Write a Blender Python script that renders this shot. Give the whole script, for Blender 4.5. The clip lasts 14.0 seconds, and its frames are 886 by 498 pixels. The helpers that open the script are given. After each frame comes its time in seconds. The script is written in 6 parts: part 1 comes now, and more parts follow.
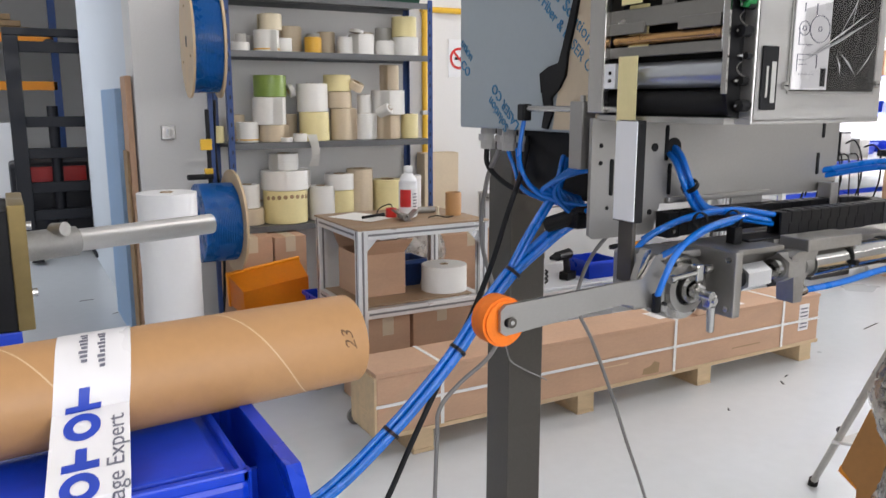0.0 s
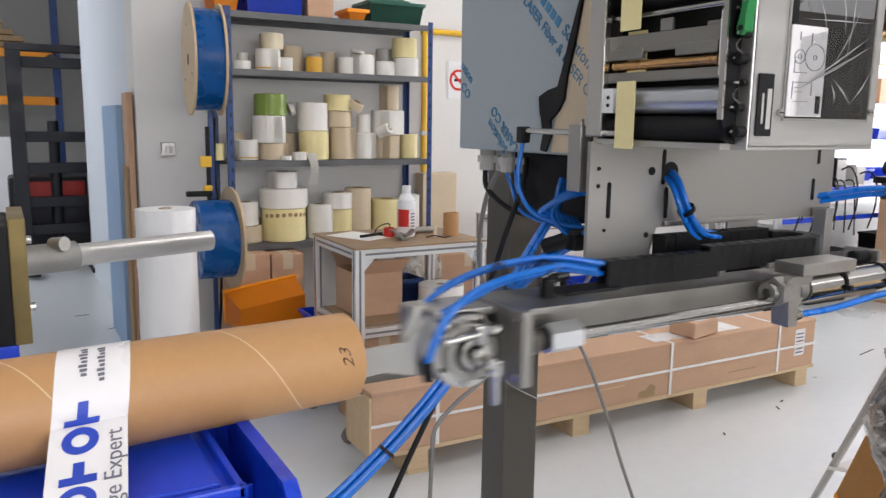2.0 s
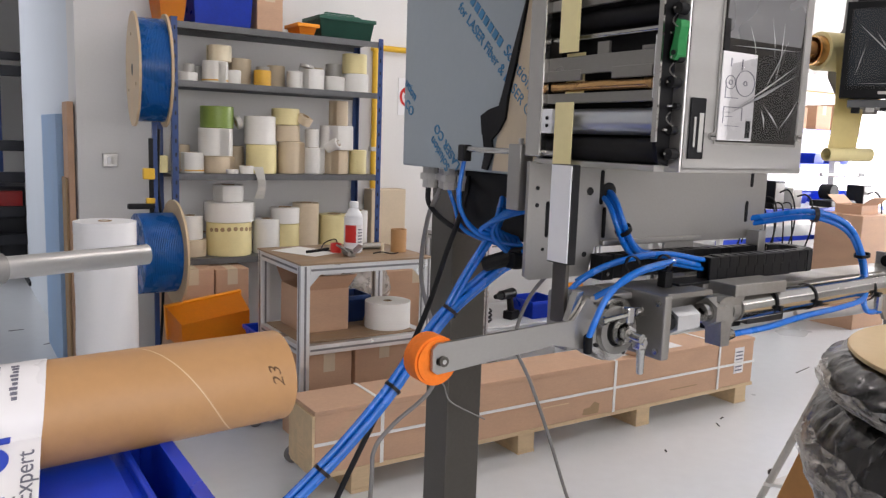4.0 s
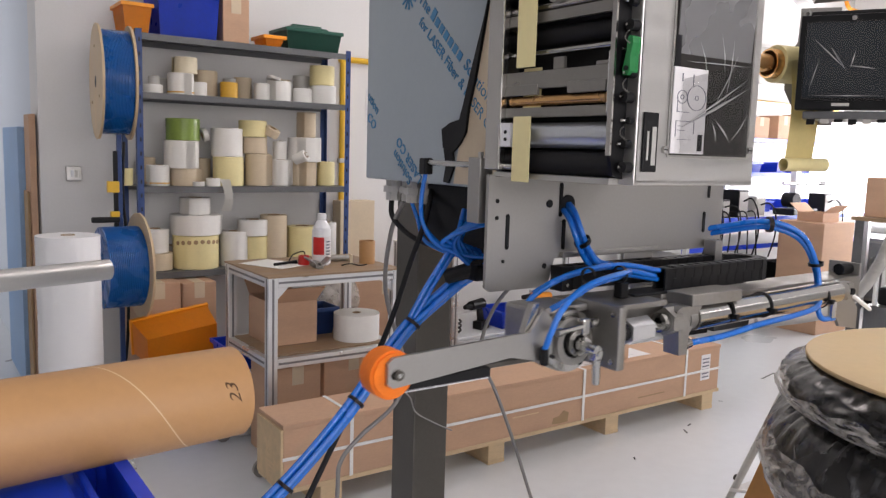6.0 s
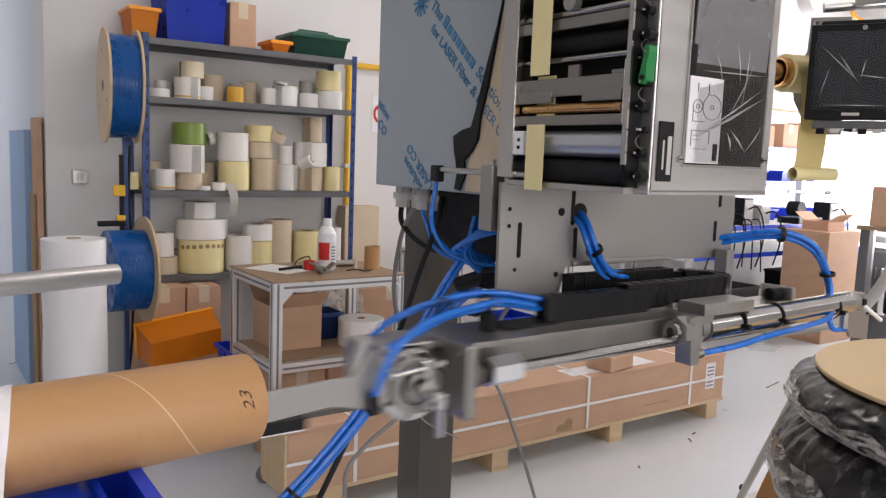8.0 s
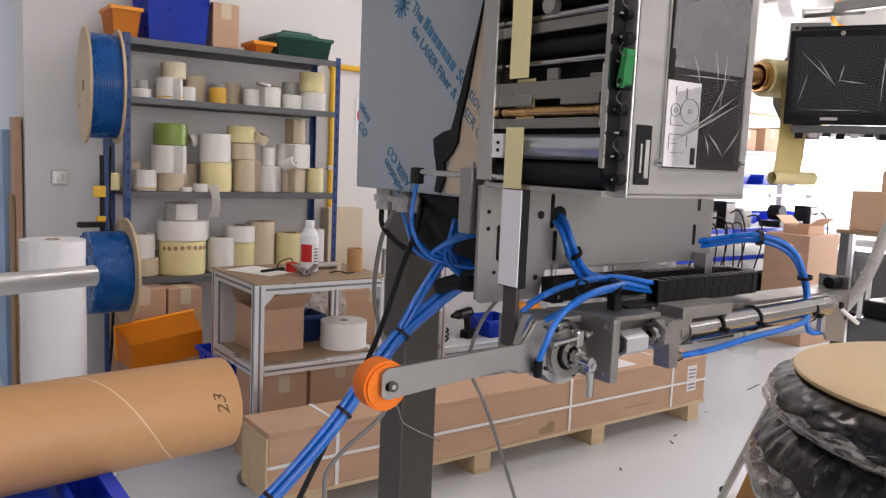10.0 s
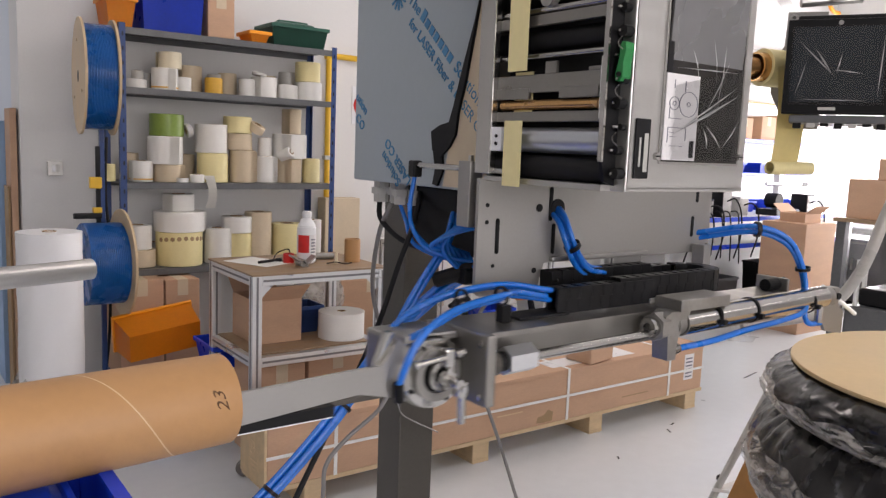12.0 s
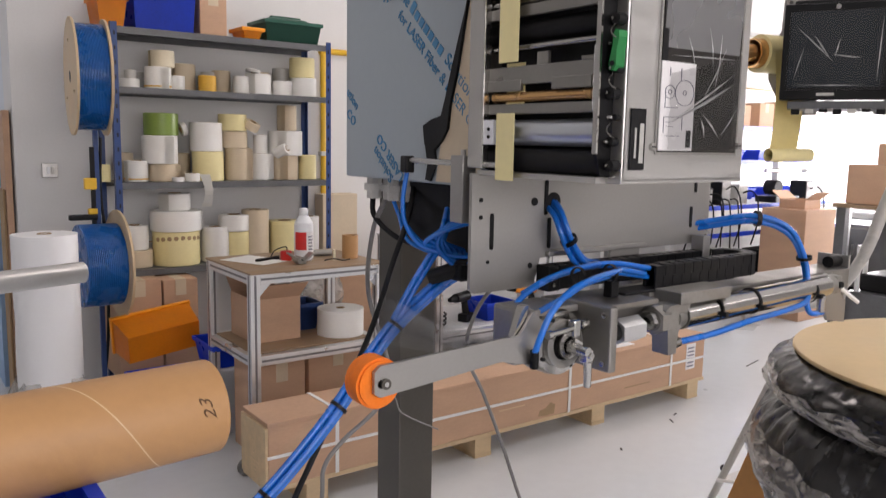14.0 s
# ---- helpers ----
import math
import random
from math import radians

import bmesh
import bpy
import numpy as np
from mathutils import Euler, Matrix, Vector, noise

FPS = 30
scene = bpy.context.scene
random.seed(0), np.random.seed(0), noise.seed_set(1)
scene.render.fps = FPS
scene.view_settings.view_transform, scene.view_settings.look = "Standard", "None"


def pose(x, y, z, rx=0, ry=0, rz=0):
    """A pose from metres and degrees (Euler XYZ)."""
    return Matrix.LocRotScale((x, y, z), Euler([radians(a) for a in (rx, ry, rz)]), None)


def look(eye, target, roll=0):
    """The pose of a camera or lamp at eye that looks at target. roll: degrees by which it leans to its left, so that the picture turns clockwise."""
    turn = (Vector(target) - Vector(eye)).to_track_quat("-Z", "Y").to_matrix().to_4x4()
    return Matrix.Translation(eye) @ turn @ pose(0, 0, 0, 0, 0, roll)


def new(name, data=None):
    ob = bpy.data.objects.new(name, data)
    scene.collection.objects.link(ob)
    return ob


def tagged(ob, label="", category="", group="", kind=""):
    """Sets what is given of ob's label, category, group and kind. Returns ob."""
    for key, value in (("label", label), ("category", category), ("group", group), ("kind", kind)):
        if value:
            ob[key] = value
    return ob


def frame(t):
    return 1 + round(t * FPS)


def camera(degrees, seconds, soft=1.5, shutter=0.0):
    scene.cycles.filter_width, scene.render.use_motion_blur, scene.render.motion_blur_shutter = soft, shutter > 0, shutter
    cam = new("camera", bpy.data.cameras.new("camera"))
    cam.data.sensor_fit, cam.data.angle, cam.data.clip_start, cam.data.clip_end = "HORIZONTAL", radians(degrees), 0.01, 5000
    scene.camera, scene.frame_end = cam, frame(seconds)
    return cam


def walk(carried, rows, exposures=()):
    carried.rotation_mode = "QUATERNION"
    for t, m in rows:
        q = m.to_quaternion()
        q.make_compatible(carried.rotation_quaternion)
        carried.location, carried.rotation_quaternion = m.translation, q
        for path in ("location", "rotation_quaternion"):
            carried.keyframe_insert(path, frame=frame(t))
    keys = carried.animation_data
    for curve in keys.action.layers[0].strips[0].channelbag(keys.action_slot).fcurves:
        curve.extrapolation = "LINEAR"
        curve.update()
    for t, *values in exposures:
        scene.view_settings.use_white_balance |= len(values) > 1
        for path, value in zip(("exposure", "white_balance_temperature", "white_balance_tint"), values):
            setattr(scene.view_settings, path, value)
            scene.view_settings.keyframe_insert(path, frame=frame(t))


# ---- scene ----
cam = camera(58.93, 14.0, soft=1.3, shutter=0.9)

PATH = [
    (0.0, pose(-0.000, 0.000, 1.492, 79.33, 0.04, -29.13)),
    (0.5, pose(-0.004, 0.001, 1.495, 80.24, -0.21, -29.71)),
    (1.0, pose(-0.005, -0.010, 1.497, 80.46, -0.09, -29.28)),
    (1.5, pose(-0.001, -0.008, 1.493, 80.36, -0.51, -28.62)),
    (2.0, pose(-0.005, -0.006, 1.493, 80.80, -0.79, -29.20)),
    (2.5, pose(-0.000, -0.006, 1.492, 81.27, -1.23, -30.59)),
    (3.0, pose(0.003, -0.007, 1.491, 81.82, -1.99, -31.64)),
    (5.5, pose(0.022, -0.018, 1.499, 82.31, -1.48, -34.22)),
    (6.0, pose(0.020, -0.023, 1.499, 82.91, -1.71, -34.82)),
    (6.5, pose(0.019, -0.025, 1.501, 83.34, -1.51, -34.98)),
    (7.0, pose(0.013, -0.023, 1.502, 83.19, -1.48, -34.61)),
    (7.5, pose(0.009, -0.018, 1.501, 83.12, -1.85, -34.48)),
    (8.0, pose(0.012, -0.012, 1.501, 83.31, -2.13, -34.57)),
    (8.5, pose(0.018, -0.012, 1.501, 83.44, -2.00, -35.14)),
    (11.0, pose(0.020, -0.015, 1.503, 83.29, -2.56, -35.91)),
    (11.5, pose(0.018, -0.014, 1.505, 82.86, -2.35, -36.11)),
    (12.0, pose(0.019, -0.011, 1.508, 82.71, -2.23, -35.92)),
    (12.5, pose(0.028, -0.002, 1.506, 81.97, -1.49, -35.61)),
    (13.0, pose(0.041, 0.004, 1.507, 81.64, -0.88, -35.69)),
    (13.5, pose(0.045, 0.004, 1.506, 81.41, -0.75, -35.92)),
    (14.0, pose(0.040, 0.003, 1.510, 82.23, -1.07, -36.07)),
]

EXPOSURES = [(0.0, 0.08, 6620, 15), (2.5, 0.02, 6740, 16), (5.3, -0.17, 6830, 20), (14.0, -0.20, 6960, 21)]
walk(cam, PATH, EXPOSURES)

# ---- world, lamps, exposure ----
world = bpy.data.worlds.new("sky_world")
scene.world = world
world.use_nodes = True
_wn = world.node_tree
_sky = _wn.nodes.new("ShaderNodeTexSky")
_sky.sky_type = "NISHITA"
_sky.sun_disc = False
_sky.sun_elevation, _sky.sun_rotation = radians(38), radians(100)
_wn.nodes["Background"].inputs[1].default_value = 0.12
_wn.links.new(_sky.outputs[0], _wn.nodes["Background"].inputs[0])

sun_data = bpy.data.lights.new("sun", "SUN")
sun_data.energy, sun_data.angle, sun_data.color = 2.5, radians(0.6), (1.0, 0.95, 0.88)
sun = new("sun", sun_data)
sun.matrix_world = look((30, 0, 24), (8, 3, 0))


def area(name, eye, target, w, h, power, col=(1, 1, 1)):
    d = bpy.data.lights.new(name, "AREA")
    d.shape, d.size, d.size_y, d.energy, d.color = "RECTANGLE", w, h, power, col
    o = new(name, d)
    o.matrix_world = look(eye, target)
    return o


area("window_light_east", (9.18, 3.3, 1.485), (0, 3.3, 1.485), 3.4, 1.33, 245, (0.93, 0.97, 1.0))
# Added lamp in an unseen south opening; it brightens shelves and steel.
area("south_fill", (0.6, -3.85, 2.2), (0.9, 4, 1.0), 4.6, 1.6, 128, (0.95, 0.98, 1.0))
# Unseen cool lamp, added to brighten the passage.
area("passage_fill", (-1.75, 8.0, 2.0), (2, 7.5, 1.0), 2.4, 1.8, 42, (0.86, 0.93, 1.0))

# ---- materials ----


def mat(name, col, rough=0.6, metal=0.0, var=0.10, scale=6.0, fine=60.0, bump=0.15, stretch=(1, 1, 1), coat=0.0,
        rvar=0.12, trans=0.0, emit=0.0, rnd=0.0, dirt=None, spec=0.5, alpha=1.0):
    """Procedural surface: base colour varied at two scales, roughness variation and fine relief."""
    m = bpy.data.materials.new(name)
    m.use_nodes = True
    nt, b = m.node_tree, m.node_tree.nodes["Principled BSDF"]
    N, L = nt.nodes.new, nt.links.new
    tc, mp = N("ShaderNodeTexCoord"), N("ShaderNodeMapping")
    mp.inputs["Scale"].default_value = stretch
    L(tc.outputs["Object"], mp.inputs[0])
    big, small = N("ShaderNodeTexNoise"), N("ShaderNodeTexNoise")
    big.inputs["Scale"].default_value, small.inputs["Scale"].default_value = scale, fine
    big.inputs["Detail"].default_value, small.inputs["Detail"].default_value = 4, 3
    L(mp.outputs[0], big.inputs["Vector"])
    L(mp.outputs[0], small.inputs["Vector"])
    add = N("ShaderNodeMath")
    add.operation = "MULTIPLY_ADD"
    L(small.outputs[0], add.inputs[0])
    add.inputs[1].default_value = 0.5
    L(big.outputs[0], add.inputs[2])
    src = add.outputs[0]
    if rnd:
        oi, ad2 = N("ShaderNodeObjectInfo"), N("ShaderNodeMath")
        ad2.operation = "MULTIPLY_ADD"
        L(oi.outputs["Random"], ad2.inputs[0])
        ad2.inputs[1].default_value = rnd
        L(src, ad2.inputs[2])
        src = ad2.outputs[0]
    rng = N("ShaderNodeMapRange")
    rng.inputs["From Min"].default_value, rng.inputs["From Max"].default_value = 0.45, 1.05 + rnd
    L(src, rng.inputs[0])
    mix = N("ShaderNodeMix")
    mix.data_type = "RGBA"
    lo = tuple(max(0, c * (1 - var)) for c in col)
    hi = tuple(min(1, c * (1 + var)) for c in col)
    if dirt:
        lo = dirt
    mix.inputs[6].default_value, mix.inputs[7].default_value = (*lo, 1), (*hi, 1)
    L(rng.outputs[0], mix.inputs[0])
    L(mix.outputs[2], b.inputs["Base Color"])
    rr = N("ShaderNodeMapRange")
    rr.inputs["To Min"].default_value, rr.inputs["To Max"].default_value = max(0.02, rough - rvar), min(1, rough + rvar)
    rr.inputs["From Min"].default_value, rr.inputs["From Max"].default_value = 0.3, 0.7
    L(big.outputs[0], rr.inputs[0])
    L(rr.outputs[0], b.inputs["Roughness"])
    if bump:
        bp = N("ShaderNodeBump")
        bp.inputs["Strength"].default_value, bp.inputs["Distance"].default_value = bump, 0.002
        L(small.outputs[0], bp.inputs["Height"])
        L(bp.outputs[0], b.inputs["Normal"])
    b.inputs["Metallic"].default_value = metal
    b.inputs["Coat Weight"].default_value = coat
    b.inputs["Transmission Weight"].default_value = trans
    b.inputs["Specular IOR Level"].default_value = spec
    b.inputs["Alpha"].default_value = alpha
    if emit:
        b.inputs["Emission Color"].default_value = (*col, 1)
        b.inputs["Emission Strength"].default_value = emit
    return m


def veil_film(name):
    """Thin clear film whose creases scatter light: see-through between them."""
    m = mat(name, (0.72, 0.68, 0.62), 0.28, 0, 0.12, 30, 90, 0.6)
    nt, b = m.node_tree, m.node_tree.nodes["Principled BSDF"]
    tc, mp, nz, rg = (nt.nodes.new(k) for k in ("ShaderNodeTexCoord", "ShaderNodeMapping", "ShaderNodeTexNoise", "ShaderNodeMapRange"))
    mp.inputs["Scale"].default_value = (1, 1, 2.2)
    nz.inputs["Scale"].default_value, nz.inputs["Detail"].default_value, nz.inputs["Distortion"].default_value = 17, 4, 1.0
    rg.inputs["From Min"].default_value, rg.inputs["From Max"].default_value = 0.40, 0.70
    rg.inputs["To Min"].default_value, rg.inputs["To Max"].default_value = 0.10, 0.95
    nt.links.new(tc.outputs["Object"], mp.inputs[0])
    nt.links.new(mp.outputs[0], nz.inputs["Vector"])
    nt.links.new(nz.outputs[0], rg.inputs[0])
    nt.links.new(rg.outputs[0], b.inputs["Alpha"])
    return m


M = dict(
    floor=mat("epoxy_floor", (0.63, 0.655, 0.67), 0.30, 0, 0.06, 0.9, 14, 0.03, rvar=0.03, coat=0.15),
    wall=mat("painted_wall", (0.735, 0.73, 0.715), 0.75, 0, 0.04, 1.3, 80, 0.10),
    wall_daylit=mat("daylight_tinted_wall", (0.66, 0.72, 0.78), 0.7, 0, 0.05, 1.0, 60, 0.10),
    ceil=mat("ceiling_paint", (0.80, 0.80, 0.79), 0.8, 0, 0.03, 1.0, 40, 0.10),
    blue_steel=mat("blue_powder_coat", (0.022, 0.06, 0.20), 0.42, 0, 0.2, 9, 90, 0.10),
    dark_steel=mat("dark_grey_shelf_steel", (0.13, 0.135, 0.14), 0.45, 0.3, 0.2, 5, 80, 0.10),
    card=mat("brown_cardboard", (0.55, 0.345, 0.225), 0.8, 0, 0.12, 4, 60, 0.25, stretch=(1, 1, 3), rnd=0.15),
    tube=mat("spiral_tube_board", (0.48, 0.258, 0.105), 0.5, 0, 0.07, 9, 110, 0.10, rvar=0.08),
    tubeline=mat("tube_seam_paper", (0.66, 0.47, 0.28), 0.6, 0, 0.08, 9, 90, 0.1),
    pale=mat("cream_paper", (0.78, 0.70, 0.52), 0.7, 0, 0.08, 7, 90, 0.12, rnd=0.2),
    white=mat("white_paper", (0.80, 0.79, 0.75), 0.65, 0, 0.05, 7, 90, 0.10, rnd=0.2),
    beige=mat("beige_paper", (0.64, 0.53, 0.38), 0.7, 0, 0.10, 7, 90, 0.12, rnd=0.2),
    yell=mat("pale_yellow_liner", (0.80, 0.70, 0.36), 0.5, 0, 0.08, 7, 90, 0.08, rnd=0.2),
    oran=mat("amber_label_stock", (0.75, 0.42, 0.05), 0.5, 0, 0.1, 7, 80, 0.08),
    green=mat("green_label_stock", (0.20, 0.30, 0.06), 0.4, 0, 0.15, 7, 80, 0.08),
    greyp=mat("grey_clear_film_roll", (0.50, 0.49, 0.46), 0.35, 0, 0.12, 7, 80, 0.08),
    core=mat("paper_core", (0.36, 0.24, 0.13), 0.8, 0, 0.1, 20, 90, 0.1),
    alu=mat("aluminium_profile", (0.72, 0.73, 0.74), 0.36, 0.85, 0.06, 5, 120, 0.05),
    groove=mat("profile_groove_shade", (0.22, 0.22, 0.23), 0.5, 0.7, 0.1, 8, 90, 0.05),
    ply=mat("brown_tabletop", (0.30, 0.20, 0.12), 0.5, 0, 0.2, 5, 70, 0.10, stretch=(1, 5, 1)),
    steel=mat("brushed_stainless", (0.58, 0.57, 0.55), 0.34, 0.92, 0.06, 3, 160, 0.06, stretch=(1, 1, 12), rvar=0.08),
    plate=mat("bead_blasted_steel", (0.365, 0.355, 0.335), 0.42, 0.75, 0.05, 2, 200, 0.05),
    slide=mat("dull_machined_steel", (0.29, 0.278, 0.258), 0.36, 0.8, 0.08, 3, 180, 0.06, stretch=(6, 1, 1)),
    polished=mat("polished_steel", (0.54, 0.53, 0.51), 0.20, 1.0, 0.05, 6, 120, 0.03, rvar=0.06),
    dkmetal=mat("dark_grey_steel_post", (0.092, 0.083, 0.071), 0.42, 0.4, 0.12, 3, 140, 0.06),
    cast=mat("cast_aluminium", (0.34, 0.33, 0.31), 0.44, 0.85, 0.12, 22, 160, 0.15),
    black=mat("black_plastic", (0.006, 0.006, 0.007), 0.42, 0, 0.3, 20, 120, 0.12, spec=0.25),
    rubber=mat("black_rubber", (0.009, 0.009, 0.010), 0.6, 0, 0.3, 12, 90, 0.15, spec=0.25),
    hose=mat("blue_polyurethane_hose", (0.0, 0.145, 0.58), 0.24, 0, 0.15, 10, 60, 0.02, coat=0.25),
    hosedk=mat("dark_blue_hose_winding", (0.0, 0.10, 0.36), 0.28, 0, 0.2, 10, 60, 0.03),
    cable=mat("grey_cable", (0.20, 0.19, 0.18), 0.5, 0, 0.1, 14, 60, 0.05),
    orange=mat("orange_foam_roller", (0.90, 0.20, 0.012), 0.75, 0, 0.1, 30, 220, 0.35),
    orbin=mat("orange_plastic", (0.93, 0.33, 0.015), 0.42, 0, 0.08, 6, 60, 0.05),
    blbin=mat("blue_plastic_bin", (0.003, 0.055, 0.62), 0.36, 0, 0.15, 6, 60, 0.06),
    grbin=mat("dark_green_plastic", (0.01, 0.09, 0.06), 0.4, 0, 0.15, 6, 60, 0.06),
    wood=mat("pallet_pine", (0.62, 0.46, 0.28), 0.7, 0, 0.14, 5, 50, 0.2, stretch=(1, 6, 6)),
    spool=mat("plywood_flange", (0.62, 0.46, 0.28), 0.6, 0, 0.10, 6, 70, 0.1),
    wrap=mat("white_bubble_wrap", (0.90, 0.90, 0.90), 0.45, 0, 0.02, 5, 120, 0.15, rvar=0.05),
    strap=mat("white_strap", (0.82, 0.82, 0.80), 0.4, 0, 0.05, 10, 60, 0.03),
    film=mat("protective_film", (0.315, 0.365, 0.39), 0.34, 0.0, 0.04, 2.2, 90, 0.03, coat=0.2),
    ink=mat("blue_film_print", (0.03, 0.19, 0.36), 0.5, 0, 0.1, 20, 60, 0.0),
    navy=mat("blue_tape_print", (0.015, 0.055, 0.45), 0.5, 0, 0.08, 20, 60, 0.0),
    pencil=mat("pencil_graphite", (0.20, 0.11, 0.05), 0.6, 0, 0.2, 40, 200, 0.0),
    grey_ink=mat("grey_print", (0.16, 0.16, 0.20), 0.6, 0, 0.08, 20, 60, 0.0),
    tape=mat("white_packing_tape", (0.80, 0.78, 0.78), 0.35, 0, 0.03, 12, 60, 0.03),
    gold=mat("bronze_roller", (0.72, 0.42, 0.18), 0.3, 0.9, 0.1, 8, 90, 0.03),
    silver=mat("silver_roller", (0.62, 0.65, 0.69), 0.30, 0.85, 0.02, 6, 90, 0.0, rvar=0.02),
    glassdk=mat("smoked_window", (0.016, 0.013, 0.011), 0.16, 0, 0.2, 4, 60, 0.0),
    clear=mat("clear_film_creases", (0.75, 0.75, 0.75), 0.12, 0.2, 0.1, 20, 60, 0.2),
    pane_grey=mat("roll_reflection_grey", (0.26, 0.26, 0.265), 0.26, 0.6, 0.05, 3, 90, 0.0),
    window_film=mat("thin_clear_film", (0.03, 0.03, 0.03), 0.07, 0, 0.05, 20, 60, 0.0, alpha=0.30, spec=0.9),
    veil=veil_film("crumpled_clear_veil"),
    greenp=mat("green_latch_plastic", (0.005, 0.20, 0.05), 0.4, 0, 0.1, 10, 60, 0.05),
    blackfilm=mat("black_stretch_film", (0.020, 0.019, 0.018), 0.22, 0, 0.5, 9, 45, 0.8, coat=0.2, rvar=0.14, stretch=(1, 1, 0.45)),
    hazefilm=mat("loose_clear_film", (0.66, 0.63, 0.59), 0.25, 0, 0.25, 18, 40, 0.9, alpha=0.38),
    orboard=mat("orange_tan_board", (0.56, 0.26, 0.075), 0.6, 0, 0.10, 5, 60, 0.1),
    board=mat("tan_board", (0.66, 0.48, 0.26), 0.7, 0, 0.06, 4, 60, 0.1),
    red=mat("red_plastic", (0.60, 0.02, 0.015), 0.4, 0, 0.1, 10, 60, 0.05),
    yellow=mat("yellow_paint", (0.80, 0.47, 0.03), 0.45, 0, 0.1, 8, 60, 0.05),
    lamp=mat("lamp_diffuser", (1.0, 0.98, 0.95), 0.5, 0, 0.0, 3, 20, 0.0, emit=3.0),
    daylight=mat("bright_daylight", (0.95, 0.98, 1.0), 0.6, 0, 0.0, 3, 20, 0.0, emit=2.6),
    truck=mat("dark_forklift_paint", (0.010, 0.011, 0.016), 0.45, 0.2, 0.2, 7, 70, 0.06),
    bluepanel=mat("blue_insulation_panel", (0.30, 0.45, 0.66), 0.7, 0, 0.08, 4, 60, 0.1),
    screen=mat("dark_screen", (0.035, 0.042, 0.05), 0.12, 0, 0.2, 6, 60, 0.02, coat=0.4),
    deskwhite=mat("white_laminate", (0.80, 0.81, 0.82), 0.4, 0, 0.04, 4, 60, 0.03),
    goldmetal=mat("olive_gold_anodised", (0.22, 0.16, 0.06), 0.4, 0.6, 0.15, 8, 60, 0.05),
)

# ---- building helpers ----


def part(name, bm, material, parent=None, label="", smooth=False):
    me = bpy.data.meshes.new(name)
    bmesh.ops.recalc_face_normals(bm, faces=bm.faces[:])
    bm.to_mesh(me)
    bm.free()
    me.materials.append(M[material] if isinstance(material, str) else material)
    if smooth:
        for p in me.polygons:
            p.use_smooth = True
        me.set_sharp_from_angle(angle=radians(38))
    ob = new(name, me)
    if parent is not None:
        ob.parent = parent
    return tagged(ob, label)


def thing(name, label, category, group="", kind="", at=(0, 0, 0), rz=0):
    ob = new(name)
    ob.empty_display_size = 0.05
    ob.matrix_basis = pose(*at, 0, 0, rz)
    return tagged(ob, label, category, group, kind)


def B(x0, x1, y0, y1, z0, z1, bev=0.0, bm=None, m=None):
    """Adds a box, optionally bevelled, to a bmesh."""
    own = bmesh.new()
    vs = bmesh.ops.create_cube(own, size=1)["verts"]
    for v in vs:
        v.co = Vector(((x0 + x1) / 2 + v.co.x * (x1 - x0), (y0 + y1) / 2 + v.co.y * (y1 - y0), (z0 + z1) / 2 + v.co.z * (z1 - z0)))
    if bev:
        bmesh.ops.bevel(own, geom=own.edges[:], offset=bev, segments=2, affect="EDGES", profile=0.6)
    return merge(bm, own, m)


def merge(bm, own, m=None):
    if m is not None:
        bmesh.ops.transform(own, matrix=m, verts=own.verts[:])
    if bm is None:
        return own
    me = bpy.data.meshes.new("tmp")
    own.to_mesh(me)
    own.free()
    bm.from_mesh(me)
    bpy.data.meshes.remove(me)
    return bm


def C(p0, p1, r, r2=None, seg=24, bev=0.0, bm=None):
    """Adds a cylinder or cone from p0 to p1."""
    p0, p1 = Vector(p0), Vector(p1)
    d = p1 - p0
    own = bmesh.new()
    bmesh.ops.create_cone(own, cap_ends=True, segments=seg, radius1=r, radius2=r if r2 is None else r2, depth=d.length)
    if bev:
        es = [e for e in own.edges if len(e.link_faces) == 2 and any(len(f.verts) > 4 for f in e.link_faces)]
        bmesh.ops.bevel(own, geom=es, offset=bev, segments=2, affect="EDGES")
    return merge(bm, own, Matrix.Translation((p0 + p1) / 2) @ d.to_track_quat("Z", "Y").to_matrix().to_4x4())


def ring(p0, p1, r, ri, seg=28, bm=None):
    """Adds a tube with a bore from p0 to p1."""
    p0, p1 = Vector(p0), Vector(p1)
    d = p1 - p0
    h = d.length / 2
    own = bmesh.new()
    loops = []
    for rad, z in ((r, -h), (r, h), (ri, h), (ri, -h)):
        loops.append([own.verts.new((rad * math.cos(2 * math.pi * i / seg), rad * math.sin(2 * math.pi * i / seg), z)) for i in range(seg)])
    for k in range(4):
        a, b = loops[k], loops[(k + 1) % 4]
        for i in range(seg):
            own.faces.new((a[i], a[(i + 1) % seg], b[(i + 1) % seg], b[i]))
    return merge(bm, own, Matrix.Translation((p0 + p1) / 2) @ d.to_track_quat("Z", "Y").to_matrix().to_4x4())


def spline(pts, n=8):
    """Catmull-Rom points through the given ones."""
    P = [Vector(p) for p in pts]
    P = [2 * P[0] - P[1]] + P + [2 * P[-1] - P[-2]]
    out = []
    for i in range(1, len(P) - 2):
        a, b, c, d = P[i - 1:i + 3]
        for k in range(n):
            t = k / n
            out.append(0.5 * (2 * b + (c - a) * t + (2 * a - 5 * b + 4 * c - d) * t * t + (3 * b - a - 3 * c + d) * t ** 3))
    return out + [P[-2]]


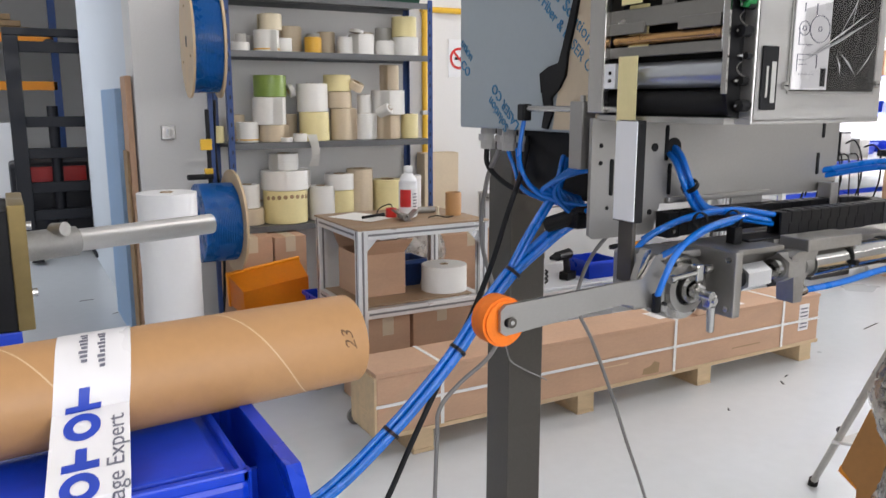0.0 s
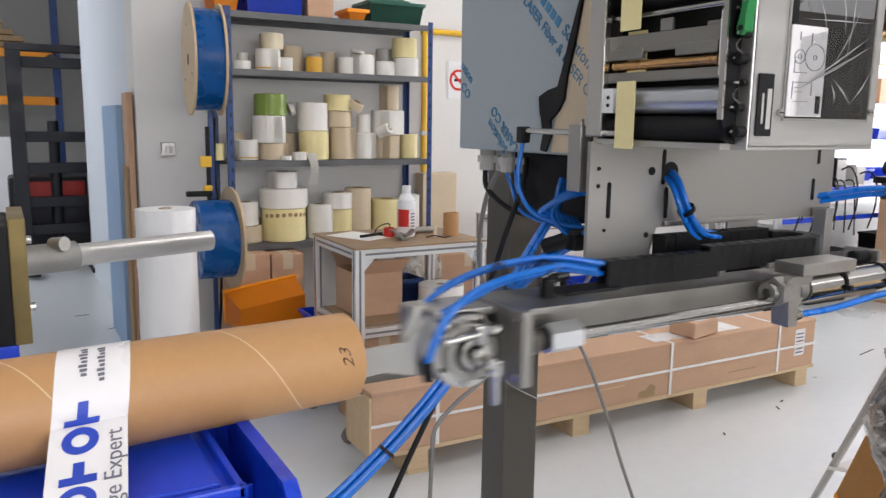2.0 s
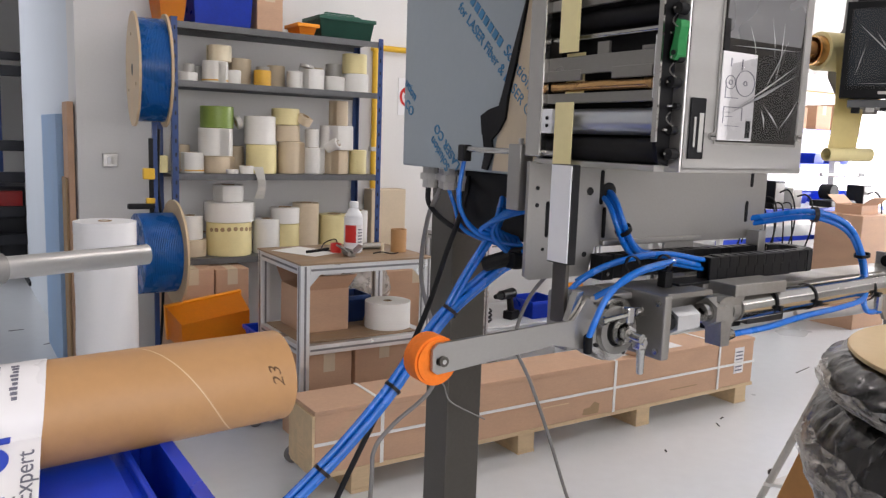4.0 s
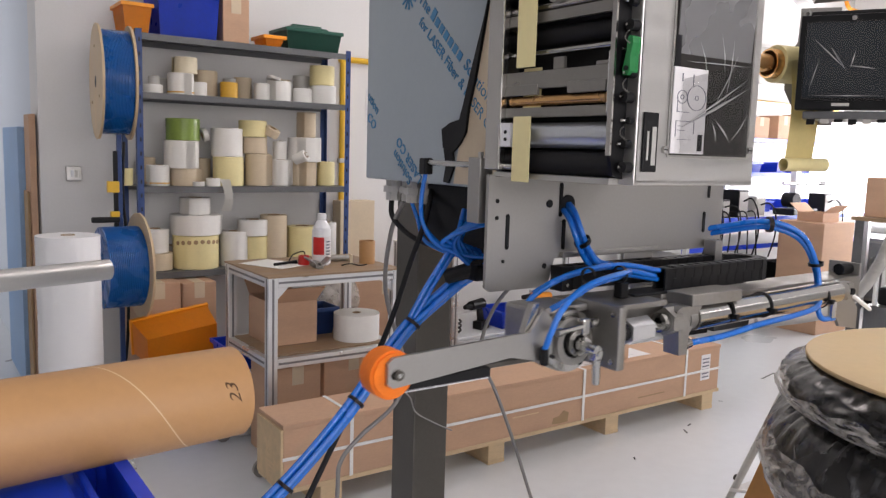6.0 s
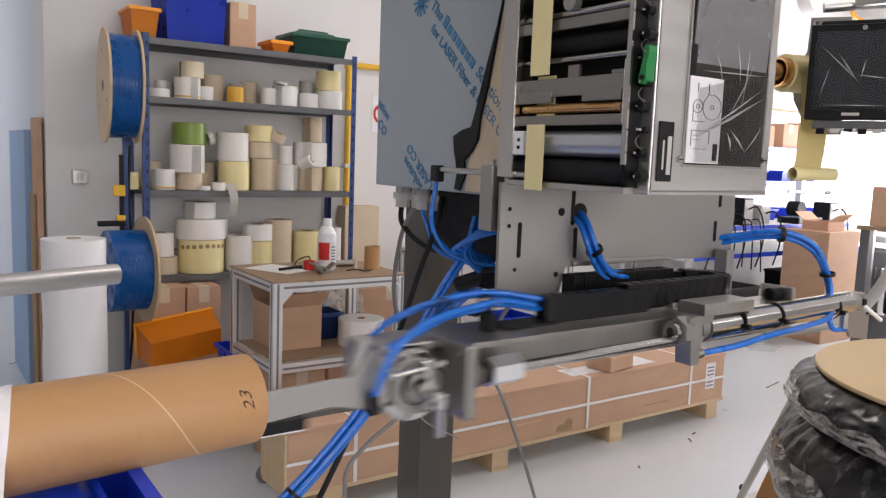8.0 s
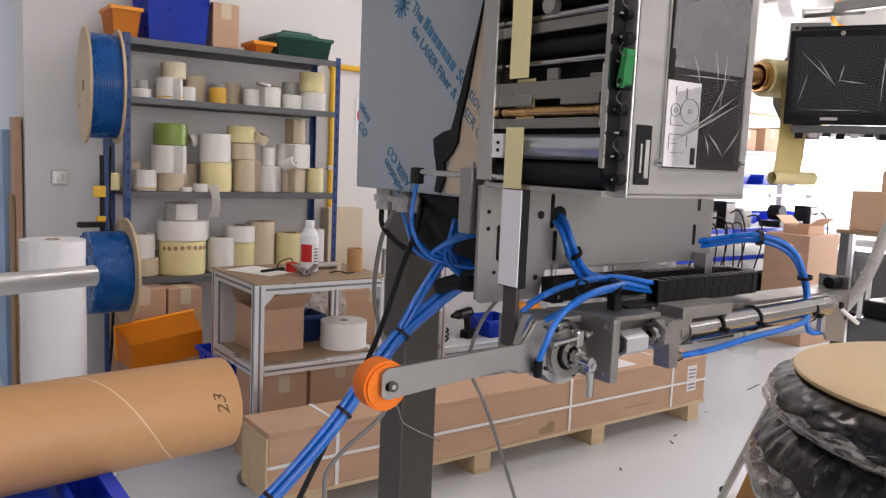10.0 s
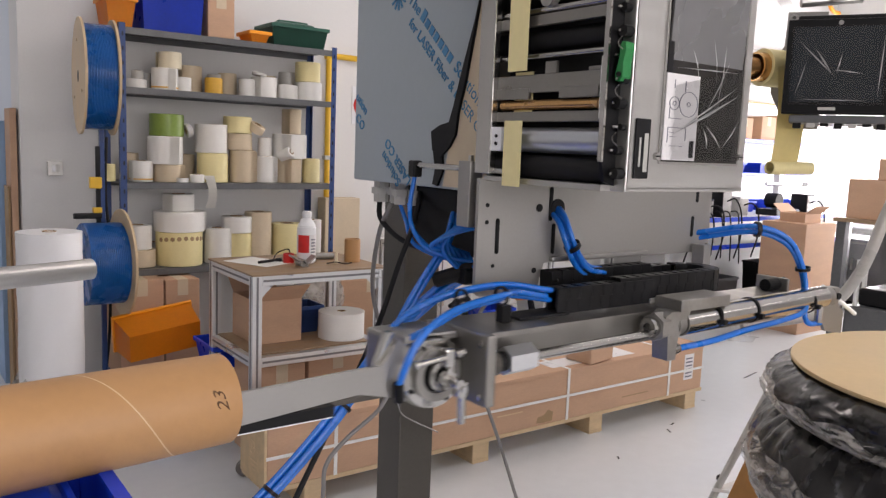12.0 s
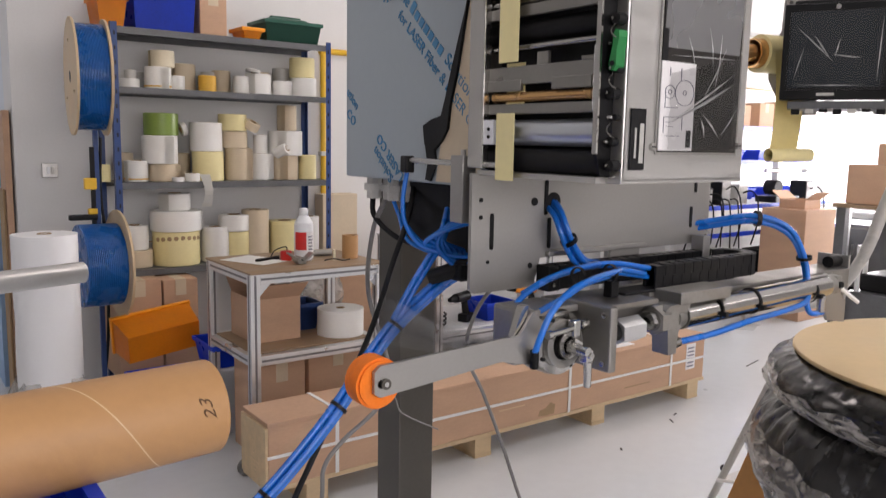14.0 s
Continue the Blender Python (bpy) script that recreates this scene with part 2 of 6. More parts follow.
def H(pts, r, n=8, seg=10, bm=None):
    """Adds a round hose or cable swept along a smooth line."""
    L = spline(pts, n)
    own = bmesh.new()
    up = Vector((0.13, 0.31, 0.94))
    prev = None
    for i, p in enumerate(L):
        d = (L[min(i + 1, len(L) - 1)] - L[max(i - 1, 0)]).normalized()
        s = d.cross(up)
        if s.length < 0.05:
            s = d.cross(Vector((1, 0, 0)))
        s.normalize()
        u = s.cross(d)
        up = u
        row = [own.verts.new(p + r * (math.cos(a) * s + math.sin(a) * u)) for a in (2 * math.pi * k / seg for k in range(seg))]
        if prev:
            for k in range(seg):
                own.faces.new((prev[k], prev[(k + 1) % seg], row[(k + 1) % seg], row[k]))
        else:
            own.faces.new(row)
        prev = row
    own.faces.new(prev)
    return merge(bm, own)


def poly(pts, axis, a, b, bm=None):
    """Extrudes an outline. axis 'y': points are (x, z), from y=a to y=b; 'x': (y, z); 'z': (x, y)."""
    own = bmesh.new()

    def co(p, h):
        return {"y": (p[0], h, p[1]), "x": (h, p[0], p[1]), "z": (p[0], p[1], h)}[axis]
    lo, hi = [own.verts.new(co(p, a)) for p in pts], [own.verts.new(co(p, b)) for p in pts]
    n = len(pts)
    own.faces.new(lo)
    own.faces.new(hi[::-1])
    for i in range(n):
        own.faces.new((lo[i], lo[(i + 1) % n], hi[(i + 1) % n], hi[i]))
    return merge(bm, own)


def text(name, body, size, m, material, parent, label="", depth=0.0006, align="LEFT"):
    """Lettering as a mesh; m places its baseline start, x along the line, z out of the surface."""
    cu = bpy.data.curves.new(name, "FONT")
    cu.body, cu.size, cu.extrude, cu.align_x = body, size, depth, align
    tmp = bpy.data.objects.new("tmp_text", cu)
    scene.collection.objects.link(tmp)
    dg = bpy.context.evaluated_depsgraph_get()
    me = bpy.data.meshes.new_from_object(tmp.evaluated_get(dg))
    bpy.data.objects.remove(tmp)
    me.materials.clear()
    me.materials.append(M[material])
    me.transform(m)
    ob = new(name, me)
    ob.parent = parent
    return tagged(ob, label)

def hoses(name, lab, lines, r, m, cat="hose", ties=()):
    o = thing(name, lab, cat)
    for pts in lines:
        part("hose" if m == "hose" else "cable", H(pts, r, 8), m, o, smooth=True)
    for p, q, rr in ties:
        part("cable_tie", ring(p, q, rr, rr - 0.002, 18), "black", o)
    return o


# ---- the hall ----
def structure(name, bm, material, label, category="wall"):
    return tagged(part(name, bm, material), label, category, kind="structure")


structure("floor", B(-6, 9.4, -4, 12.4, -0.2, 0), "floor", "glossy light grey epoxy workshop floor", "floor")
structure("ceiling", B(-6, 9.4, -4, 12.4, 3.6, 3.8), "ceil", "plain white workshop ceiling", "ceiling")
_w = B(0.70, 9.4, 4.95, 5.25, 0, 3.6)
structure("wall_north", _w, "wall", "white painted workshop wall behind the shelving")
# White wall; the blue cast of daylight is put into its colour.
structure("wall_passage", B(0.70, 1.0, 5.25, 8.2, 0, 3.6), "wall_daylit", "white side wall of the passage, daylight's blue in its colour")
structure("wall_north_west", B(-6, -2.0, 4.95, 5.25, 0, 3.6), "wall", "white painted wall west of the passage")
structure("wall_far", B(-6, 9.4, 12.2, 12.4, 0, 3.6), "wall", "far white wall beyond the passage")
structure("wall_west", B(-6.2, -6, -4, 12.4, 0, 3.6), "wall", "white painted west wall")
# east wall with a window
_w = B(9.2, 9.4, -4, 1.6, 0, 3.6)
B(9.2, 9.4, 5.0, 12.4, 0, 3.6, bm=_w)
B(9.2, 9.4, 1.6, 5.0, 0, 0.82, bm=_w)
B(9.2, 9.4, 1.6, 5.0, 2.15, 3.6, bm=_w)
structure("wall_east", _w, "wall", "white wall around a wide window")
# unseen south wall, with a strip opening added for light
_w = B(-6, 9.4, -4.2, -4, 0, 1.3)
B(-6, 9.4, -4.2, -4, 3.0, 3.6, bm=_w)
B(-6, -1.8, -4.2, -4, 1.3, 3.0, bm=_w)
B(3.0, 9.4, -4.2, -4, 1.3, 3.0, bm=_w)
structure("wall_south", _w, "wall", "unseen white wall, its strip opening added for light")


def window(name, x, y0, y1, z0, z1, n):
    w = thing(name, "wide bright window with white frame", "window", kind="structure")
    part("window_frame", B(x, x + 0.06, y0, y1, z0, z0 + 0.05), "deskwhite", w)
    part("window_frame", B(x, x + 0.06, y0, y1, z1 - 0.05, z1), "deskwhite", w)
    for i in range(n + 1):
        y = y0 + (y1 - y0 - 0.02) * i / n
        part("window_frame", B(x, x + 0.06, y, y + 0.02, z0 + 0.05, z1 - 0.05), "deskwhite", w)
    part("window_sill", B(x - 0.12, x, y0 - 0.05, y1 + 0.05, z0 - 0.03, z0), "deskwhite", w)
    return w


window("window_1", 9.25, 1.6, 5.0, 0.82, 2.15, 1)
tagged(part("backdrop", B(11, 11.1, -2, 9, -0.5, 5), "daylight"), "overexposed daylight outside the window", "backdrop", kind="structure")
# Unseen ceiling fittings, added with area lamps to light the hall from above.
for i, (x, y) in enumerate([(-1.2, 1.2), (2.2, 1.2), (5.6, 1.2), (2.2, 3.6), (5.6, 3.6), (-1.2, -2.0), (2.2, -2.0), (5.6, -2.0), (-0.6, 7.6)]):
    cl = thing("added_ceiling_light", "unseen long white ceiling light added to light the hall", "ceiling light", "ceiling lights", at=(x, y, 3.6))
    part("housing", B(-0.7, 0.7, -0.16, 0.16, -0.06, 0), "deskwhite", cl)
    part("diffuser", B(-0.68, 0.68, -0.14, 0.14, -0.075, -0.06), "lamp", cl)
    area("ceiling_fill", (x, y, 3.51), (x, y, 0), 1.3, 0.26, 9, (1.0, 0.985, 0.96))

# ---- shelving with label rolls ----
SX0, SX1, SY0, SY1 = 1.147, 2.45, 4.556, 4.92
shelf = thing("steel_shelf", "blue steel shelving rack with dark grey shelves", "shelf")
for x, s in ((SX0, 1), (SX1, -1)):
    for y, sy in ((SY0, 1), (SY1, -1)):
        up = part("upright", poly([(x - s * 0.012, y), (x + s * 0.022, y), (x + s * 0.022, y + sy * 0.003), (x - s * 0.009, y + sy * 0.003),
                                   (x - s * 0.009, y + sy * 0.036), (x - s * 0.012, y + sy * 0.036)], "z", 0, 2.12), "blue_steel", shelf, "blue steel angle upright")
        # Perforations are small black boxes that paint the holes' shade.
        bm = bmesh.new()
        for k in range(26):
            B(x + s * 0.003, x + s * 0.011, y - sy * 0.001, y + sy * 0.002, 0.1 + k * 0.078, 0.122 + k * 0.078, bm=bm)
        tagged(part("perforation", bm, "rubber", up), kind="stuff")
SZ = (2.099, 1.778, 1.252, 0.757, 0.16)
for z in SZ:
    bm = B(SX0 - 0.008, SX1 + 0.008, SY0 + 0.004, SY1 - 0.004, z - 0.006, z)
    B(SX0 + 0.02, SX1 - 0.02, SY0 + 0.004, SY0 + 0.008, z - 0.036, z - 0.006, bm=bm)
    B(SX0 + 0.02, SX1 - 0.02, SY1 - 0.008, SY1 - 0.004, z - 0.036, z - 0.006, bm=bm)
    part("shelf_board", bm, "dark_steel", shelf)

KIND = {"w": ("white", "white paper label roll"), "c": ("pale", "cream label roll"), "b": ("beige", "beige label roll with paper core"),
        "y": ("yell", "pale yellow liner label roll"), "o": ("oran", "amber orange label roll"), "n": ("green", "olive green label roll"),
        "g": ("greyp", "greyish clear film label roll")}


def label_roll(x, y, z, r, h, c):
    m, lab = KIND[c]
    o = thing("label_roll", lab + " standing on the steel shelf", "label roll", "label rolls on the shelves", at=(x, y, z), rz=random.uniform(0, 360))
    seg = 32
    bm = ring((0, 0, 0), (0, 0, h), r, max(0.02, r * 0.45), seg)
    es = [e for e in bm.edges if abs(e.verts[0].co.z - e.verts[1].co.z) < 1e-5 and e.verts[0].co.xy.length > r * 0.9]
    bmesh.ops.bevel(bm, geom=es, offset=min(0.003, h * 0.1), segments=1, affect="EDGES")
    part("winding", bm, m, o, smooth=True)
    part("core", ring((0, 0, -0.0), (0, 0, h + 0.002), max(0.02, r * 0.45) - 0.0008, max(0.02, r * 0.45) - 0.005, 24), "core", o, "brown paper core")
    if c in "wcb" and r > 0.05 and h > 0.07:
        a = random.uniform(-0.5, 0.5)
        if r > 0.06:
            tm = bmesh.new()
            pv = None
            for q in range(6):
                ta = a + q * 0.10
                tr = r + 0.001 + 0.004 * q * q * 0.12
                rw = [tm.verts.new((tr * math.cos(ta), tr * math.sin(ta), h * zz)) for zz in (0.03, 0.97)]
                if pv:
                    tm.faces.new((pv[0], pv[1], rw[1], rw[0]))
                pv = rw
            bmesh.ops.solidify(tm, geom=tm.faces[:], thickness=0.0006)
            part("loose_end", tm, m, o)
        if random.random() < 0.35:
            part("wound_label", ring((0, 0, h * 0.10), (0, 0, h * 0.16), r + 0.0012, r - 0.002, seg), random.choice(["beige", "pale", "oran"]), o, "coloured edge of the wound labels")
    return o


ROWS_A = [(1.26, .057, .052, "w"), (1.42, .075, .126, "w"), (1.60, .076, .163, "b"), (1.53, .044, .084, "w"), (1.71, .052, .096, "o"),
          (1.84, .056, .14, "b"), (1.92, .049, .106, "w"), (2.03, .080, .125, "w"), (2.19, .065, .091, "w"), (2.34, .083, .118, "w"), (2.24, .055, .182, "g")]
for i, (x, r, h, c) in enumerate(ROWS_A):
    label_roll(x, 4.70 if i not in (2, 10, 5) else 4.82, SZ[1] + 0.001, r, h, c)
label_roll(1.45, 4.70, SZ[1] + 0.128, .066, .093, "c")
label_roll(1.27, 4.71, SZ[1] + 0.054, .033, .049, "g")
label_roll(2.33, 4.70, SZ[1] + 0.120, .080, .125, "y")
ROWS_B = [(1.10, .040, .097, "y"), (1.28, .066, .119, "w"), (1.435, .085, .101, "b"), (1.70, .092, .174, "y"), (1.89, .08, .196, "b"), (2.04, .069, .163, "w"),
          (2.20, .083, .152, "b"), (2.36, .058, .157, "y")]
for x, r, h, c in ROWS_B:
    label_roll(x, 4.69, SZ[2] + 0.001, r, h, c)
label_roll(1.42, 4.70, SZ[2] + 0.103, .10, .161, "w")
label_roll(1.43, 4.70, SZ[2] + 0.266, .097, .127, "n")
label_roll(1.695, 4.70, SZ[2] + 0.177, .095, .17, "w")
label_roll(1.87, 4.70, SZ[2] + 0.199, .079, .10, "b")
label_roll(1.86, 4.70, SZ[2] + 0.301, .086, .10, "y")
label_roll(2.035, 4.69, SZ[2] + 0.166, .043, .115, "w")
label_roll(2.21, 4.70, SZ[2] + 0.155, .108, .154, "w")
label_roll(2.23, 4.72, SZ[2] + 0.311, .062, .158, "b")
label_roll(1.25, 4.82, SZ[2] + 0.001, .05, .16, "b")
label_roll(1.49, 4.60, SZ[2] + 0.001, .036, .027, "w")
label_roll(1.575, 4.60, SZ[2] + 0.001, .042, .048, "w")
ROWS_C = [(1.27, .09, .10, "b"), (1.50, .135, .2, "y"), (1.74, .085, .212, "w"), (1.87, .085, .18, "y"), (2.0, .085, .308, "b"), (2.2, .10, .23, "y"), (2.37, .07, .25, "w")]
for i, (x, r, h, c) in enumerate(ROWS_C):
    label_roll(x, 4.70, SZ[3] + 0.001, r, h, c)
label_roll(1.26, 4.70, SZ[3] + 0.103, .078, .14, "w")
label_roll(1.505, 4.71, SZ[3] + 0.203, .148, .118, "w")
label_roll(1.50, 4.71, SZ[3] + 0.323, .09, .10, "w")
label_roll(1.86, 4.70, SZ[3] + 0.183, .094, .10, "w")
for x, z, r, h, c in ((1.36, 1, .05, .10, "g"), (1.78, 1, .055, .13, "g"), (2.12, 1, .05, .15, "b"), (2.40, 1, .045, .10, "c"),
                      (1.58, 2, .06, .16, "b"), (1.80, 2, .06, .14, "g"), (1.97, 2, .055, .20, "b"), (2.13, 2, .05, .12, "c"), (2.30, 2, .06, .13, "w"), (2.42, 2, .03, .11, "y"),
                      (1.38, 3, .06, .12, "g"), (1.64, 3, .05, .16, "b"), (2.10, 3, .05, .20, "c"), (2.29, 3, .05, .15, "w")):
    label_roll(x, 4.85, SZ[z] + 0.001, r, h, c)
for x, z, zz, rx, ry, r, h, c in ((1.955, 2, 0.315, 28, 12, .05, .05, "b"), (2.13, 2, 0.165, 64, 25, .036, .09, "w"), (1.98, 1, 0.13, 4, 8, .045, .02, "g"), (1.53, 2, 0.30, 20, 70, .04, .03, "g")):
    o = label_roll(x, 4.66, SZ[z] + zz, r, h, c)
    o.matrix_basis = pose(x, 4.66, SZ[z] + zz, rx, ry, 20)
dots = thing("printed_band", "row of dark round labels on a cream roll", "printed band")
for k in range(9):
    a = radians(205 + k * 16)
    p = Vector((1.50 + 0.136 * math.cos(a), 4.70 + 0.136 * math.sin(a), SZ[3] + 0.168 - 0.006 * abs(k - 4) * 0.4))
    part("dot", C(p, p + Vector((math.cos(a), math.sin(a), 0)) * 0.0012, 0.013, seg=12), "core", dots)
# loose paper end hanging from a roll
tail = thing("paper_strip", "loose white label strip hanging over the shelf edge", "paper strip")
bm = bmesh.new()
prev = None
for k in range(9):
    t = k / 8
    y, z = 4.556 - 0.03 * math.sin(t * 2.6), SZ[2] + 0.045 - 0.19 * t
    dx = 0.02 * math.sin(t * 3)
    row = [bm.verts.new((1.60 + dx, y, z)), bm.verts.new((1.66 + dx * 0.4, y - 0.006, z))]
    if prev:
        bm.faces.new((prev[0], prev[1], row[1], row[0]))
    prev = row
bmesh.ops.solidify(bm, geom=bm.faces[:], thickness=0.001)
part("strip", bm, "white", tail)


def crate(name, lab, m, x0, x1, y0, y1, z0, h, group="", wall=0.006, flare=0.02):
    o = thing(name, lab, "crate", group, at=((x0 + x1) / 2, (y0 + y1) / 2, z0))
    w, d = (x1 - x0) / 2, (y1 - y0) / 2
    bm = bmesh.new()
    lo = [bm.verts.new((sx * (w - flare), sy * (d - flare), 0)) for sx, sy in ((-1, -1), (1, -1), (1, 1), (-1, 1))]
    hi = [bm.verts.new((sx * w, sy * d, h)) for sx, sy in ((-1, -1), (1, -1), (1, 1), (-1, 1))]
    bm.faces.new(lo)
    for i in range(4):
        bm.faces.new((lo[i], lo[(i + 1) % 4], hi[(i + 1) % 4], hi[i]))
    bmesh.ops.solidify(bm, geom=bm.faces[:], thickness=wall)
    part("shell", bm, m, o)
    bm = B(-w - 0.008, w + 0.008, -d - 0.008, -d + 0.002, h - 0.022, h, 0.003)
    B(-w - 0.008, w + 0.008, d - 0.002, d + 0.008, h - 0.022, h, 0.003, bm=bm)
    B(-w - 0.008, -w + 0.002, -d + 0.002, d - 0.002, h - 0.022, h, 0.003, bm=bm)
    B(w - 0.002, w + 0.008, -d + 0.002, d - 0.002, h - 0.022, h, 0.003, bm=bm)
    part("rim", bm, m, o)
    return o


def carton(lab, x0, x1, y0, y1, z0, z1, rz=0, tape=True, opened=False, group="", m="card"):
    o = thing("cardboard_box", lab, "cardboard box", group, at=((x0 + x1) / 2, (y0 + y1) / 2, z0), rz=rz)
    w, d, h = (x1 - x0) / 2, (y1 - y0) / 2, z1 - z0
    if opened:
        part("side_panel", B(-w, w, -d, -d + 0.006, 0, h), m, o)
        part("side_panel", B(-w, w, d - 0.006, d, 0, h), m, o)
        part("end_panel", B(-w, -w + 0.006, -d + 0.006, d - 0.006, 0, h), m, o)
        part("end_panel", B(w - 0.006, w, -d + 0.006, d - 0.006, 0, h), m, o)
        part("bottom_panel", B(-w + 0.006, w - 0.006, -d + 0.006, d - 0.006, 0, 0.006), m, o)
        for s in (-1, 1):
            fm = B(-w + 0.004, w - 0.004, 0, d * 0.9, 0, 0.005)
            bmesh.ops.transform(fm, matrix=Matrix.Translation((0, s * d, h)) @ Matrix.Rotation(radians(0 if s > 0 else 180), 4, "Z") @ Matrix.Rotation(radians(40), 4, "X"), verts=fm.verts[:])
            part("flap", fm, m, o)
    else:
        part("body", B(-w, w, -d, d, 0, h, min(0.006, w * 0.1)), m, o)
        part("flap_seam", B(-w + 0.004, w - 0.004, -0.002, 0.002, h, h + 0.0015), "core", o)
        if tape:
            bm = B(-0.03, 0.03, -d - 0.001, -d + 0.002, h - min(0.09, h * 0.4), h + 0.001)
            B(-0.03, 0.03, -d - 0.001, d + 0.001, h - 0.001, h + 0.0018, bm=bm)
            part("packing_tape", bm, "beige", o, "strip of brown packing tape")
    return o


crate("plastic_crate", "large blue plastic crate on top of the shelf", "blbin", 1.26, 1.62, 4.58, 4.9, SZ[0] + 0.004, 0.34)
crate("plastic_bin", "orange plastic bin on top of the shelf", "orbin", 1.08, 1.24, 4.6, 4.85, SZ[0] + 0.004, 0.16)
carton("brown cardboard box on top of the shelf", 1.64, 1.80, 4.6, 4.88, SZ[0] + 0.004, SZ[0] + 0.26)
crate("plastic_bin", "small orange plastic bin on the shelf top", "orbin", 1.89, 2.02, 4.58, 4.78, SZ[0] + 0.004, 0.065)
tb = crate("tool_crate", "dark green plastic tool crate on the shelf top", "grbin", 2.04, 2.42, 4.6, 4.86, SZ[0] + 0.004, 0.13)
part("handle", B(-0.10, 0.10, -0.02, 0.02, 0.15, 0.17, 0.006), "grbin", tb)
part("contents", B(-0.15, 0.12, -0.09, 0.09, 0.02, 0.15, 0.02), "grbin", tb)

# things below the lowest visible shelf
carton("brown taped cardboard box under the shelf", 1.09, 1.325, 4.42, 4.82, 0.17, 0.72, group="boxes under the shelf")
carton("brown taped cardboard box under the shelf", 1.335, 1.53, 4.42, 4.82, 0.17, 0.71, group="boxes under the shelf")
ob = crate("open_front_bin", "orange plastic picking bin tilted on blue bins", "orbin", 1.02, 1.43, 3.95, 4.14, 0.30, 0.20, flare=0.02)
ob.matrix_basis = pose(1.23, 4.06, 0.452, -75, -7, 3)
crate("plastic_bin", "dark blue plastic bin on the floor", "blbin", 1.1, 1.55, 3.98, 4.35, 0.0, 0.24)
crate("plastic_bin", "white plastic tub on the floor beside the workbench", "deskwhite", 1.40, 1.60, 3.75, 3.95, 0.0, 0.36)
bx = crate("plastic_bin", "blue plastic bin stacked in a white tub", "blbin", 1.36, 1.62, 3.72, 4.0, 0.362, 0.12)
carton("brown sheet carton leaning on the wall", 2.53, 2.80, 4.80, 4.92, 0.62, 1.14, tape=False, m="beige")
carton("brown cardboard box on the floor by the wall", 2.5, 2.95, 4.5, 4.92, 0.0, 0.615)

# ---- wall fittings ----
sk = thing("wall_socket", "grey steel switch box on the white wall", "socket")
part("housing", B(0.83, 0.91, 4.915, 4.95, 1.27, 1.35, 0.004), "steel", sk)
part("rocker", B(0.852, 0.868, 4.909, 4.915, 1.29, 1.33, 0.002), "deskwhite", sk)
part("rocker", B(0.876, 0.892, 4.909, 4.915, 1.29, 1.33, 0.002), "greyp", sk)
pipe = thing("gas_pipe", "yellow painted pipe running along the white wall", "pipe")
bm = C((2.60, 4.925, 0.0), (2.60, 4.925, 2.11), 0.02)
C((2.60, 4.925, 2.11), (9.0, 4.925, 2.11), 0.02, bm=bm)
part("tube", bm, "yellow", pipe, smooth=True)
part("elbow", C((2.575, 4.925, 2.11), (2.64, 4.925, 2.11), 0.026), "yellow", pipe, smooth=True)
for z in (0.5, 1.4):
    part("clip", B(2.572, 2.628, 4.90, 4.95, z, z + 0.03, 0.004), "steel", pipe)
sign = thing("prohibition_sign", "white sign with a red no-smoking ring", "sign")
part("panel", B(2.80, 2.97, 4.944, 4.95, 1.66, 1.92), "deskwhite", sign)
part("red_ring", ring((2.885, 4.944, 1.79), (2.885, 4.941, 1.79), 0.075, 0.058), "red", sign)
part("pictogram", B(2.85, 2.92, 4.941, 4.944, 1.78, 1.80), "rubber", sign)
sl = B(-0.062, 0.062, 4.940, 4.942, -0.008, 0.008)
bmesh.ops.transform(sl, matrix=Matrix.Translation((2.885, 0, 1.79)) @ Matrix.Rotation(radians(45), 4, "Y"), verts=sl.verts[:])
part("slash", sl, "red", sign)


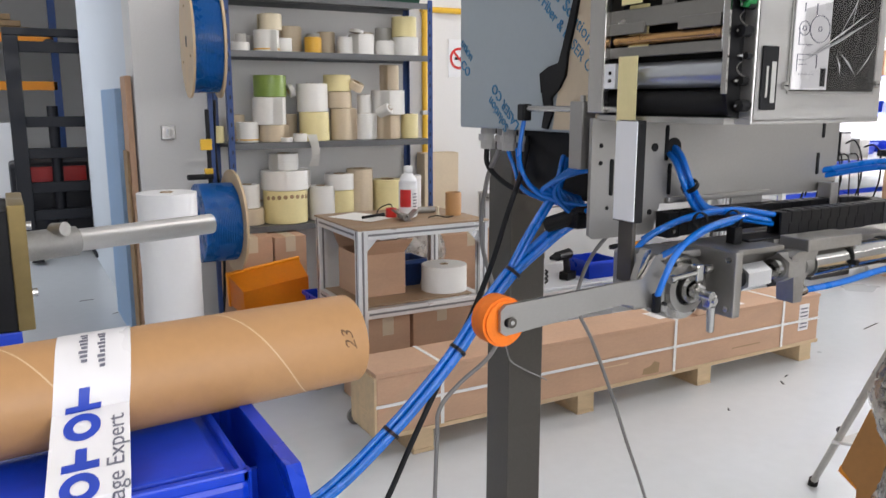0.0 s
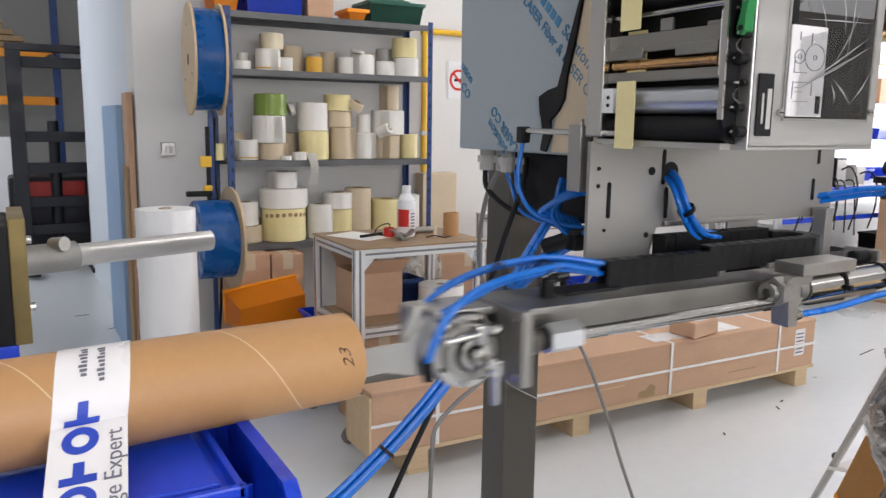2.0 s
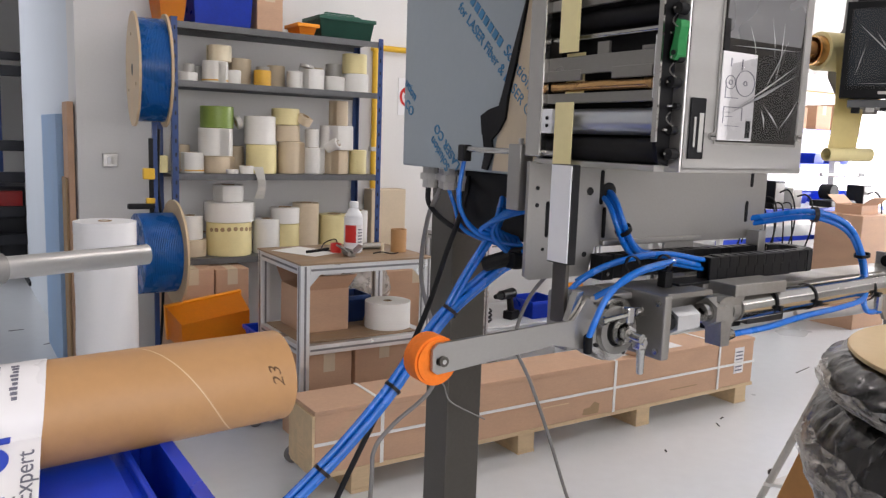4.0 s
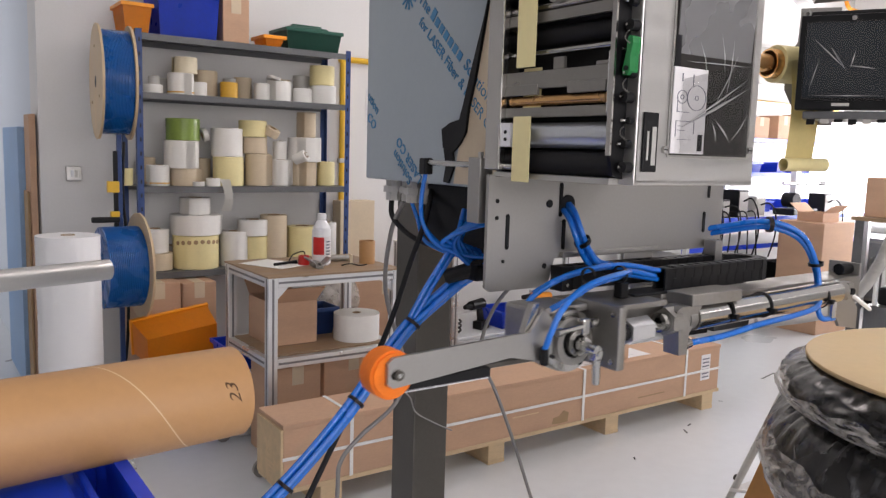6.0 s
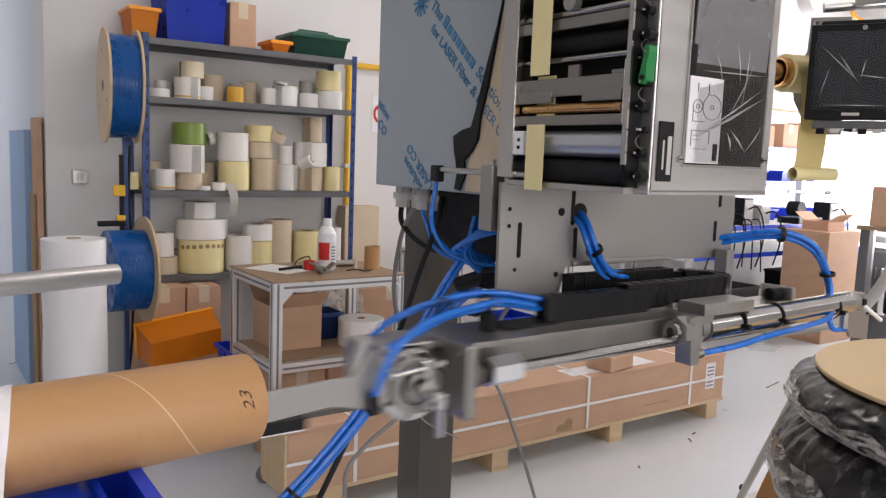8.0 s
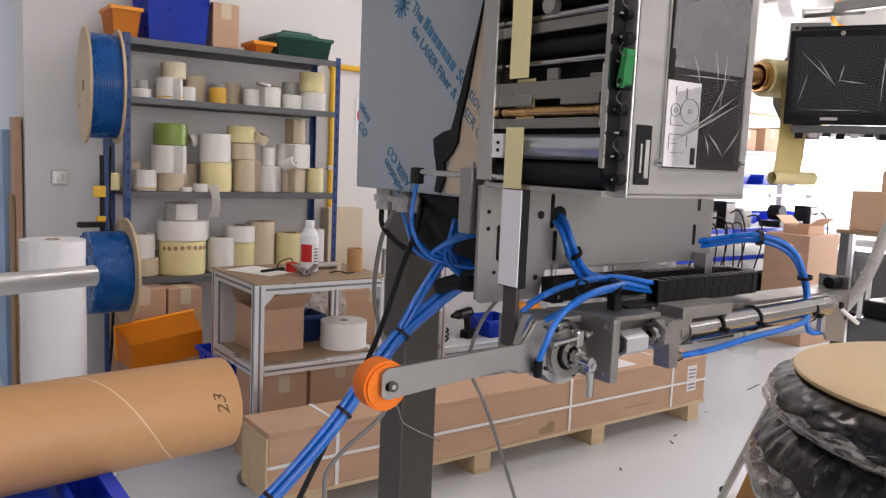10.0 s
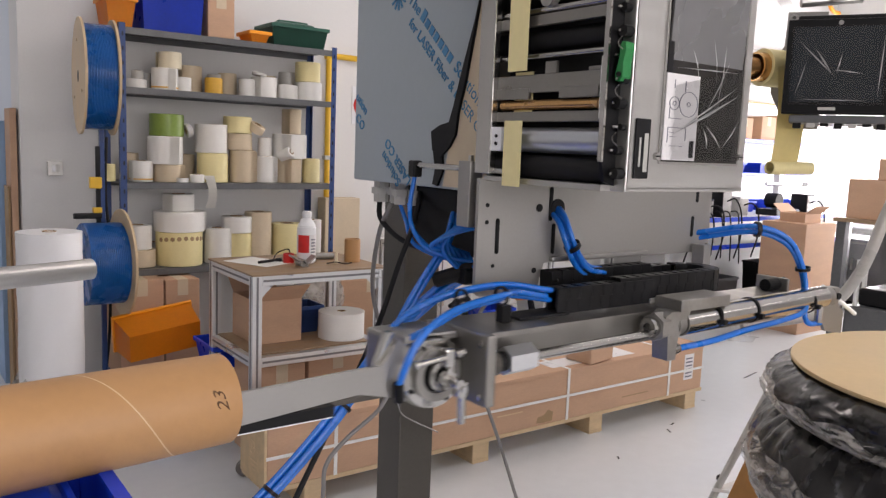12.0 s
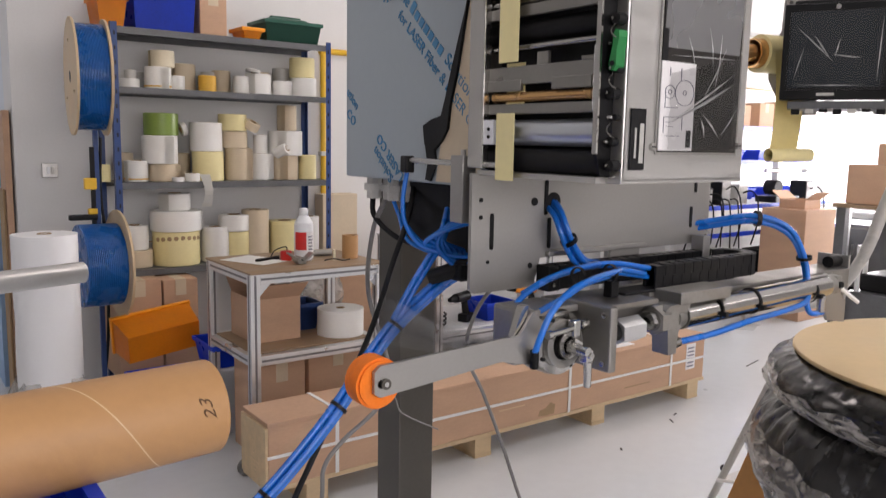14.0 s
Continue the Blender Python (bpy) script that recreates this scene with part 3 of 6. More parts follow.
# ---- hose spools hung beside the shelf ----
def spool(cx, cy, cz, r, w, lab, rz, sides=(-1, 1), fill=0.9):
    o = thing("hose_spool", lab, "hose spool", "hose spools", at=(cx, cy, cz), rz=rz)
    for s in sides:
        part("flange", ring((s * w / 2, 0, 0), (s * (w / 2 + 0.012), 0, 0), r, 0.03, 40), "spool", o, "round plywood flange", smooth=True)
    n = 21
    seg, sec, hr, rr = 40, 6, w / n / 2 * 1.08, r * fill
    for i in range(n):
        x = -w / 2 + w * (i + 0.5) / n
        own = bmesh.new()
        vs = [[own.verts.new((x + hr * math.cos(b), (rr + hr * math.sin(b)) * math.cos(a), (rr + hr * math.sin(b)) * math.sin(a)))
               for b in (2 * math.pi * q / sec for q in range(sec))] for a in (2 * math.pi * p / seg for p in range(seg))]
        for p in range(seg):
            for q in range(sec):
                own.faces.new((vs[p][q], vs[(p + 1) % seg][q], vs[(p + 1) % seg][(q + 1) % sec], vs[p][(q + 1) % sec]))
        part("hose_turn", own, "hosedk", o, "" if i else "dark blue wound hose", smooth=True)
    part("drum", C((-w / 2, 0, 0), (w / 2, 0, 0), r * (fill - 0.015), seg=40), "hosedk", o)
    if -1 in sides:
        for a in range(3):
            p = Vector((-w / 2 - 0.0125, r * 0.62 * math.cos(a * 2.1 + 1.5), r * 0.62 * math.sin(a * 2.1 + 1.5)))
            part("bolt", C(p, p + Vector((-0.003, 0, 0)), 0.008, seg=10), "core", o)
        # Black plug paints the shade inside the hub's hole.
        part("hub_hole", C((-w / 2 - 0.013, 0, 0), (-w / 2 - 0.005, 0, 0), 0.029, seg=20), "rubber", o)
    return o


spool(0.965, 4.33, 1.80, 0.29, 0.14, "plywood spool of blue pneumatic hose hung beside the shelf", -5)
spool(0.98, 4.33, 0.84, 0.285, 0.19, "half-used plywood spool of blue hose beside the shelf", 1, (1,), 0.74)
rack = thing("spool_stand", "dark blue steel stand holding two hose spools", "stand")
part("pole", B(1.015, 1.04, 4.50, 4.525, 0, 2.0, 0.003), "blue_steel", rack)
part("foot", B(0.85, 1.2, 4.46, 4.56, 0, 0.02, 0.004), "blue_steel", rack)
for z in (1.80, 0.83):
    part("axle", C((1.027, 4.52, z), (1.0, 4.30, z), 0.012, seg=12), "steel", rack)
bc = thing("bar_clamp", "black and yellow quick bar clamp hung on the stand", "clamp")
part("bar", B(0.972, 0.996, 4.40, 4.408, 0.95, 1.45, 0.002), "black", bc)
part("jaw", B(0.94, 1.0, 4.385, 4.42, 1.23, 1.29, 0.006), "yellow", bc)
part("jaw", B(0.86, 1.0, 4.385, 4.42, 1.07, 1.10, 0.008), "black", bc)
part("grip", B(0.955, 1.0, 4.385, 4.42, 1.10, 1.13, 0.006), "yellow", bc)
lc = thing("air_line", "black hose hanging behind the spool stand", "hose")
part("hose", H([(1.06, 4.54, 1.5), (1.05, 4.54, 1.2), (1.07, 4.54, 0.9), (1.06, 4.54, 0.4), (1.0, 4.5, 0.02)], 0.008), "rubber", lc, smooth=True)

# ---- bubble wrap roll ----
bw = thing("bubble_wrap_roll", "tall white bubble wrap roll standing on a tub", "packing roll", at=(0.655, 3.86, 0))
bm = bmesh.new()
prev = None
seg = 56
for k in range(41):
    z = 0.0 + 1.07 * k / 40
    row = []
    for i in range(seg):
        a = 2 * math.pi * i / seg
        r = 0.135 + 0.0018 * ((i + k) % 2) + 0.004 * noise.noise((math.cos(a) * 2, math.sin(a) * 2, z * 5))
        row.append(bm.verts.new((r * math.cos(a), r * math.sin(a), z)))
    if prev:
        for i in range(seg):
            bm.faces.new((prev[i], prev[(i + 1) % seg], row[(i + 1) % seg], row[i]))
    prev = row
bm.faces.new(prev)
part("winding", bm, "wrap", bw, smooth=True)
part("core", ring((0, 0, 1.07), (0, 0, 1.073), 0.03, 0.024), "core", bw)
sh = thing("plastic_sheet", "white plastic sheet spread at the foot of the roll", "sheet")
bm = bmesh.new()
vs = [bm.verts.new((0.655 + x, 3.86 + y, z)) for x, y, z in ((-0.34, -0.2, 0.004), (0.22, -0.26, 0.004), (0.26, 0.3, 0.004), (-0.28, 0.3, 0.004), (-0.12, -0.12, 0.42), (0.12, -0.12, 0.42), (0.12, 0.12, 0.42), (-0.12, 0.12, 0.42))]
for a, b in ((0, 1), (1, 2), (2, 3), (3, 0)):
    bm.faces.new((vs[a], vs[b], vs[b + 4], vs[a + 4]))
bmesh.ops.solidify(bm, geom=bm.faces[:], thickness=0.002)
part("sheet", bm, "hazefilm", sh)


# ---- aluminium workbench ----
def bar(o, x0, x1, y0, y1, z0, z1, name="profile"):
    """Aluminium profile; a dark strip midway along its long sides paints the groove's shade."""
    p = part(name, B(x0, x1, y0, y1, z0, z1, 0.003), "alu", o)
    dx, dy, dz = x1 - x0, y1 - y0, z1 - z0
    e = 0.0012
    bm = bmesh.new()
    if dz > max(dx, dy):
        B(x0 - e, x0 + 0.004, (y0 + y1) / 2 - 0.005, (y0 + y1) / 2 + 0.005, z0 + 0.004, z1 - 0.004, bm=bm)
        B((x0 + x1) / 2 - 0.005, (x0 + x1) / 2 + 0.005, y0 - e, y0 + 0.004, z0 + 0.004, z1 - 0.004, bm=bm)
    elif dx > dy:
        B(x0 + 0.004, x1 - 0.004, y0 - e, y0 + 0.004, (z0 + z1) / 2 - 0.005, (z0 + z1) / 2 + 0.005, bm=bm)
    else:
        B(x0 - e, x0 + 0.004, y0 + 0.004, y1 - 0.004, (z0 + z1) / 2 - 0.005, (z0 + z1) / 2 + 0.005, bm=bm)
    part("groove", bm, "groove", p)
    return p


def bench(lab, x0, x1, y0, y1, z, top, shelf_z, castor=True):
    o = thing("workbench", lab, "workbench")
    s = 0.045
    zb = 0.10 if castor else 0.0
    for x in (x0, x1 - s):
        for y in (y0, y1 - s):
            bar(o, x, x + s, y, y + s, zb, z - 0.008, "leg")
            if castor:
                cx, cy = x + s / 2, y + s / 2
                cs = part("castor", B(cx - 0.02, cx + 0.02, cy - 0.02, cy + 0.02, 0.06, 0.10, 0.004), "steel", o, "swivel castor with grey wheel")
                part("wheel", C((cx - 0.045, cy - 0.014, 0.04), (cx - 0.045, cy + 0.014, 0.04), 0.04, seg=20, bev=0.004), "cable", cs)
    for zz in (z - 0.008 - s, shelf_z):
        bar(o, x0 + s, x1 - s, y0 + 0.001, y0 + s - 0.001, zz, zz + s, "rail")
        bar(o, x0 + s, x1 - s, y1 - s + 0.001, y1 - 0.001, zz, zz + s, "rail")
        bar(o, x0 + 0.001, x0 + s - 0.001, y0 + s, y1 - s, zz, zz + s, "rail")
        bar(o, x1 - s + 0.001, x1 - 0.001, y0 + s, y1 - s, zz, zz + s, "rail")
    part("tabletop", B(x0 - 0.004, x1 + 0.004, y0 - 0.004, y1 + 0.004, z - 0.008, z, 0.001), top, o, "thin brown tabletop")
    for x, sg in ((x0 + s, 1), (x1 - s, -1)):
        part("gusset", poly([(x, z - 0.053), (x + sg * 0.06, z - 0.053), (x, z - 0.115)], "y", y0 + 0.018, y0 + 0.024), "alu", o)
    return o


bench("aluminium profile workbench with a brown top on castors", 1.355, 2.045, 3.217, 3.77, 0.925, "ply", 0.50)
tp = 0.926
bt = thing("bottle", "white plastic bottle with a red label on the workbench", "bottle")
bt.matrix_basis = pose(1.735, 3.47, tp) @ Matrix.Scale(1.18, 4)
bm = C((0, 0, 0), (0, 0, 0.155), 0.039, seg=28, bev=0.006)
C((0, 0, 0.155), (0, 0, 0.185), 0.038, 0.019, seg=28, bm=bm)
part("body", bm, "deskwhite", bt, smooth=True)
cap = part("cap", C((0, 0, 0.186), (0, 0, 0.215), 0.019, seg=24, bev=0.003), "deskwhite", bt, "white screw cap")
part("label", ring((0, 0, 0.03), (0, 0, 0.12), 0.0398, 0.0385, 28), "tape", bt)
bm = poly([(0.0405 * math.cos(a), 0.0405 * math.sin(a)) for a in (radians(q) for q in range(188, 262, 8))] + [(0.037 * math.cos(a), 0.037 * math.sin(a)) for a in (radians(q) for q in range(260, 186, -8))], "z", 0.045, 0.118)
part("red_band", bm, "red", bt, "red printed panel")
for k in range(5):
    part("print_line", poly([(0.0404 * math.cos(a), 0.0404 * math.sin(a)) for a in (radians(q) for q in range(272, 312, 8))] + [(0.038 * math.cos(a), 0.038 * math.sin(a)) for a in (radians(q) for q in range(304, 266, -8))], "z", 0.045 + k * 0.013, 0.05 + k * 0.013), "grey_ink", bt)
cp = thing("paper_core", "brown cardboard core standing on the workbench", "paper core", at=(1.965, 3.42, tp))
part("tube", ring((0, 0, 0), (0, 0, 0.115), 0.04, 0.034, 32), "tube", cp, smooth=True)
pp = thing("paper_sheet", "white paper sheet lying on the workbench", "paper")
part("sheet", B(-0.10, 0.10, -0.14, 0.14, 0, 0.001, m=Matrix.Translation((1.53, 3.57, tp)) @ Matrix.Rotation(radians(25), 4, "Z")), "white", pp)
pn = thing("marker_pen", "black marker lying on a paper sheet", "pen")
part("barrel", C((1.50, 3.50, tp + 0.009), (1.61, 3.545, tp + 0.009), 0.007, seg=12, bev=0.002), "black", pn)
part("cap", C((1.61, 3.545, tp + 0.009), (1.64, 3.557, tp + 0.009), 0.008, seg=12), "black", pn)
gl = thing("bracket", "grey bent metal bracket on the workbench", "bracket")
bm = B(-0.05, 0.05, -0.025, 0.025, 0, 0.008, 0.002, m=Matrix.Translation((1.645, 3.37, tp + 0.022)) @ Matrix.Rotation(radians(35), 4, "Y"))
B(-0.04, 0.04, -0.025, 0.025, 0, 0.008, 0.002, bm=bm, m=Matrix.Translation((1.70, 3.37, tp + 0.02)) @ Matrix.Rotation(radians(-40), 4, "Y"))
part("bent_plate", bm, "cast", gl)
part("bush", ring((1.66, 3.34, tp + 0.018), (1.66, 3.40, tp + 0.018), 0.018, 0.010, 18), "cast", gl)
rb = thing("red_tape_roll", "small red adhesive tape roll on the workbench", "tape roll")
part("winding", ring((1.655, 3.50, tp), (1.655, 3.50, tp + 0.045), 0.027, 0.018, 26), "red", rb, smooth=True)
kn = thing("cylinder_part", "short black and grey pneumatic fitting on the workbench", "fitting")
part("body", C((1.80, 3.56, tp + 0.016), (1.92, 3.53, tp + 0.016), 0.016, seg=18, bev=0.003), "cast", kn)
part("knob", C((1.775, 3.566, tp + 0.017), (1.80, 3.56, tp + 0.017), 0.017, seg=14), "black", kn)
sp = thing("spigot", "small pale plastic spigot standing on the workbench", "fitting", at=(1.865, 3.40, tp))
part("stem", C((0, 0, 0), (0, 0, 0.05), 0.006, seg=12), "pale", sp)
part("foot", C((0, 0, 0), (0, 0, 0.008), 0.013, seg=16), "pale", sp)
hoses("thin_wire", "tangled thin black wires lying on the workbench", [[(1.62, 3.60, tp + 0.004), (1.66, 3.64, tp + 0.03), (1.70, 3.60, tp + 0.05), (1.68, 3.55, tp + 0.02), (1.64, 3.53, tp + 0.004), (1.60, 3.56, tp + 0.004)],
                                                                       [(1.80, 3.38, tp + 0.004), (1.84, 3.36, tp + 0.012), (1.88, 3.34, tp + 0.004), (1.93, 3.36, tp + 0.004)]], 0.003, "rubber", "wire")
# things on and under its lower shelf
lowb = thing("shelf_panel", "grey board laid on the lower bench rails", "board")
part("panel", B(1.382, 1.985, 3.264, 3.722, 0.5455, 0.551), "ply", lowb)
carton("open brown cardboard box on the bench shelf", 1.45, 1.69, 3.42, 3.70, 0.552, 0.76, opened=True)
crate("plastic_bin", "dark blue plastic bin on the bench shelf", "blue_steel", 1.715, 1.86, 3.53, 3.70, 0.552, 0.14)
wr = thing("white_roll", "wide white paper roll lying flat on the bench shelf", "paper roll", at=(1.90, 3.40, 0.552))
part("winding", ring((0, 0, 0), (0, 0, 0.13), 0.115, 0.022, 44), "white", wr, smooth=True)
part("core", ring((0, 0, 0), (0, 0, 0.131), 0.0215, 0.017, 20), "core", wr)
carton("brown cardboard box on the floor under the workbench", 1.44, 1.68, 3.35, 3.65, 0, 0.46)
carton("brown cardboard box standing under the workbench", 1.72, 2.06, 3.42, 3.75, 0, 0.47, rz=3)
bgp = thing("plastic_bag", "crumpled clear plastic bag behind the workbench", "plastic bag", at=(2.30, 4.35, 0.757))
bm = bmesh.new()
bmesh.ops.create_icosphere(bm, subdivisions=4, radius=0.19)
for v in bm.verts:
    n = noise.noise(v.co * 9) * 0.05 + noise.noise(v.co * 25) * 0.016
    v.co = v.co * (1 + n * 4)
    v.co.z *= 0.72
    v.co.y *= 0.6
part("film", bm, "hazefilm", bgp, smooth=False)
bgp.location = (2.22, 4.28, 0.58)
carton("brown carton holding a crumpled plastic bag", 2.08, 2.44, 4.12, 4.42, 0, 0.44)

# ---- long strapped carton on its pallet ----
PY = 2.807
pal = thing("pallet", "long raw pine pallet under a strapped carton", "pallet")
for x in (1.42, 2.31, 3.115, 3.94):
    part("block", B(x, x + 0.10, PY + 0.004, PY + 0.26, 0.018, 0.098, 0.003), "wood", pal)
    part("runner", B(x, x + 0.10, PY + 0.002, PY + 0.262, 0, 0.018, 0.002), "wood", pal)
for y in (PY, PY + 0.09, PY + 0.18):
    part("deck_board", B(1.25, 4.09, y, y + 0.083, 0.098, 0.118, 0.002), "wood", pal)
lb = thing("long_cardboard_box", "very long brown carton bound with white straps", "cardboard box")
bm = B(1.252, 4.075, PY, PY + 0.255, 0.119, 0.372, 0.004)
part("body", bm, "card", lb)
part("lid", B(1.248, 4.079, PY - 0.004, PY + 0.259, 0.372, 0.392, 0.003), "card", lb, "overlapping cardboard lid")
part("end_board", B(1.240, 1.2518, PY + 0.002, PY + 0.253, 0.119, 0.371, 0.002), "wood", lb, "pale wooden end board")
for x in (1.55, 2.92, 3.75):
    bm = B(x, x + 0.016, PY - 0.007, PY - 0.004, 0.118, 0.394)
    B(x, x + 0.016, PY - 0.007, PY + 0.262, 0.3925, 0.3945, bm=bm)
    part("strap", bm, "strap", lb, "white plastic strap")
part("strap", B(1.245, 4.08, PY - 0.0085, PY - 0.0048, 0.243, 0.256), "strap", lb, "white plastic strap")
part("shipping_label", B(3.90, 3.985, PY - 0.003, PY - 0.001, 0.19, 0.345), "tape", lb, "white shipping label with grey bars")
for k in range(6):
    part("print_bar", B(3.912, 3.972, PY - 0.0042, PY - 0.003, 0.205 + k * 0.022, 0.213 + k * 0.022), "grey_ink", lb)
for k in range(3):
    part("print_mark", B(1.2392, 1.24, PY + 0.07 + 0.012 * k, PY + 0.16 - 0.02 * k, 0.20 - 0.018 * k, 0.206 - 0.018 * k), "tubeline", lb, "faded brown print")
part("print_mark", ring((1.2392, PY + 0.125, 0.26), (1.240, PY + 0.125, 0.26), 0.03, 0.024, 20), "tubeline", lb, "faded round brown print")
part("print_mark", ring((1.2392, PY + 0.125, 0.26), (1.240, PY + 0.125, 0.26), 0.014, 0.010, 6), "tubeline", lb)
for k in range(2):
    part("arrow_mark", B(1.98 + 0.05 * k, 2.05 + 0.07 * k, PY + 0.05 + k * 0.05, PY + 0.062 + k * 0.05, 0.392, 0.3928), "red", lb, "red marker stroke")
part("torn_patch", poly([(2.714, 0.134), (2.754, 0.129), (2.824, 0.131), (2.829, 0.179), (2.794, 0.194), (2.764, 0.169), (2.724, 0.164)], "y", PY - 0.0012, PY - 0.0002), "core", lb, "dark torn patch in the cardboard")
for k, (x0, x1, z) in enumerate(((3.361, 3.581, 0.168), (1.75, 1.98, 0.335), (2.45, 2.62, 0.21))):
    part("scuff", B(x0, x1, PY - 0.0008, PY - 0.0002, z, z + 0.006), "tubeline" if k else "core", lb, "scuffed line on the cardboard")
part("paper_note", B(2.86, 3.10, PY + 0.05, PY + 0.17, 0.392, 0.3932), "tape", lb, "clear document pouch")
part("paper_note", B(3.30, 3.50, PY + 0.05, PY + 0.2, 0.392, 0.3932), "tape", lb, "white paper note")
pk = thing("small_package", "small brown taped package on the long carton", "package", at=(3.17, PY + 0.085, 0.3945), rz=10)
part("body", B(-0.11, 0.11, -0.08, 0.08, 0, 0.085, 0.010), "card", pk)
part("packing_tape", B(-0.06, 0.07, -0.06, 0.05, 0.0852, 0.0865), "tape", pk, "shiny white tape and label")
dm = thing("floor_scraps", "small scraps of tape and strap on the floor", "litter", kind="stuff")
bm = bmesh.new()
for x, y, a, l in ((3.66, 2.68, 0.3, 0.04), (3.55, 2.62, 1.0, 0.05), (5.0, 3.05, 0.2, 0.22), (1.55, 2.0, 2.2, 0.06), (3.0, 2.5, 0.9, 0.03), (0.45, 6.4, 0.1, 0.1), (0.6, 5.9, 0.5, 0.05)):
    B(-l / 2, l / 2, -0.004, 0.004, 0, 0.002, bm=bm, m=Matrix.Translation((x, y, 0.0005)) @ Matrix.Rotation(a, 4, "Z"))
part("scraps", bm, "rubber", dm)

# ---- labelling machine: frame ----
post = thing("machine_post", "dark grey square steel machine post", "post")
part("tube", B(1.015, 1.113, 1.496, 1.594, 0.012, 1.80, 0.004), "dkmetal", post)
part("base_plate", B(0.88, 1.25, 1.36, 1.73, 0, 0.012, 0.003), "dkmetal", post)
for x in (0.92, 1.21):
    for y in (1.40, 1.69):
        part("bolt", C((x, y, 0.012), (x, y, 0.024), 0.012, seg=6), "steel", post)
part("cross_arm", B(1.03, 1.10, 0.90, 1.496, 1.34, 1.42, 0.004), "dkmetal", post, "dark horizontal arm to the machine plate")

cab = thing("control_cabinet", "steel control cabinet covered in printed protective film", "cabinet")
CX = 0.763
part("body", B(CX, 1.20, 0.90, 1.303, 1.444, 2.02, 0.004), "film", cab, "grey-blue filmed steel box")
part("under_box", B(0.80, 1.15, 0.93, 1.17, 1.335, 1.443, 0.004), "rubber", cab, "dark box below the cabinet")
for k, (y, r) in enumerate(((1.25, 0.014), (1.215, 0.011), (1.18, 0.013), (1.15, 0.009))):
    g = part("cable_gland", C((CX + 0.03 + 0.01 * (k % 2), y, 1.444), (CX + 0.03 + 0.01 * (k % 2), y, 1.405), r, seg=8), "greyp", cab, "grey cable gland")
    part("gland_nut", C((CX + 0.03 + 0.01 * (k % 2), y, 1.432), (CX + 0.03 + 0.01 * (k % 2), y, 1.420), r + 0.004, seg=6), "greyp", g)


def facem(y, z, ang, x=CX):
    """Frame on the cabinet's side: text runs by ang degrees below the horizontal, facing the -x side."""
    s, u, n = Vector((0, -1, 0)), Vector((0, 0, 1)), Vector((-1, 0, 0))
    c, q = math.cos(radians(ang)), math.sin(radians(ang))
    r, v = c * s - q * u, q * s + c * u
    return Matrix(((r.x, v.x, n.x, x - 0.0008), (r.y, v.y, n.y, y), (r.z, v.z, n.z, z), (0, 0, 0, 1)))


tear = [(0.928, 1.74), (0.946, 1.66), (0.958, 1.61), (0.973, 1.565), (0.978, 1.53), (0.992, 1.512), (1.015, 1.495), (1.038, 1.505), (1.043, 1.535), (1.02, 1.545), (0.995, 1.55), (0.985, 1.575), (0.968, 1.625), (0.955, 1.66), (0.94, 1.70)]
part("torn_film", poly(tear, "x", CX - 0.006, CX - 0.001), "rubber", cab, "torn dark film edge curling off")
part("torn_film", poly([(1.037, 1.503), (1.012, 1.497), (1.008, 1.475), (1.022, 1.448), (1.036, 1.45), (1.03, 1.475)], "x", CX - 0.005, CX - 0.001), "rubber", cab, "torn dark film edge curling off")
part("bare_steel", poly([(0.902, 1.72), (0.902, 1.448), (1.012, 1.448), (1.0, 1.51), (0.975, 1.565), (0.948, 1.66), (0.93, 1.74), (0.902, 1.78)], "x", CX - 0.0009, CX), "beige", cab, "bare brownish steel where film is torn off")
text("film_print", "The", 0.027, facem(1.131, 1.752, 42), "ink", cab, "blue printed film lettering")
for k in range(7):
    part("film_mark", B(k * 0.0175, 0.0125 + k * 0.0175, 0.0, 0.020 if k == 0 else 0.014, -0.0004, 0.0006, m=facem(1.093, 1.719, 42)), "ink", cab, "blue bars standing for a maker's mark")
text("film_print", "Solution", 0.027, facem(0.996, 1.632, 42), "ink", cab)
text("film_print", "for LASER Fiber & LASER CO2", 0.0235, facem(1.128, 1.713, 42), "ink", cab)
text("film_print", "LASER CO", 0.0235, facem(1.104, 1.453, 180 + 42), "ink", cab)
text("film_print", "Solution", 0.0235, facem(1.136, 1.449, 180 + 42), "ink", cab)
text("film_print", "ution", 0.0235, facem(1.300, 1.596, 42), "ink", cab)
text("film_print", "CO", 0.0235, facem(1.300, 1.558, 42), "ink", cab)
# sunburst mark near the top
for k in range(12):
    part("sunburst_ray", B(0.006, 0.024, -0.0018, 0.0018, -0.0004, 0.0006, m=facem(1.160, 1.764, 0) @ Matrix.Rotation(radians(30 * k), 4, "Z")), "ink", cab)
part("sunburst_disc", C(facem(1.160, 1.764, 0) @ Vector((0, 0, -0.0004)), facem(1.160, 1.764, 0) @ Vector((0, 0, 0.0006)), 0.010, seg=20), "ink", cab)

pl = thing("machine_plate", "bead-blasted steel mounting plate with slots", "machine plate")
part("sheet", poly([(0.700, 1.308), (0.709, 1.302), (0.818, 1.302), (0.830, 1.344), (1.232, 1.344), (1.232, 1.469), (0.700, 1.469)], "y", 0.84, 0.846), "plate", pl)
part("support_bracket", B(0.85, 1.18, 0.846, 0.90, 1.36, 1.46, 0.003), "dkmetal", pl)


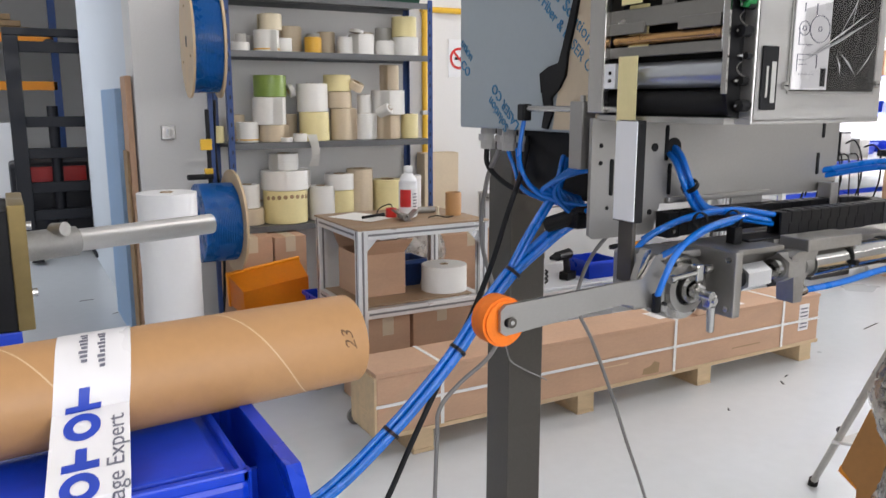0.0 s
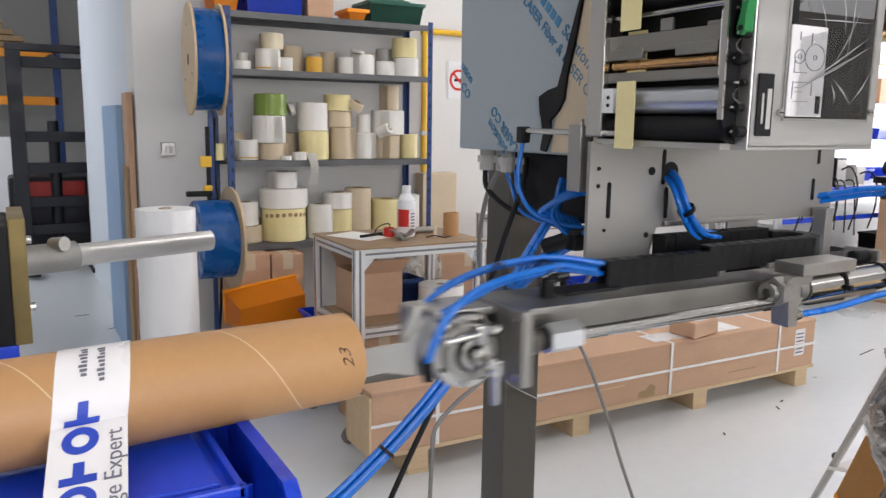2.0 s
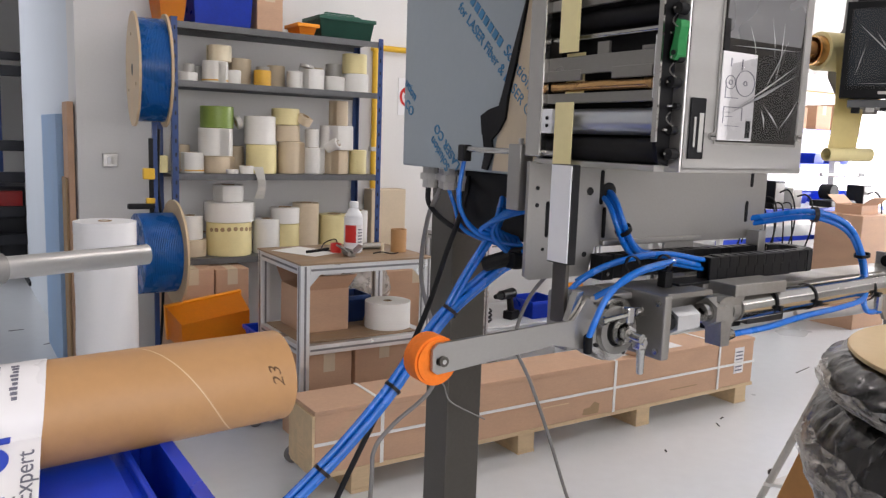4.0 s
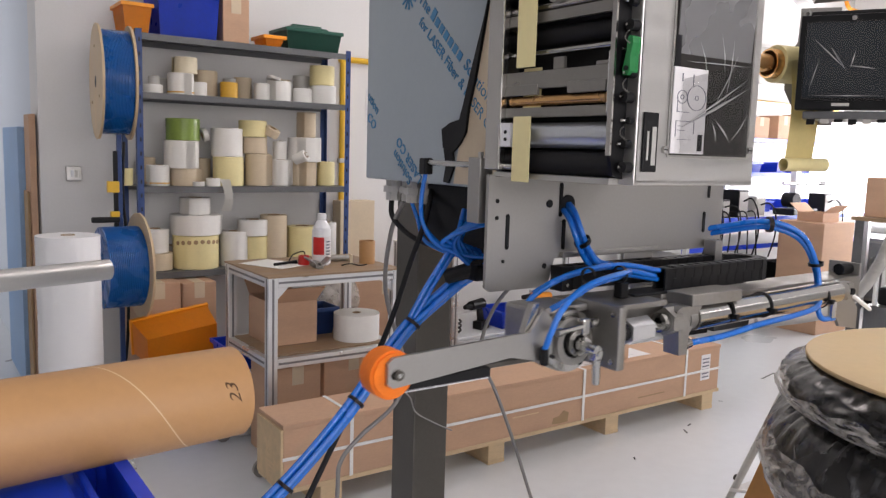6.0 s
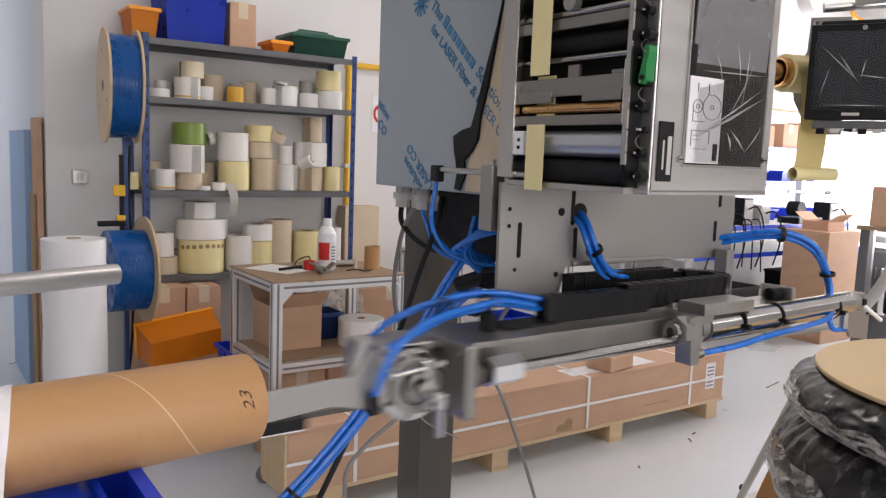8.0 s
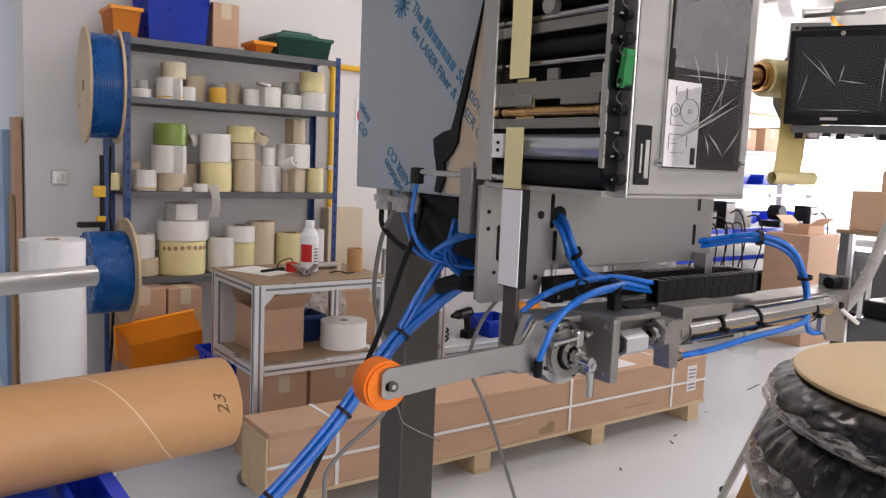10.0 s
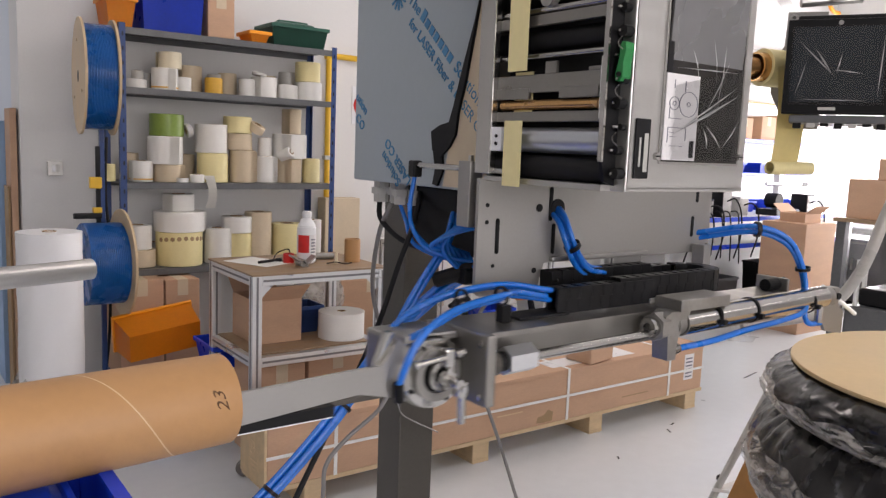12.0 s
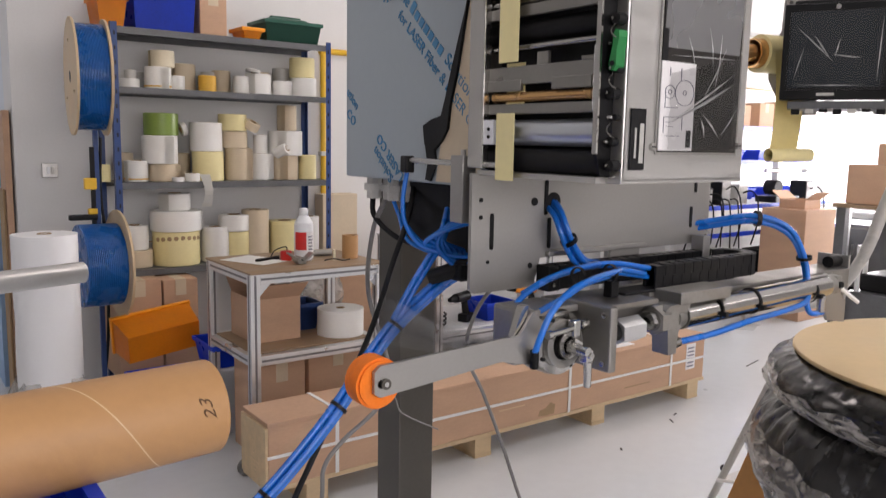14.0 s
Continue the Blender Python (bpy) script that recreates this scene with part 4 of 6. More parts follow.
# Slots and holes aren't cut: flat black pieces paint the shade inside.
def slot(x, z0, z1, w=0.0062):
    bm = B(x - w / 2, x + w / 2, 0.8385, 0.8402, z0, z1)
    C((x, 0.8385, z0), (x, 0.8402, z0), w / 2, seg=12, bm=bm)
    C((x, 0.8385, z1), (x, 0.8402, z1), w / 2, seg=12, bm=bm)
    part("slot", bm, "rubber", pl, "milled slot drawn as a black strip of shade")


for x, z0, z1 in ((0.736, 1.365, 1.41), (0.838, 1.41, 1.455), (0.846, 1.36, 1.40), (1.190, 1.435, 1.465), (1.181, 1.375, 1.405)):
    slot(x, z0, z1)
for x, z, r in ((0.815, 1.427, 0.006), (0.716, 1.432, 0.003), (0.716, 1.408, 0.003), (0.90, 1.462, 0.003), (1.02, 1.464, 0.003), (1.205, 1.38, 0.004), (0.81, 1.334, 0.004), (0.73, 1.345, 0.0025), (1.20, 1.355, 0.003), (1.225, 1.355, 0.003)):
    part("hole", C((x, 0.8385, z), (x, 0.8402, z), r, seg=14), "rubber", pl)
part("cable_hole", C((0.852, 0.838, 1.426), (0.852, 0.8402, 1.426), 0.014, seg=20), "rubber", pl)
part("ridge", B(0.84, 1.06, 0.832, 0.84, 1.346, 1.354, 0.002), "plate", pl)

peel = thing("peel_rod", "thin steel rod clamped on an upright bar", "rod")
part("rod", C((0.714, 0.785, 1.481), (0.714, 1.018, 1.481), 0.0045, seg=14), "polished", peel)
part("clamp_bar", B(0.702, 0.726, 0.865, 0.893, 1.398, 1.492, 0.002), "plate", peel)
part("screw", C((0.714, 0.879, 1.492), (0.714, 0.879, 1.500), 0.004, seg=10), "steel", peel)
part("tip", C((0.714, 0.778, 1.481), (0.714, 0.785, 1.481), 0.005, seg=14), "black", peel)
part("elbow_fitting", B(0.706, 0.722, 1.012, 1.03, 1.462, 1.488, 0.003), "black", peel, "black push-in elbow fitting")

# ---- print engine ----
pr = thing("print_engine", "stainless label print engine with a windowed door", "label printer")
FY0, FY1, FX = 0.612, 0.862, 0.712
part("housing", B(0.77, 0.958, 0.63, 0.855, 1.475, 1.86, 0.004), "dark_steel", pr, "dark inner housing")
d = part("door", poly([(0.731, 1.470), (0.960, 1.470), (0.960, 1.86), (0.731, 1.86)], "y", 0.605, 0.611), "steel", pr, "brushed stainless door")
part("door_edge", B(0.729, 0.735, 0.605, 0.635, 1.470, 1.86, 0.002), "steel", d)
part("door_edge", B(0.729, 0.962, 0.605, 0.64, 1.466, 1.472, 0.001), "steel", d)
part("window", B(0.786, 0.941, 0.6035, 0.6055, 1.503, 1.80), "glassdk", d, "dark smoked window")
bm = B(0.784, 0.943, 0.603, 0.6058, 1.500, 1.503)
B(0.941, 0.944, 0.603, 0.6058, 1.503, 1.80, bm=bm)
B(0.783, 0.786, 0.603, 0.6058, 1.503, 1.80, bm=bm)
part("window_rim", bm, "polished", d)
# Grey plate on the opaque pane: reflection and roll put into its colour.
part("seen_roll", poly([(0.6036 - 0.003 * math.sin(math.pi * q / 16), 1.622 + 0.178 * q / 16) for q in range(17)], "x", 0.79, 0.938), "pane_grey", d, "grey plate standing for a reflection and the roll behind", smooth=True)
part("seen_roll", B(0.787, 0.797, 0.6024, 0.6027, 1.606, 1.645), "rubber", d)
sheetm = part("instruction_sheet", B(0.787, 0.861, 0.6018, 0.6034, 1.507, 1.648), "tape", d, "white threading diagram sheet")
sheetm.matrix_basis = Matrix.Translation((0.787, 0, 1.505)) @ Matrix.Diagonal((0.85, 1, 0.73, 1)) @ Matrix.Translation((-0.787, 0, -1.507))


def ring_y(x, y, z, r, w):
    return ring((x, y, z), (x, y - 0.0006, z), r, r - w, 26)


for x, z, r in ((0.806, 1.600, 0.011), (0.838, 1.600, 0.021), (0.806, 1.600, 0.004), (0.838, 1.600, 0.004)):
    part("diagram_line", ring_y(x, 0.6018, z, r, 0.0009), "grey_ink", sheetm)
for x0, x1, z0, z1 in ((0.796, 0.824, 1.575, 1.576), (0.796, 0.797, 1.576, 1.60), (0.795, 0.835, 1.560, 1.561), (0.795, 0.796, 1.535, 1.56), (0.835, 0.836, 1.54, 1.56),
                       (0.80, 0.815, 1.545, 1.5458), (0.80, 0.81, 1.552, 1.5528), (0.80, 0.83, 1.530, 1.5308), (0.804, 0.8055, 1.625, 1.638), (0.828, 0.8295, 1.62, 1.638)):
    part("diagram_line", B(x0, x1, 0.6012, 0.6018, z0, z1), "grey_ink", sheetm)
part("sheet_mark", B(0.846, 0.856, 0.6012, 0.6018, 1.512, 1.54), "black", sheetm)
# creased clear film over the window
bm = bmesh.new()
for a, b, w in (((0.80, 1.535), (0.93, 1.59), 0.004), ((0.81, 1.54), (0.925, 1.60), 0.0025), ((0.86, 1.56), (0.905, 1.63), 0.002), ((0.885, 1.57), (0.895, 1.65), 0.002),
                ((0.865, 1.55), (0.90, 1.52), 0.0025), ((0.90, 1.52), (0.935, 1.56), 0.002), ((0.862, 1.545), (0.87, 1.52), 0.003), ((0.80, 1.615), (0.93, 1.618), 0.0015), ((0.87, 1.655), (0.88, 1.60), 0.0015), ((0.83, 1.64), (0.845, 1.60), 0.0015)):
    p, q = Vector((a[0], 0.6005, a[1])), Vector((b[0], 0.5995, b[1]))
    u = (q - p).cross(Vector((0, 1, 0))).normalized() * w / 2
    mid = (p + q) / 2 + Vector((0, -0.002, 0))
    v = [bm.verts.new(t) for t in (p, mid + u, q, mid - u)]
    bm.faces.new(v)
bmesh.ops.solidify(bm, geom=bm.faces[:], thickness=0.0006)
part("film_crease", bm, "clear", d, "shiny creases of clear protective film")
bm = bmesh.new()
gx, gz = 15, 13
gr = [[bm.verts.new((0.800 + 0.138 * i / gx, 0.5995 - 0.0045 * abs(noise.noise((i * 0.55, j * 0.5, 3.1))), 1.506 + 0.118 * j / gz - 0.030 * (1 - i / gx) * (j / gz))) for i in range(gx + 1)] for j in range(gz + 1)]
for j in range(gz):
    for i in range(gx):
        bm.faces.new((gr[j][i], gr[j][i + 1], gr[j + 1][i + 1], gr[j + 1][i]))
part("film_sheet", bm, "window_film", d, "crumpled clear film over the window")
nb = part("name_badge", B(0.7395, 0.765, 0.6025, 0.605, 1.482, 1.552, 0.0012), "rubber", d, "black badge with grey bars")
part("badge_bar", B(0.754, 0.761, 0.6018, 0.6025, 1.490, 1.535), "greyp", nb)
part("badge_bar", B(0.7455, 0.7485, 0.6018, 0.6025, 1.496, 1.53), "greyp", nb)
for x, z in ((0.7785, 1.509), (0.947, 1.512)):
    sc_ = part("door_screw", C((x, 0.6005, z), (x, 0.605, z), 0.0045, seg=16), "polished", d)
    # Thin black bar on the head paints the slot's shade.
    part("screw_slot", B(x - 0.0035, x + 0.0035, 0.6, 0.6008, z - 0.0006, z + 0.0006), "rubber", sc_)
part("front_flange", B(0.704, 0.716, 0.826, 0.858, 1.476, 1.86, 0.002), "polished", pr, "bright front edge of the frame")
part("side_frame", B(0.716, 0.77, 0.846, 0.856, 1.475, 1.86, 0.001), "dkmetal", pr)
sf = part("side_frame", poly([(0.705, 1.50), (0.712, 1.476), (0.74, 1.470), (0.77, 1.470), (0.77, 1.86), (0.705, 1.86)], "y", 0.622, 0.627), "black", pr, "black side frame of the roller stack")
part("frame_edge", B(0.7035, 0.7065, 0.6212, 0.6278, 1.50, 1.86), "polished", sf)
part("mechanism_side", B(0.732, 0.768, 0.612, 0.6215, 1.478, 1.86, 0.002), "rubber", pr, "dark gear space beside the door")
for k in range(14):
    z = 1.487 + k * 0.027
    yy = 0.6125 + 0.0035 * (k % 2)
    part("gear", C((0.716 + 0.003 * (k % 3), yy, z), (0.731, yy, z), 0.0066 - 0.0014 * (k % 3), seg=18), "rubber", pr)
    part("gear_pin", C((0.711, yy, z), (0.717, yy, z), 0.0016, seg=8), "polished", pr)
    if k % 2:
        part("spring", H([(0.715, 0.606, z + 0.004), (0.711, 0.611, z + 0.009), (0.714, 0.616, z + 0.015), (0.712, 0.609, z + 0.02)], 0.0007, 4, 6), "slide", pr)


def yroll(x, z, r, m, y0=0.628, y1=0.844, name="roller", lab=""):
    return part(name, C((x, y0, z), (x, y1, z), r, seg=26), m, pr, lab, smooth=True)


yroll(0.730, 1.489, 0.0155, "rubber", lab="black rubber platen roller")
yroll(0.728, 1.524, 0.0165, "silver", lab="bright silver feed roller")
yroll(0.722, 1.569, 0.0068, "gold", 0.644, 0.822, "bronze_roller", "thin bronze coloured roller")
for y0, y1 in ((0.641, 0.648), (0.820, 0.827)):
    yroll(0.722, 1.569, 0.0042, "polished", y0, y1, "roller_journal")
yroll(0.738, 1.652, 0.0145, "rubber", lab="black rubber roller")
yroll(0.738, 1.715, 0.0155, "rubber", lab="black rubber roller")
yroll(0.722, 1.631, 0.0038, "polished", name="guide_rod")
yroll(0.722, 1.688, 0.0045, "polished", name="guide_rod")
fp = part("front_plate", B(0.714, 0.719, 0.634, 0.832, 1.584, 1.607, 0.001), "slide", pr, "grey steel plate above the bronze roller")
part("plate_tab", B(0.714, 0.719, 0.715, 0.735, 1.607, 1.622, 0.001), "slide", fp)
part("plate_tab", B(0.714, 0.719, 0.634, 0.660, 1.607, 1.612, 0.001), "slide", fp)
part("plate_lip", B(0.712, 0.717, 0.641, 0.706, 1.576, 1.590, 0.001), "slide", fp)
part("plate_lip", B(0.712, 0.717, 0.762, 0.828, 1.576, 1.590, 0.001), "slide", fp)
part("plate_side", B(0.708, 0.714, 0.631, 0.6345, 1.549, 1.622, 0.001), "polished", fp)
part("front_plate", B(0.714, 0.719, 0.634, 0.840, 1.547, 1.560, 0.001), "slide", pr)
part("front_plate", B(0.716, 0.722, 0.628, 0.844, 1.668, 1.682, 0.001), "slide", pr)
part("front_plate", B(0.716, 0.722, 0.628, 0.844, 1.735, 1.76, 0.001), "slide", pr)
part("inner_back", B(0.752, 0.758, 0.628, 0.846, 1.478, 1.86), "black", pr)
part("end_stop", B(0.706, 0.712, 0.806, 0.828, 1.508, 1.540, 0.001), "deskwhite", pr)
for z in (1.518, 1.528):
    part("end_stop_screw", C((0.7045, 0.815, z), (0.706, 0.815, z), 0.0025, seg=8), "rubber", pr)
part("knob", C((0.710, 0.735, 1.70), (0.722, 0.735, 1.70), 0.011, seg=18), "cast", pr)
part("bottom_pan", B(0.712, 0.77, 0.628, 0.846, 1.466, 1.473), "steel", pr)
part("label_web", B(0.7035, 0.7045, 0.762, 0.797, 1.462, 1.548), "yell", pr, "pale yellow label liner strip")
part("label_web", B(0.7075, 0.7085, 0.763, 0.800, 1.612, 1.86), "yell", pr, "pale yellow label liner strip")
part("label_web", B(0.720, 0.7212, 0.763, 0.798, 1.548, 1.612), "yell", pr)
lv = part("latch_lever", poly([(0.606, 1.597), (0.610, 1.592), (0.616, 1.593), (0.617, 1.600), (0.614, 1.612), (0.612, 1.622), (0.612, 1.632), (0.609, 1.637), (0.604, 1.635), (0.603, 1.628), (0.606, 1.614)], "x", 0.713, 0.727), "greenp", pr, "green plastic latch lever")
part("latch_pin", C((0.711, 0.611, 1.60), (0.713, 0.611, 1.60), 0.003, seg=10), "rubber", lv)

# ---- fixed part of the linear axis ----
ax = thing("pneumatic_cylinder", "polished pneumatic cylinder with black cable ties", "cylinder")
AY, AZ = 0.705, 1.264
part("barrel", C((0.985, AY, AZ), (1.385, AY, AZ + 0.008), 0.0195, seg=36), "polished", ax, smooth=True)
part("end_cap", C((0.965, AY, AZ), (0.985, AY, AZ), 0.0165, seg=30, bev=0.002), "cast", ax, smooth=True)
part("end_cap", C((1.385, AY, AZ + 0.008), (1.41, AY, AZ + 0.008), 0.017, seg=30, bev=0.003), "cast", ax, smooth=True)
part("clevis", B(1.41, 1.43, AY - 0.011, AY + 0.011, AZ - 0.008, AZ + 0.024, 0.004), "cast", ax)
part("clevis_pin", C((1.42, AY - 0.016, AZ + 0.008), (1.42, AY + 0.016, AZ + 0.008), 0.006, seg=14), "rubber", ax)
nutp = part("nose_nut", C((0.925, AY, AZ), (0.945, AY, AZ), 0.021, seg=6), "cast", ax, "hexagonal nose nut")
part("collar", ring((0.912, AY, AZ), (0.925, AY, AZ), 0.014, 0.007, 26), "polished", ax)
part("yoke", poly([(0.935, AZ + 0.016), (0.948, AZ + 0.022), (0.992, AZ + 0.022), (0.982, AZ - 0.002), (0.966, AZ - 0.018), (0.963, AZ - 0.050), (0.945, AZ - 0.050), (0.942, AZ - 0.016)], "y", AY - 0.014, AY + 0.014), "cast", ax, "cast yoke below the support block")
part("fitting", C((0.963, AY, AZ - 0.042), (0.985, AY, AZ - 0.038), 0.008, seg=14), "polished", ax)
for x in (1.06, 1.16, 1.33):
    part("cable_tie", ring((x, AY, AZ + 0.004), (x + 0.005, AY, AZ + 0.004), 0.0212, 0.0196, 26), "black", ax)
    part("tie_head", B(x, x + 0.008, AY - 0.027, AY - 0.019, AZ - 0.006, AZ + 0.002, 0.001), "black", ax)
part("port_elbow", C((1.36, AY - 0.012, AZ - 0.005), (1.36, AY - 0.012, AZ - 0.034), 0.007, seg=12), "polished", ax)
sb = thing("support_block", "grey machined support block of the slide", "block")
part("block", B(0.955, 1.10, 0.737, 0.80, 1.289, 1.2975, 0.002), "cast", sb)
part("front_block", B(0.965, 1.085, 0.688, 0.7365, 1.2845, 1.3025, 0.002), "cast", sb, "flat grey machined block")
part("hanger", B(0.99, 1.06, 0.80, 0.84, 1.289, 1.300, 0.002), "plate", sb)
part("hanger", B(0.99, 1.06, 0.8465, 0.852, 1.289, 1.42, 0.002), "plate", sb)
rm = thing("rear_bracket", "grey steel bracket at the cylinder's rear end", "bracket")
part("plate", poly([(1.40, 1.255), (1.44, 1.20), (1.50, 1.19), (1.50, 1.23), (1.43, 1.285)], "y", 0.72, 0.726), "plate", rm)
part("tie_rod", C((1.42, 0.722, 1.285), (1.55, 0.722, 1.222), 0.004, seg=10), "strap", rm)
part("arm", B(1.18, 1.56, 0.803, 0.83, 1.226, 1.236, 0.002), "plate", rm)
part("riser", B(1.18, 1.20, 0.81, 0.835, 1.236, 1.36, 0.002), "plate", rm)

# ---- moving carriage: origin at its rest place ----
car = thing("slide_carriage", "moving slide with swing arm, orange roller and rotary head", "machine slide")
part("beam", B(0.815, 1.535, 0.735, 0.80, 1.241, 1.287, 0.002), "slide", car, "long grey slide beam")
# Dark strip on the beam's face paints the shade of a groove.
part("beam_groove", B(0.82, 1.53, 0.7335, 0.7352, 1.247, 1.2515), "groove", car)
part("shock_absorber", C((1.50, 0.76, 1.298), (1.56, 0.76, 1.298), 0.011, seg=16), "black", car)
part("end_plate", B(1.5355, 1.542, 0.738, 0.80, 1.235, 1.31, 0.002), "plate", car)
hp = part("head_plate", B(0.782, 0.796, 0.656, 0.755, 1.222, 1.307, 0.003), "slide", car, "grey steel head plate")
part("top_plate", B(0.796, 0.93, 0.70, 0.80, 1.289, 1.297, 0.002), "slide", car)
for y, z in ((0.666, 1.296), (0.666, 1.233)):
    part("bolt", C((0.779, y, z), (0.782, y, z), 0.004, seg=8), "polished", hp)
hx = part("rod_nut", C((0.848, AY, AZ - 0.006), (0.893, AY, AZ - 0.005), 0.0185, seg=6), "alu", car, "long bright hexagonal rod nut")
part("lock_nut", C((0.834, AY, AZ - 0.006), (0.848, AY, AZ - 0.006), 0.0125, seg=18), "rubber", hx)
part("piston_rod", C((0.893, AY, AZ - 0.005), (1.31, AY, AZ), 0.0068, seg=18), "polished", car, "bright piston rod", smooth=True)
part("rod_seat", C((0.796, AY, AZ - 0.006), (0.834, AY, AZ - 0.006), 0.016, seg=20), "dkmetal", car)
hd = part("rotary_head", C((0.742, 0.708, 1.258), (0.742, 0.745, 1.258), 0.043, seg=48, bev=0.004), "cast", car, "round cast rotary actuator", smooth=True)
part("flange", ring((0.742, 0.702, 1.258), (0.742, 0.708, 1.258), 0.041, 0.022, 48), "polished", hd, smooth=True)
part("ring", ring((0.742, 0.694, 1.258), (0.742, 0.702, 1.258), 0.031, 0.021, 48), "cast", hd, smooth=True)
# Black disc puts the recess's shade into colour.
part("bore", C((0.742, 0.699, 1.258), (0.742, 0.7075, 1.258), 0.0212, seg=36), "rubber", hd, "black disc standing for the shaded bearing recess")
part("ring", ring((0.744, 0.688, 1.258), (0.744, 0.700, 1.258), 0.018, 0.011, 36), "polished", hd, smooth=True)
part("shaft", C((0.746, 0.658, 1.255), (0.744, 0.70, 1.258), 0.0062, seg=20), "polished", hd, smooth=True)
part("shaft_nut", C((0.745, 0.676, 1.257), (0.745, 0.686, 1.257), 0.0105, seg=6), "polished", hd)
part("clamp_screw", C((0.703, 0.684, 1.277), (0.748, 0.684, 1.281), 0.0038, seg=14), "polished", hd, smooth=True)
part("screw_head", C((0.700, 0.684, 1.2767), (0.706, 0.684, 1.2772), 0.0055, seg=14), "polished", hd)
part("clamp_block", B(0.742, 0.756, 0.680, 0.692, 1.268, 1.291, 0.003), "polished", hd)
part("clamp_ear", C((0.756, 0.684, 1.283), (0.770, 0.684, 1.284), 0.0065, seg=16, bev=0.0015), "polished", hd)
part("joint_block", B(0.747, 0.762, 0.662, 0.676, 1.238, 1.256, 0.003), "polished", hd)
part("joint_screw", C((0.752, 0.657, 1.249), (0.752, 0.664, 1.249), 0.004, seg=12), "polished", hd)
part("lever", C((0.756, 0.668, 1.240), (0.757, 0.668, 1.206), 0.0055, 0.0048, seg=14, bev=0.001), "polished", hd, "small lever hanging down")
for a in range(4):
    q = 2 * math.pi * a / 4 + 0.5
    part("screw", C((0.742 + 0.036 * math.cos(q), 0.6995, 1.258 + 0.036 * math.sin(q)), (0.742 + 0.036 * math.cos(q), 0.7025, 1.258 + 0.036 * math.sin(q)), 0.0026, seg=10), "rubber", hd)
part("head_body", B(0.70, 0.782, 0.745, 0.79, 1.222, 1.30, 0.006), "cast", car)
part("head_top", B(0.705, 0.782, 0.712, 0.745, 1.293, 1.303, 0.003), "cast", car)
arm = part("arm", poly([(0.463, 1.240), (0.470, 1.235), (0.64, 1.249), (0.688, 1.238), (0.708, 1.246), (0.708, 1.29), (0.690, 1.305), (0.676, 1.285), (0.668, 1.277), (0.64, 1.277), (0.470, 1.270), (0.463, 1.264)], "y", 0.700, 0.705), "plate", car, "bright flat steel arm")
part("arm_bracket", poly([(0.664, 1.275), (0.678, 1.312), (0.688, 1.312), (0.678, 1.272)], "y", 0.706, 0.716), "polished", arm)
part("roller_screw", C((0.476, 0.696, 1.250), (0.476, 0.700, 1.250), 0.006, seg=16), "dkmetal", arm, "dark socket screw")
part("screw_socket", C((0.476, 0.6955, 1.250), (0.476, 0.6962, 1.250), 0.003, seg=6), "polished", arm)
part("foam_roller", C((0.474, 0.7065, 1.248), (0.474, 0.737, 1.248), 0.0285, seg=44, bev=0.003), "orange", car, "orange foam press roller", smooth=True)
part("roller_axle", C((0.472, 0.700, 1.250), (0.472, 0.742, 1.250), 0.005, seg=12), "polished", car)
part("chain_bracket", B(0.90, 0.99, 0.735, 0.775, 1.2972, 1.301, 0.001), "rubber", car, "black chain mounting plate")
part("chain_bracket", B(0.87, 0.885, 0.735, 0.75, 1.2972, 1.32, 0.001), "black", car)


CH = 0.036


def link(x, y, z, parent, flip=1):
    """One link of the energy chain."""
    bm = B(x, x + 0.0218, y - 0.012, y - 0.008, z, z + CH, 0.0012)
    B(x, x + 0.0218, y + 0.008, y + 0.012, z, z + CH, 0.0012, bm=bm)
    B(x + 0.003, x + 0.018, y - 0.008, y + 0.008, z, z + 0.003, bm=bm)
    B(x + 0.003, x + 0.018, y - 0.008, y + 0.008, z + CH - 0.003, z + CH, bm=bm)
    B(x + 0.017, x + 0.0232, y - 0.0126, y - 0.012, z + 0.004, z + CH * 0.55, bm=bm)
    return part("chain_link", bm, "black", parent, "black plastic chain link" if flip == 2 else "")


CZ = 1.298
for k in range(5, 14):
    link(0.86 + k * 0.0222, 0.752, CZ, car, 2 if k == 5 else 1)
# hoses riding on the carriage
for pts, r in (([(0.96, 0.752, 1.322), (0.90, 0.745, 1.334), (0.863, 0.725, 1.337), (0.785, 0.70, 1.335), (0.739, 0.69, 1.325), (0.706, 0.685, 1.304), (0.690, 0.685, 1.277), (0.685, 0.69, 1.254)], 0.0042),
               ([(0.97, 0.755, 1.316), (0.90, 0.755, 1.328), (0.86, 0.735, 1.329), (0.79, 0.71, 1.329), (0.745, 0.70, 1.318), (0.716, 0.715, 1.300), (0.700, 0.722, 1.285), (0.692, 0.73, 1.268)], 0.004),
               ([(0.97, 0.76, 1.328), (0.89, 0.775, 1.337), (0.814, 0.775, 1.331), (0.765, 0.775, 1.318), (0.735, 0.775, 1.303), (0.715, 0.775, 1.285)], 0.004),
               ([(0.97, 0.752, 1.330), (0.90, 0.765, 1.341), (0.83, 0.77, 1.337), (0.78, 0.775, 1.325), (0.745, 0.782, 1.308)], 0.004)):
    part("hose", H(pts, r), "hose", car, "bright blue pneumatic hose", smooth=True)
for x, z in ((0.863, 1.333), (0.80, 1.334)):
    part("cable_tie", ring((x, 0.735, z), (x + 0.005, 0.735, z), 0.013, 0.0115, 20), "black", car)
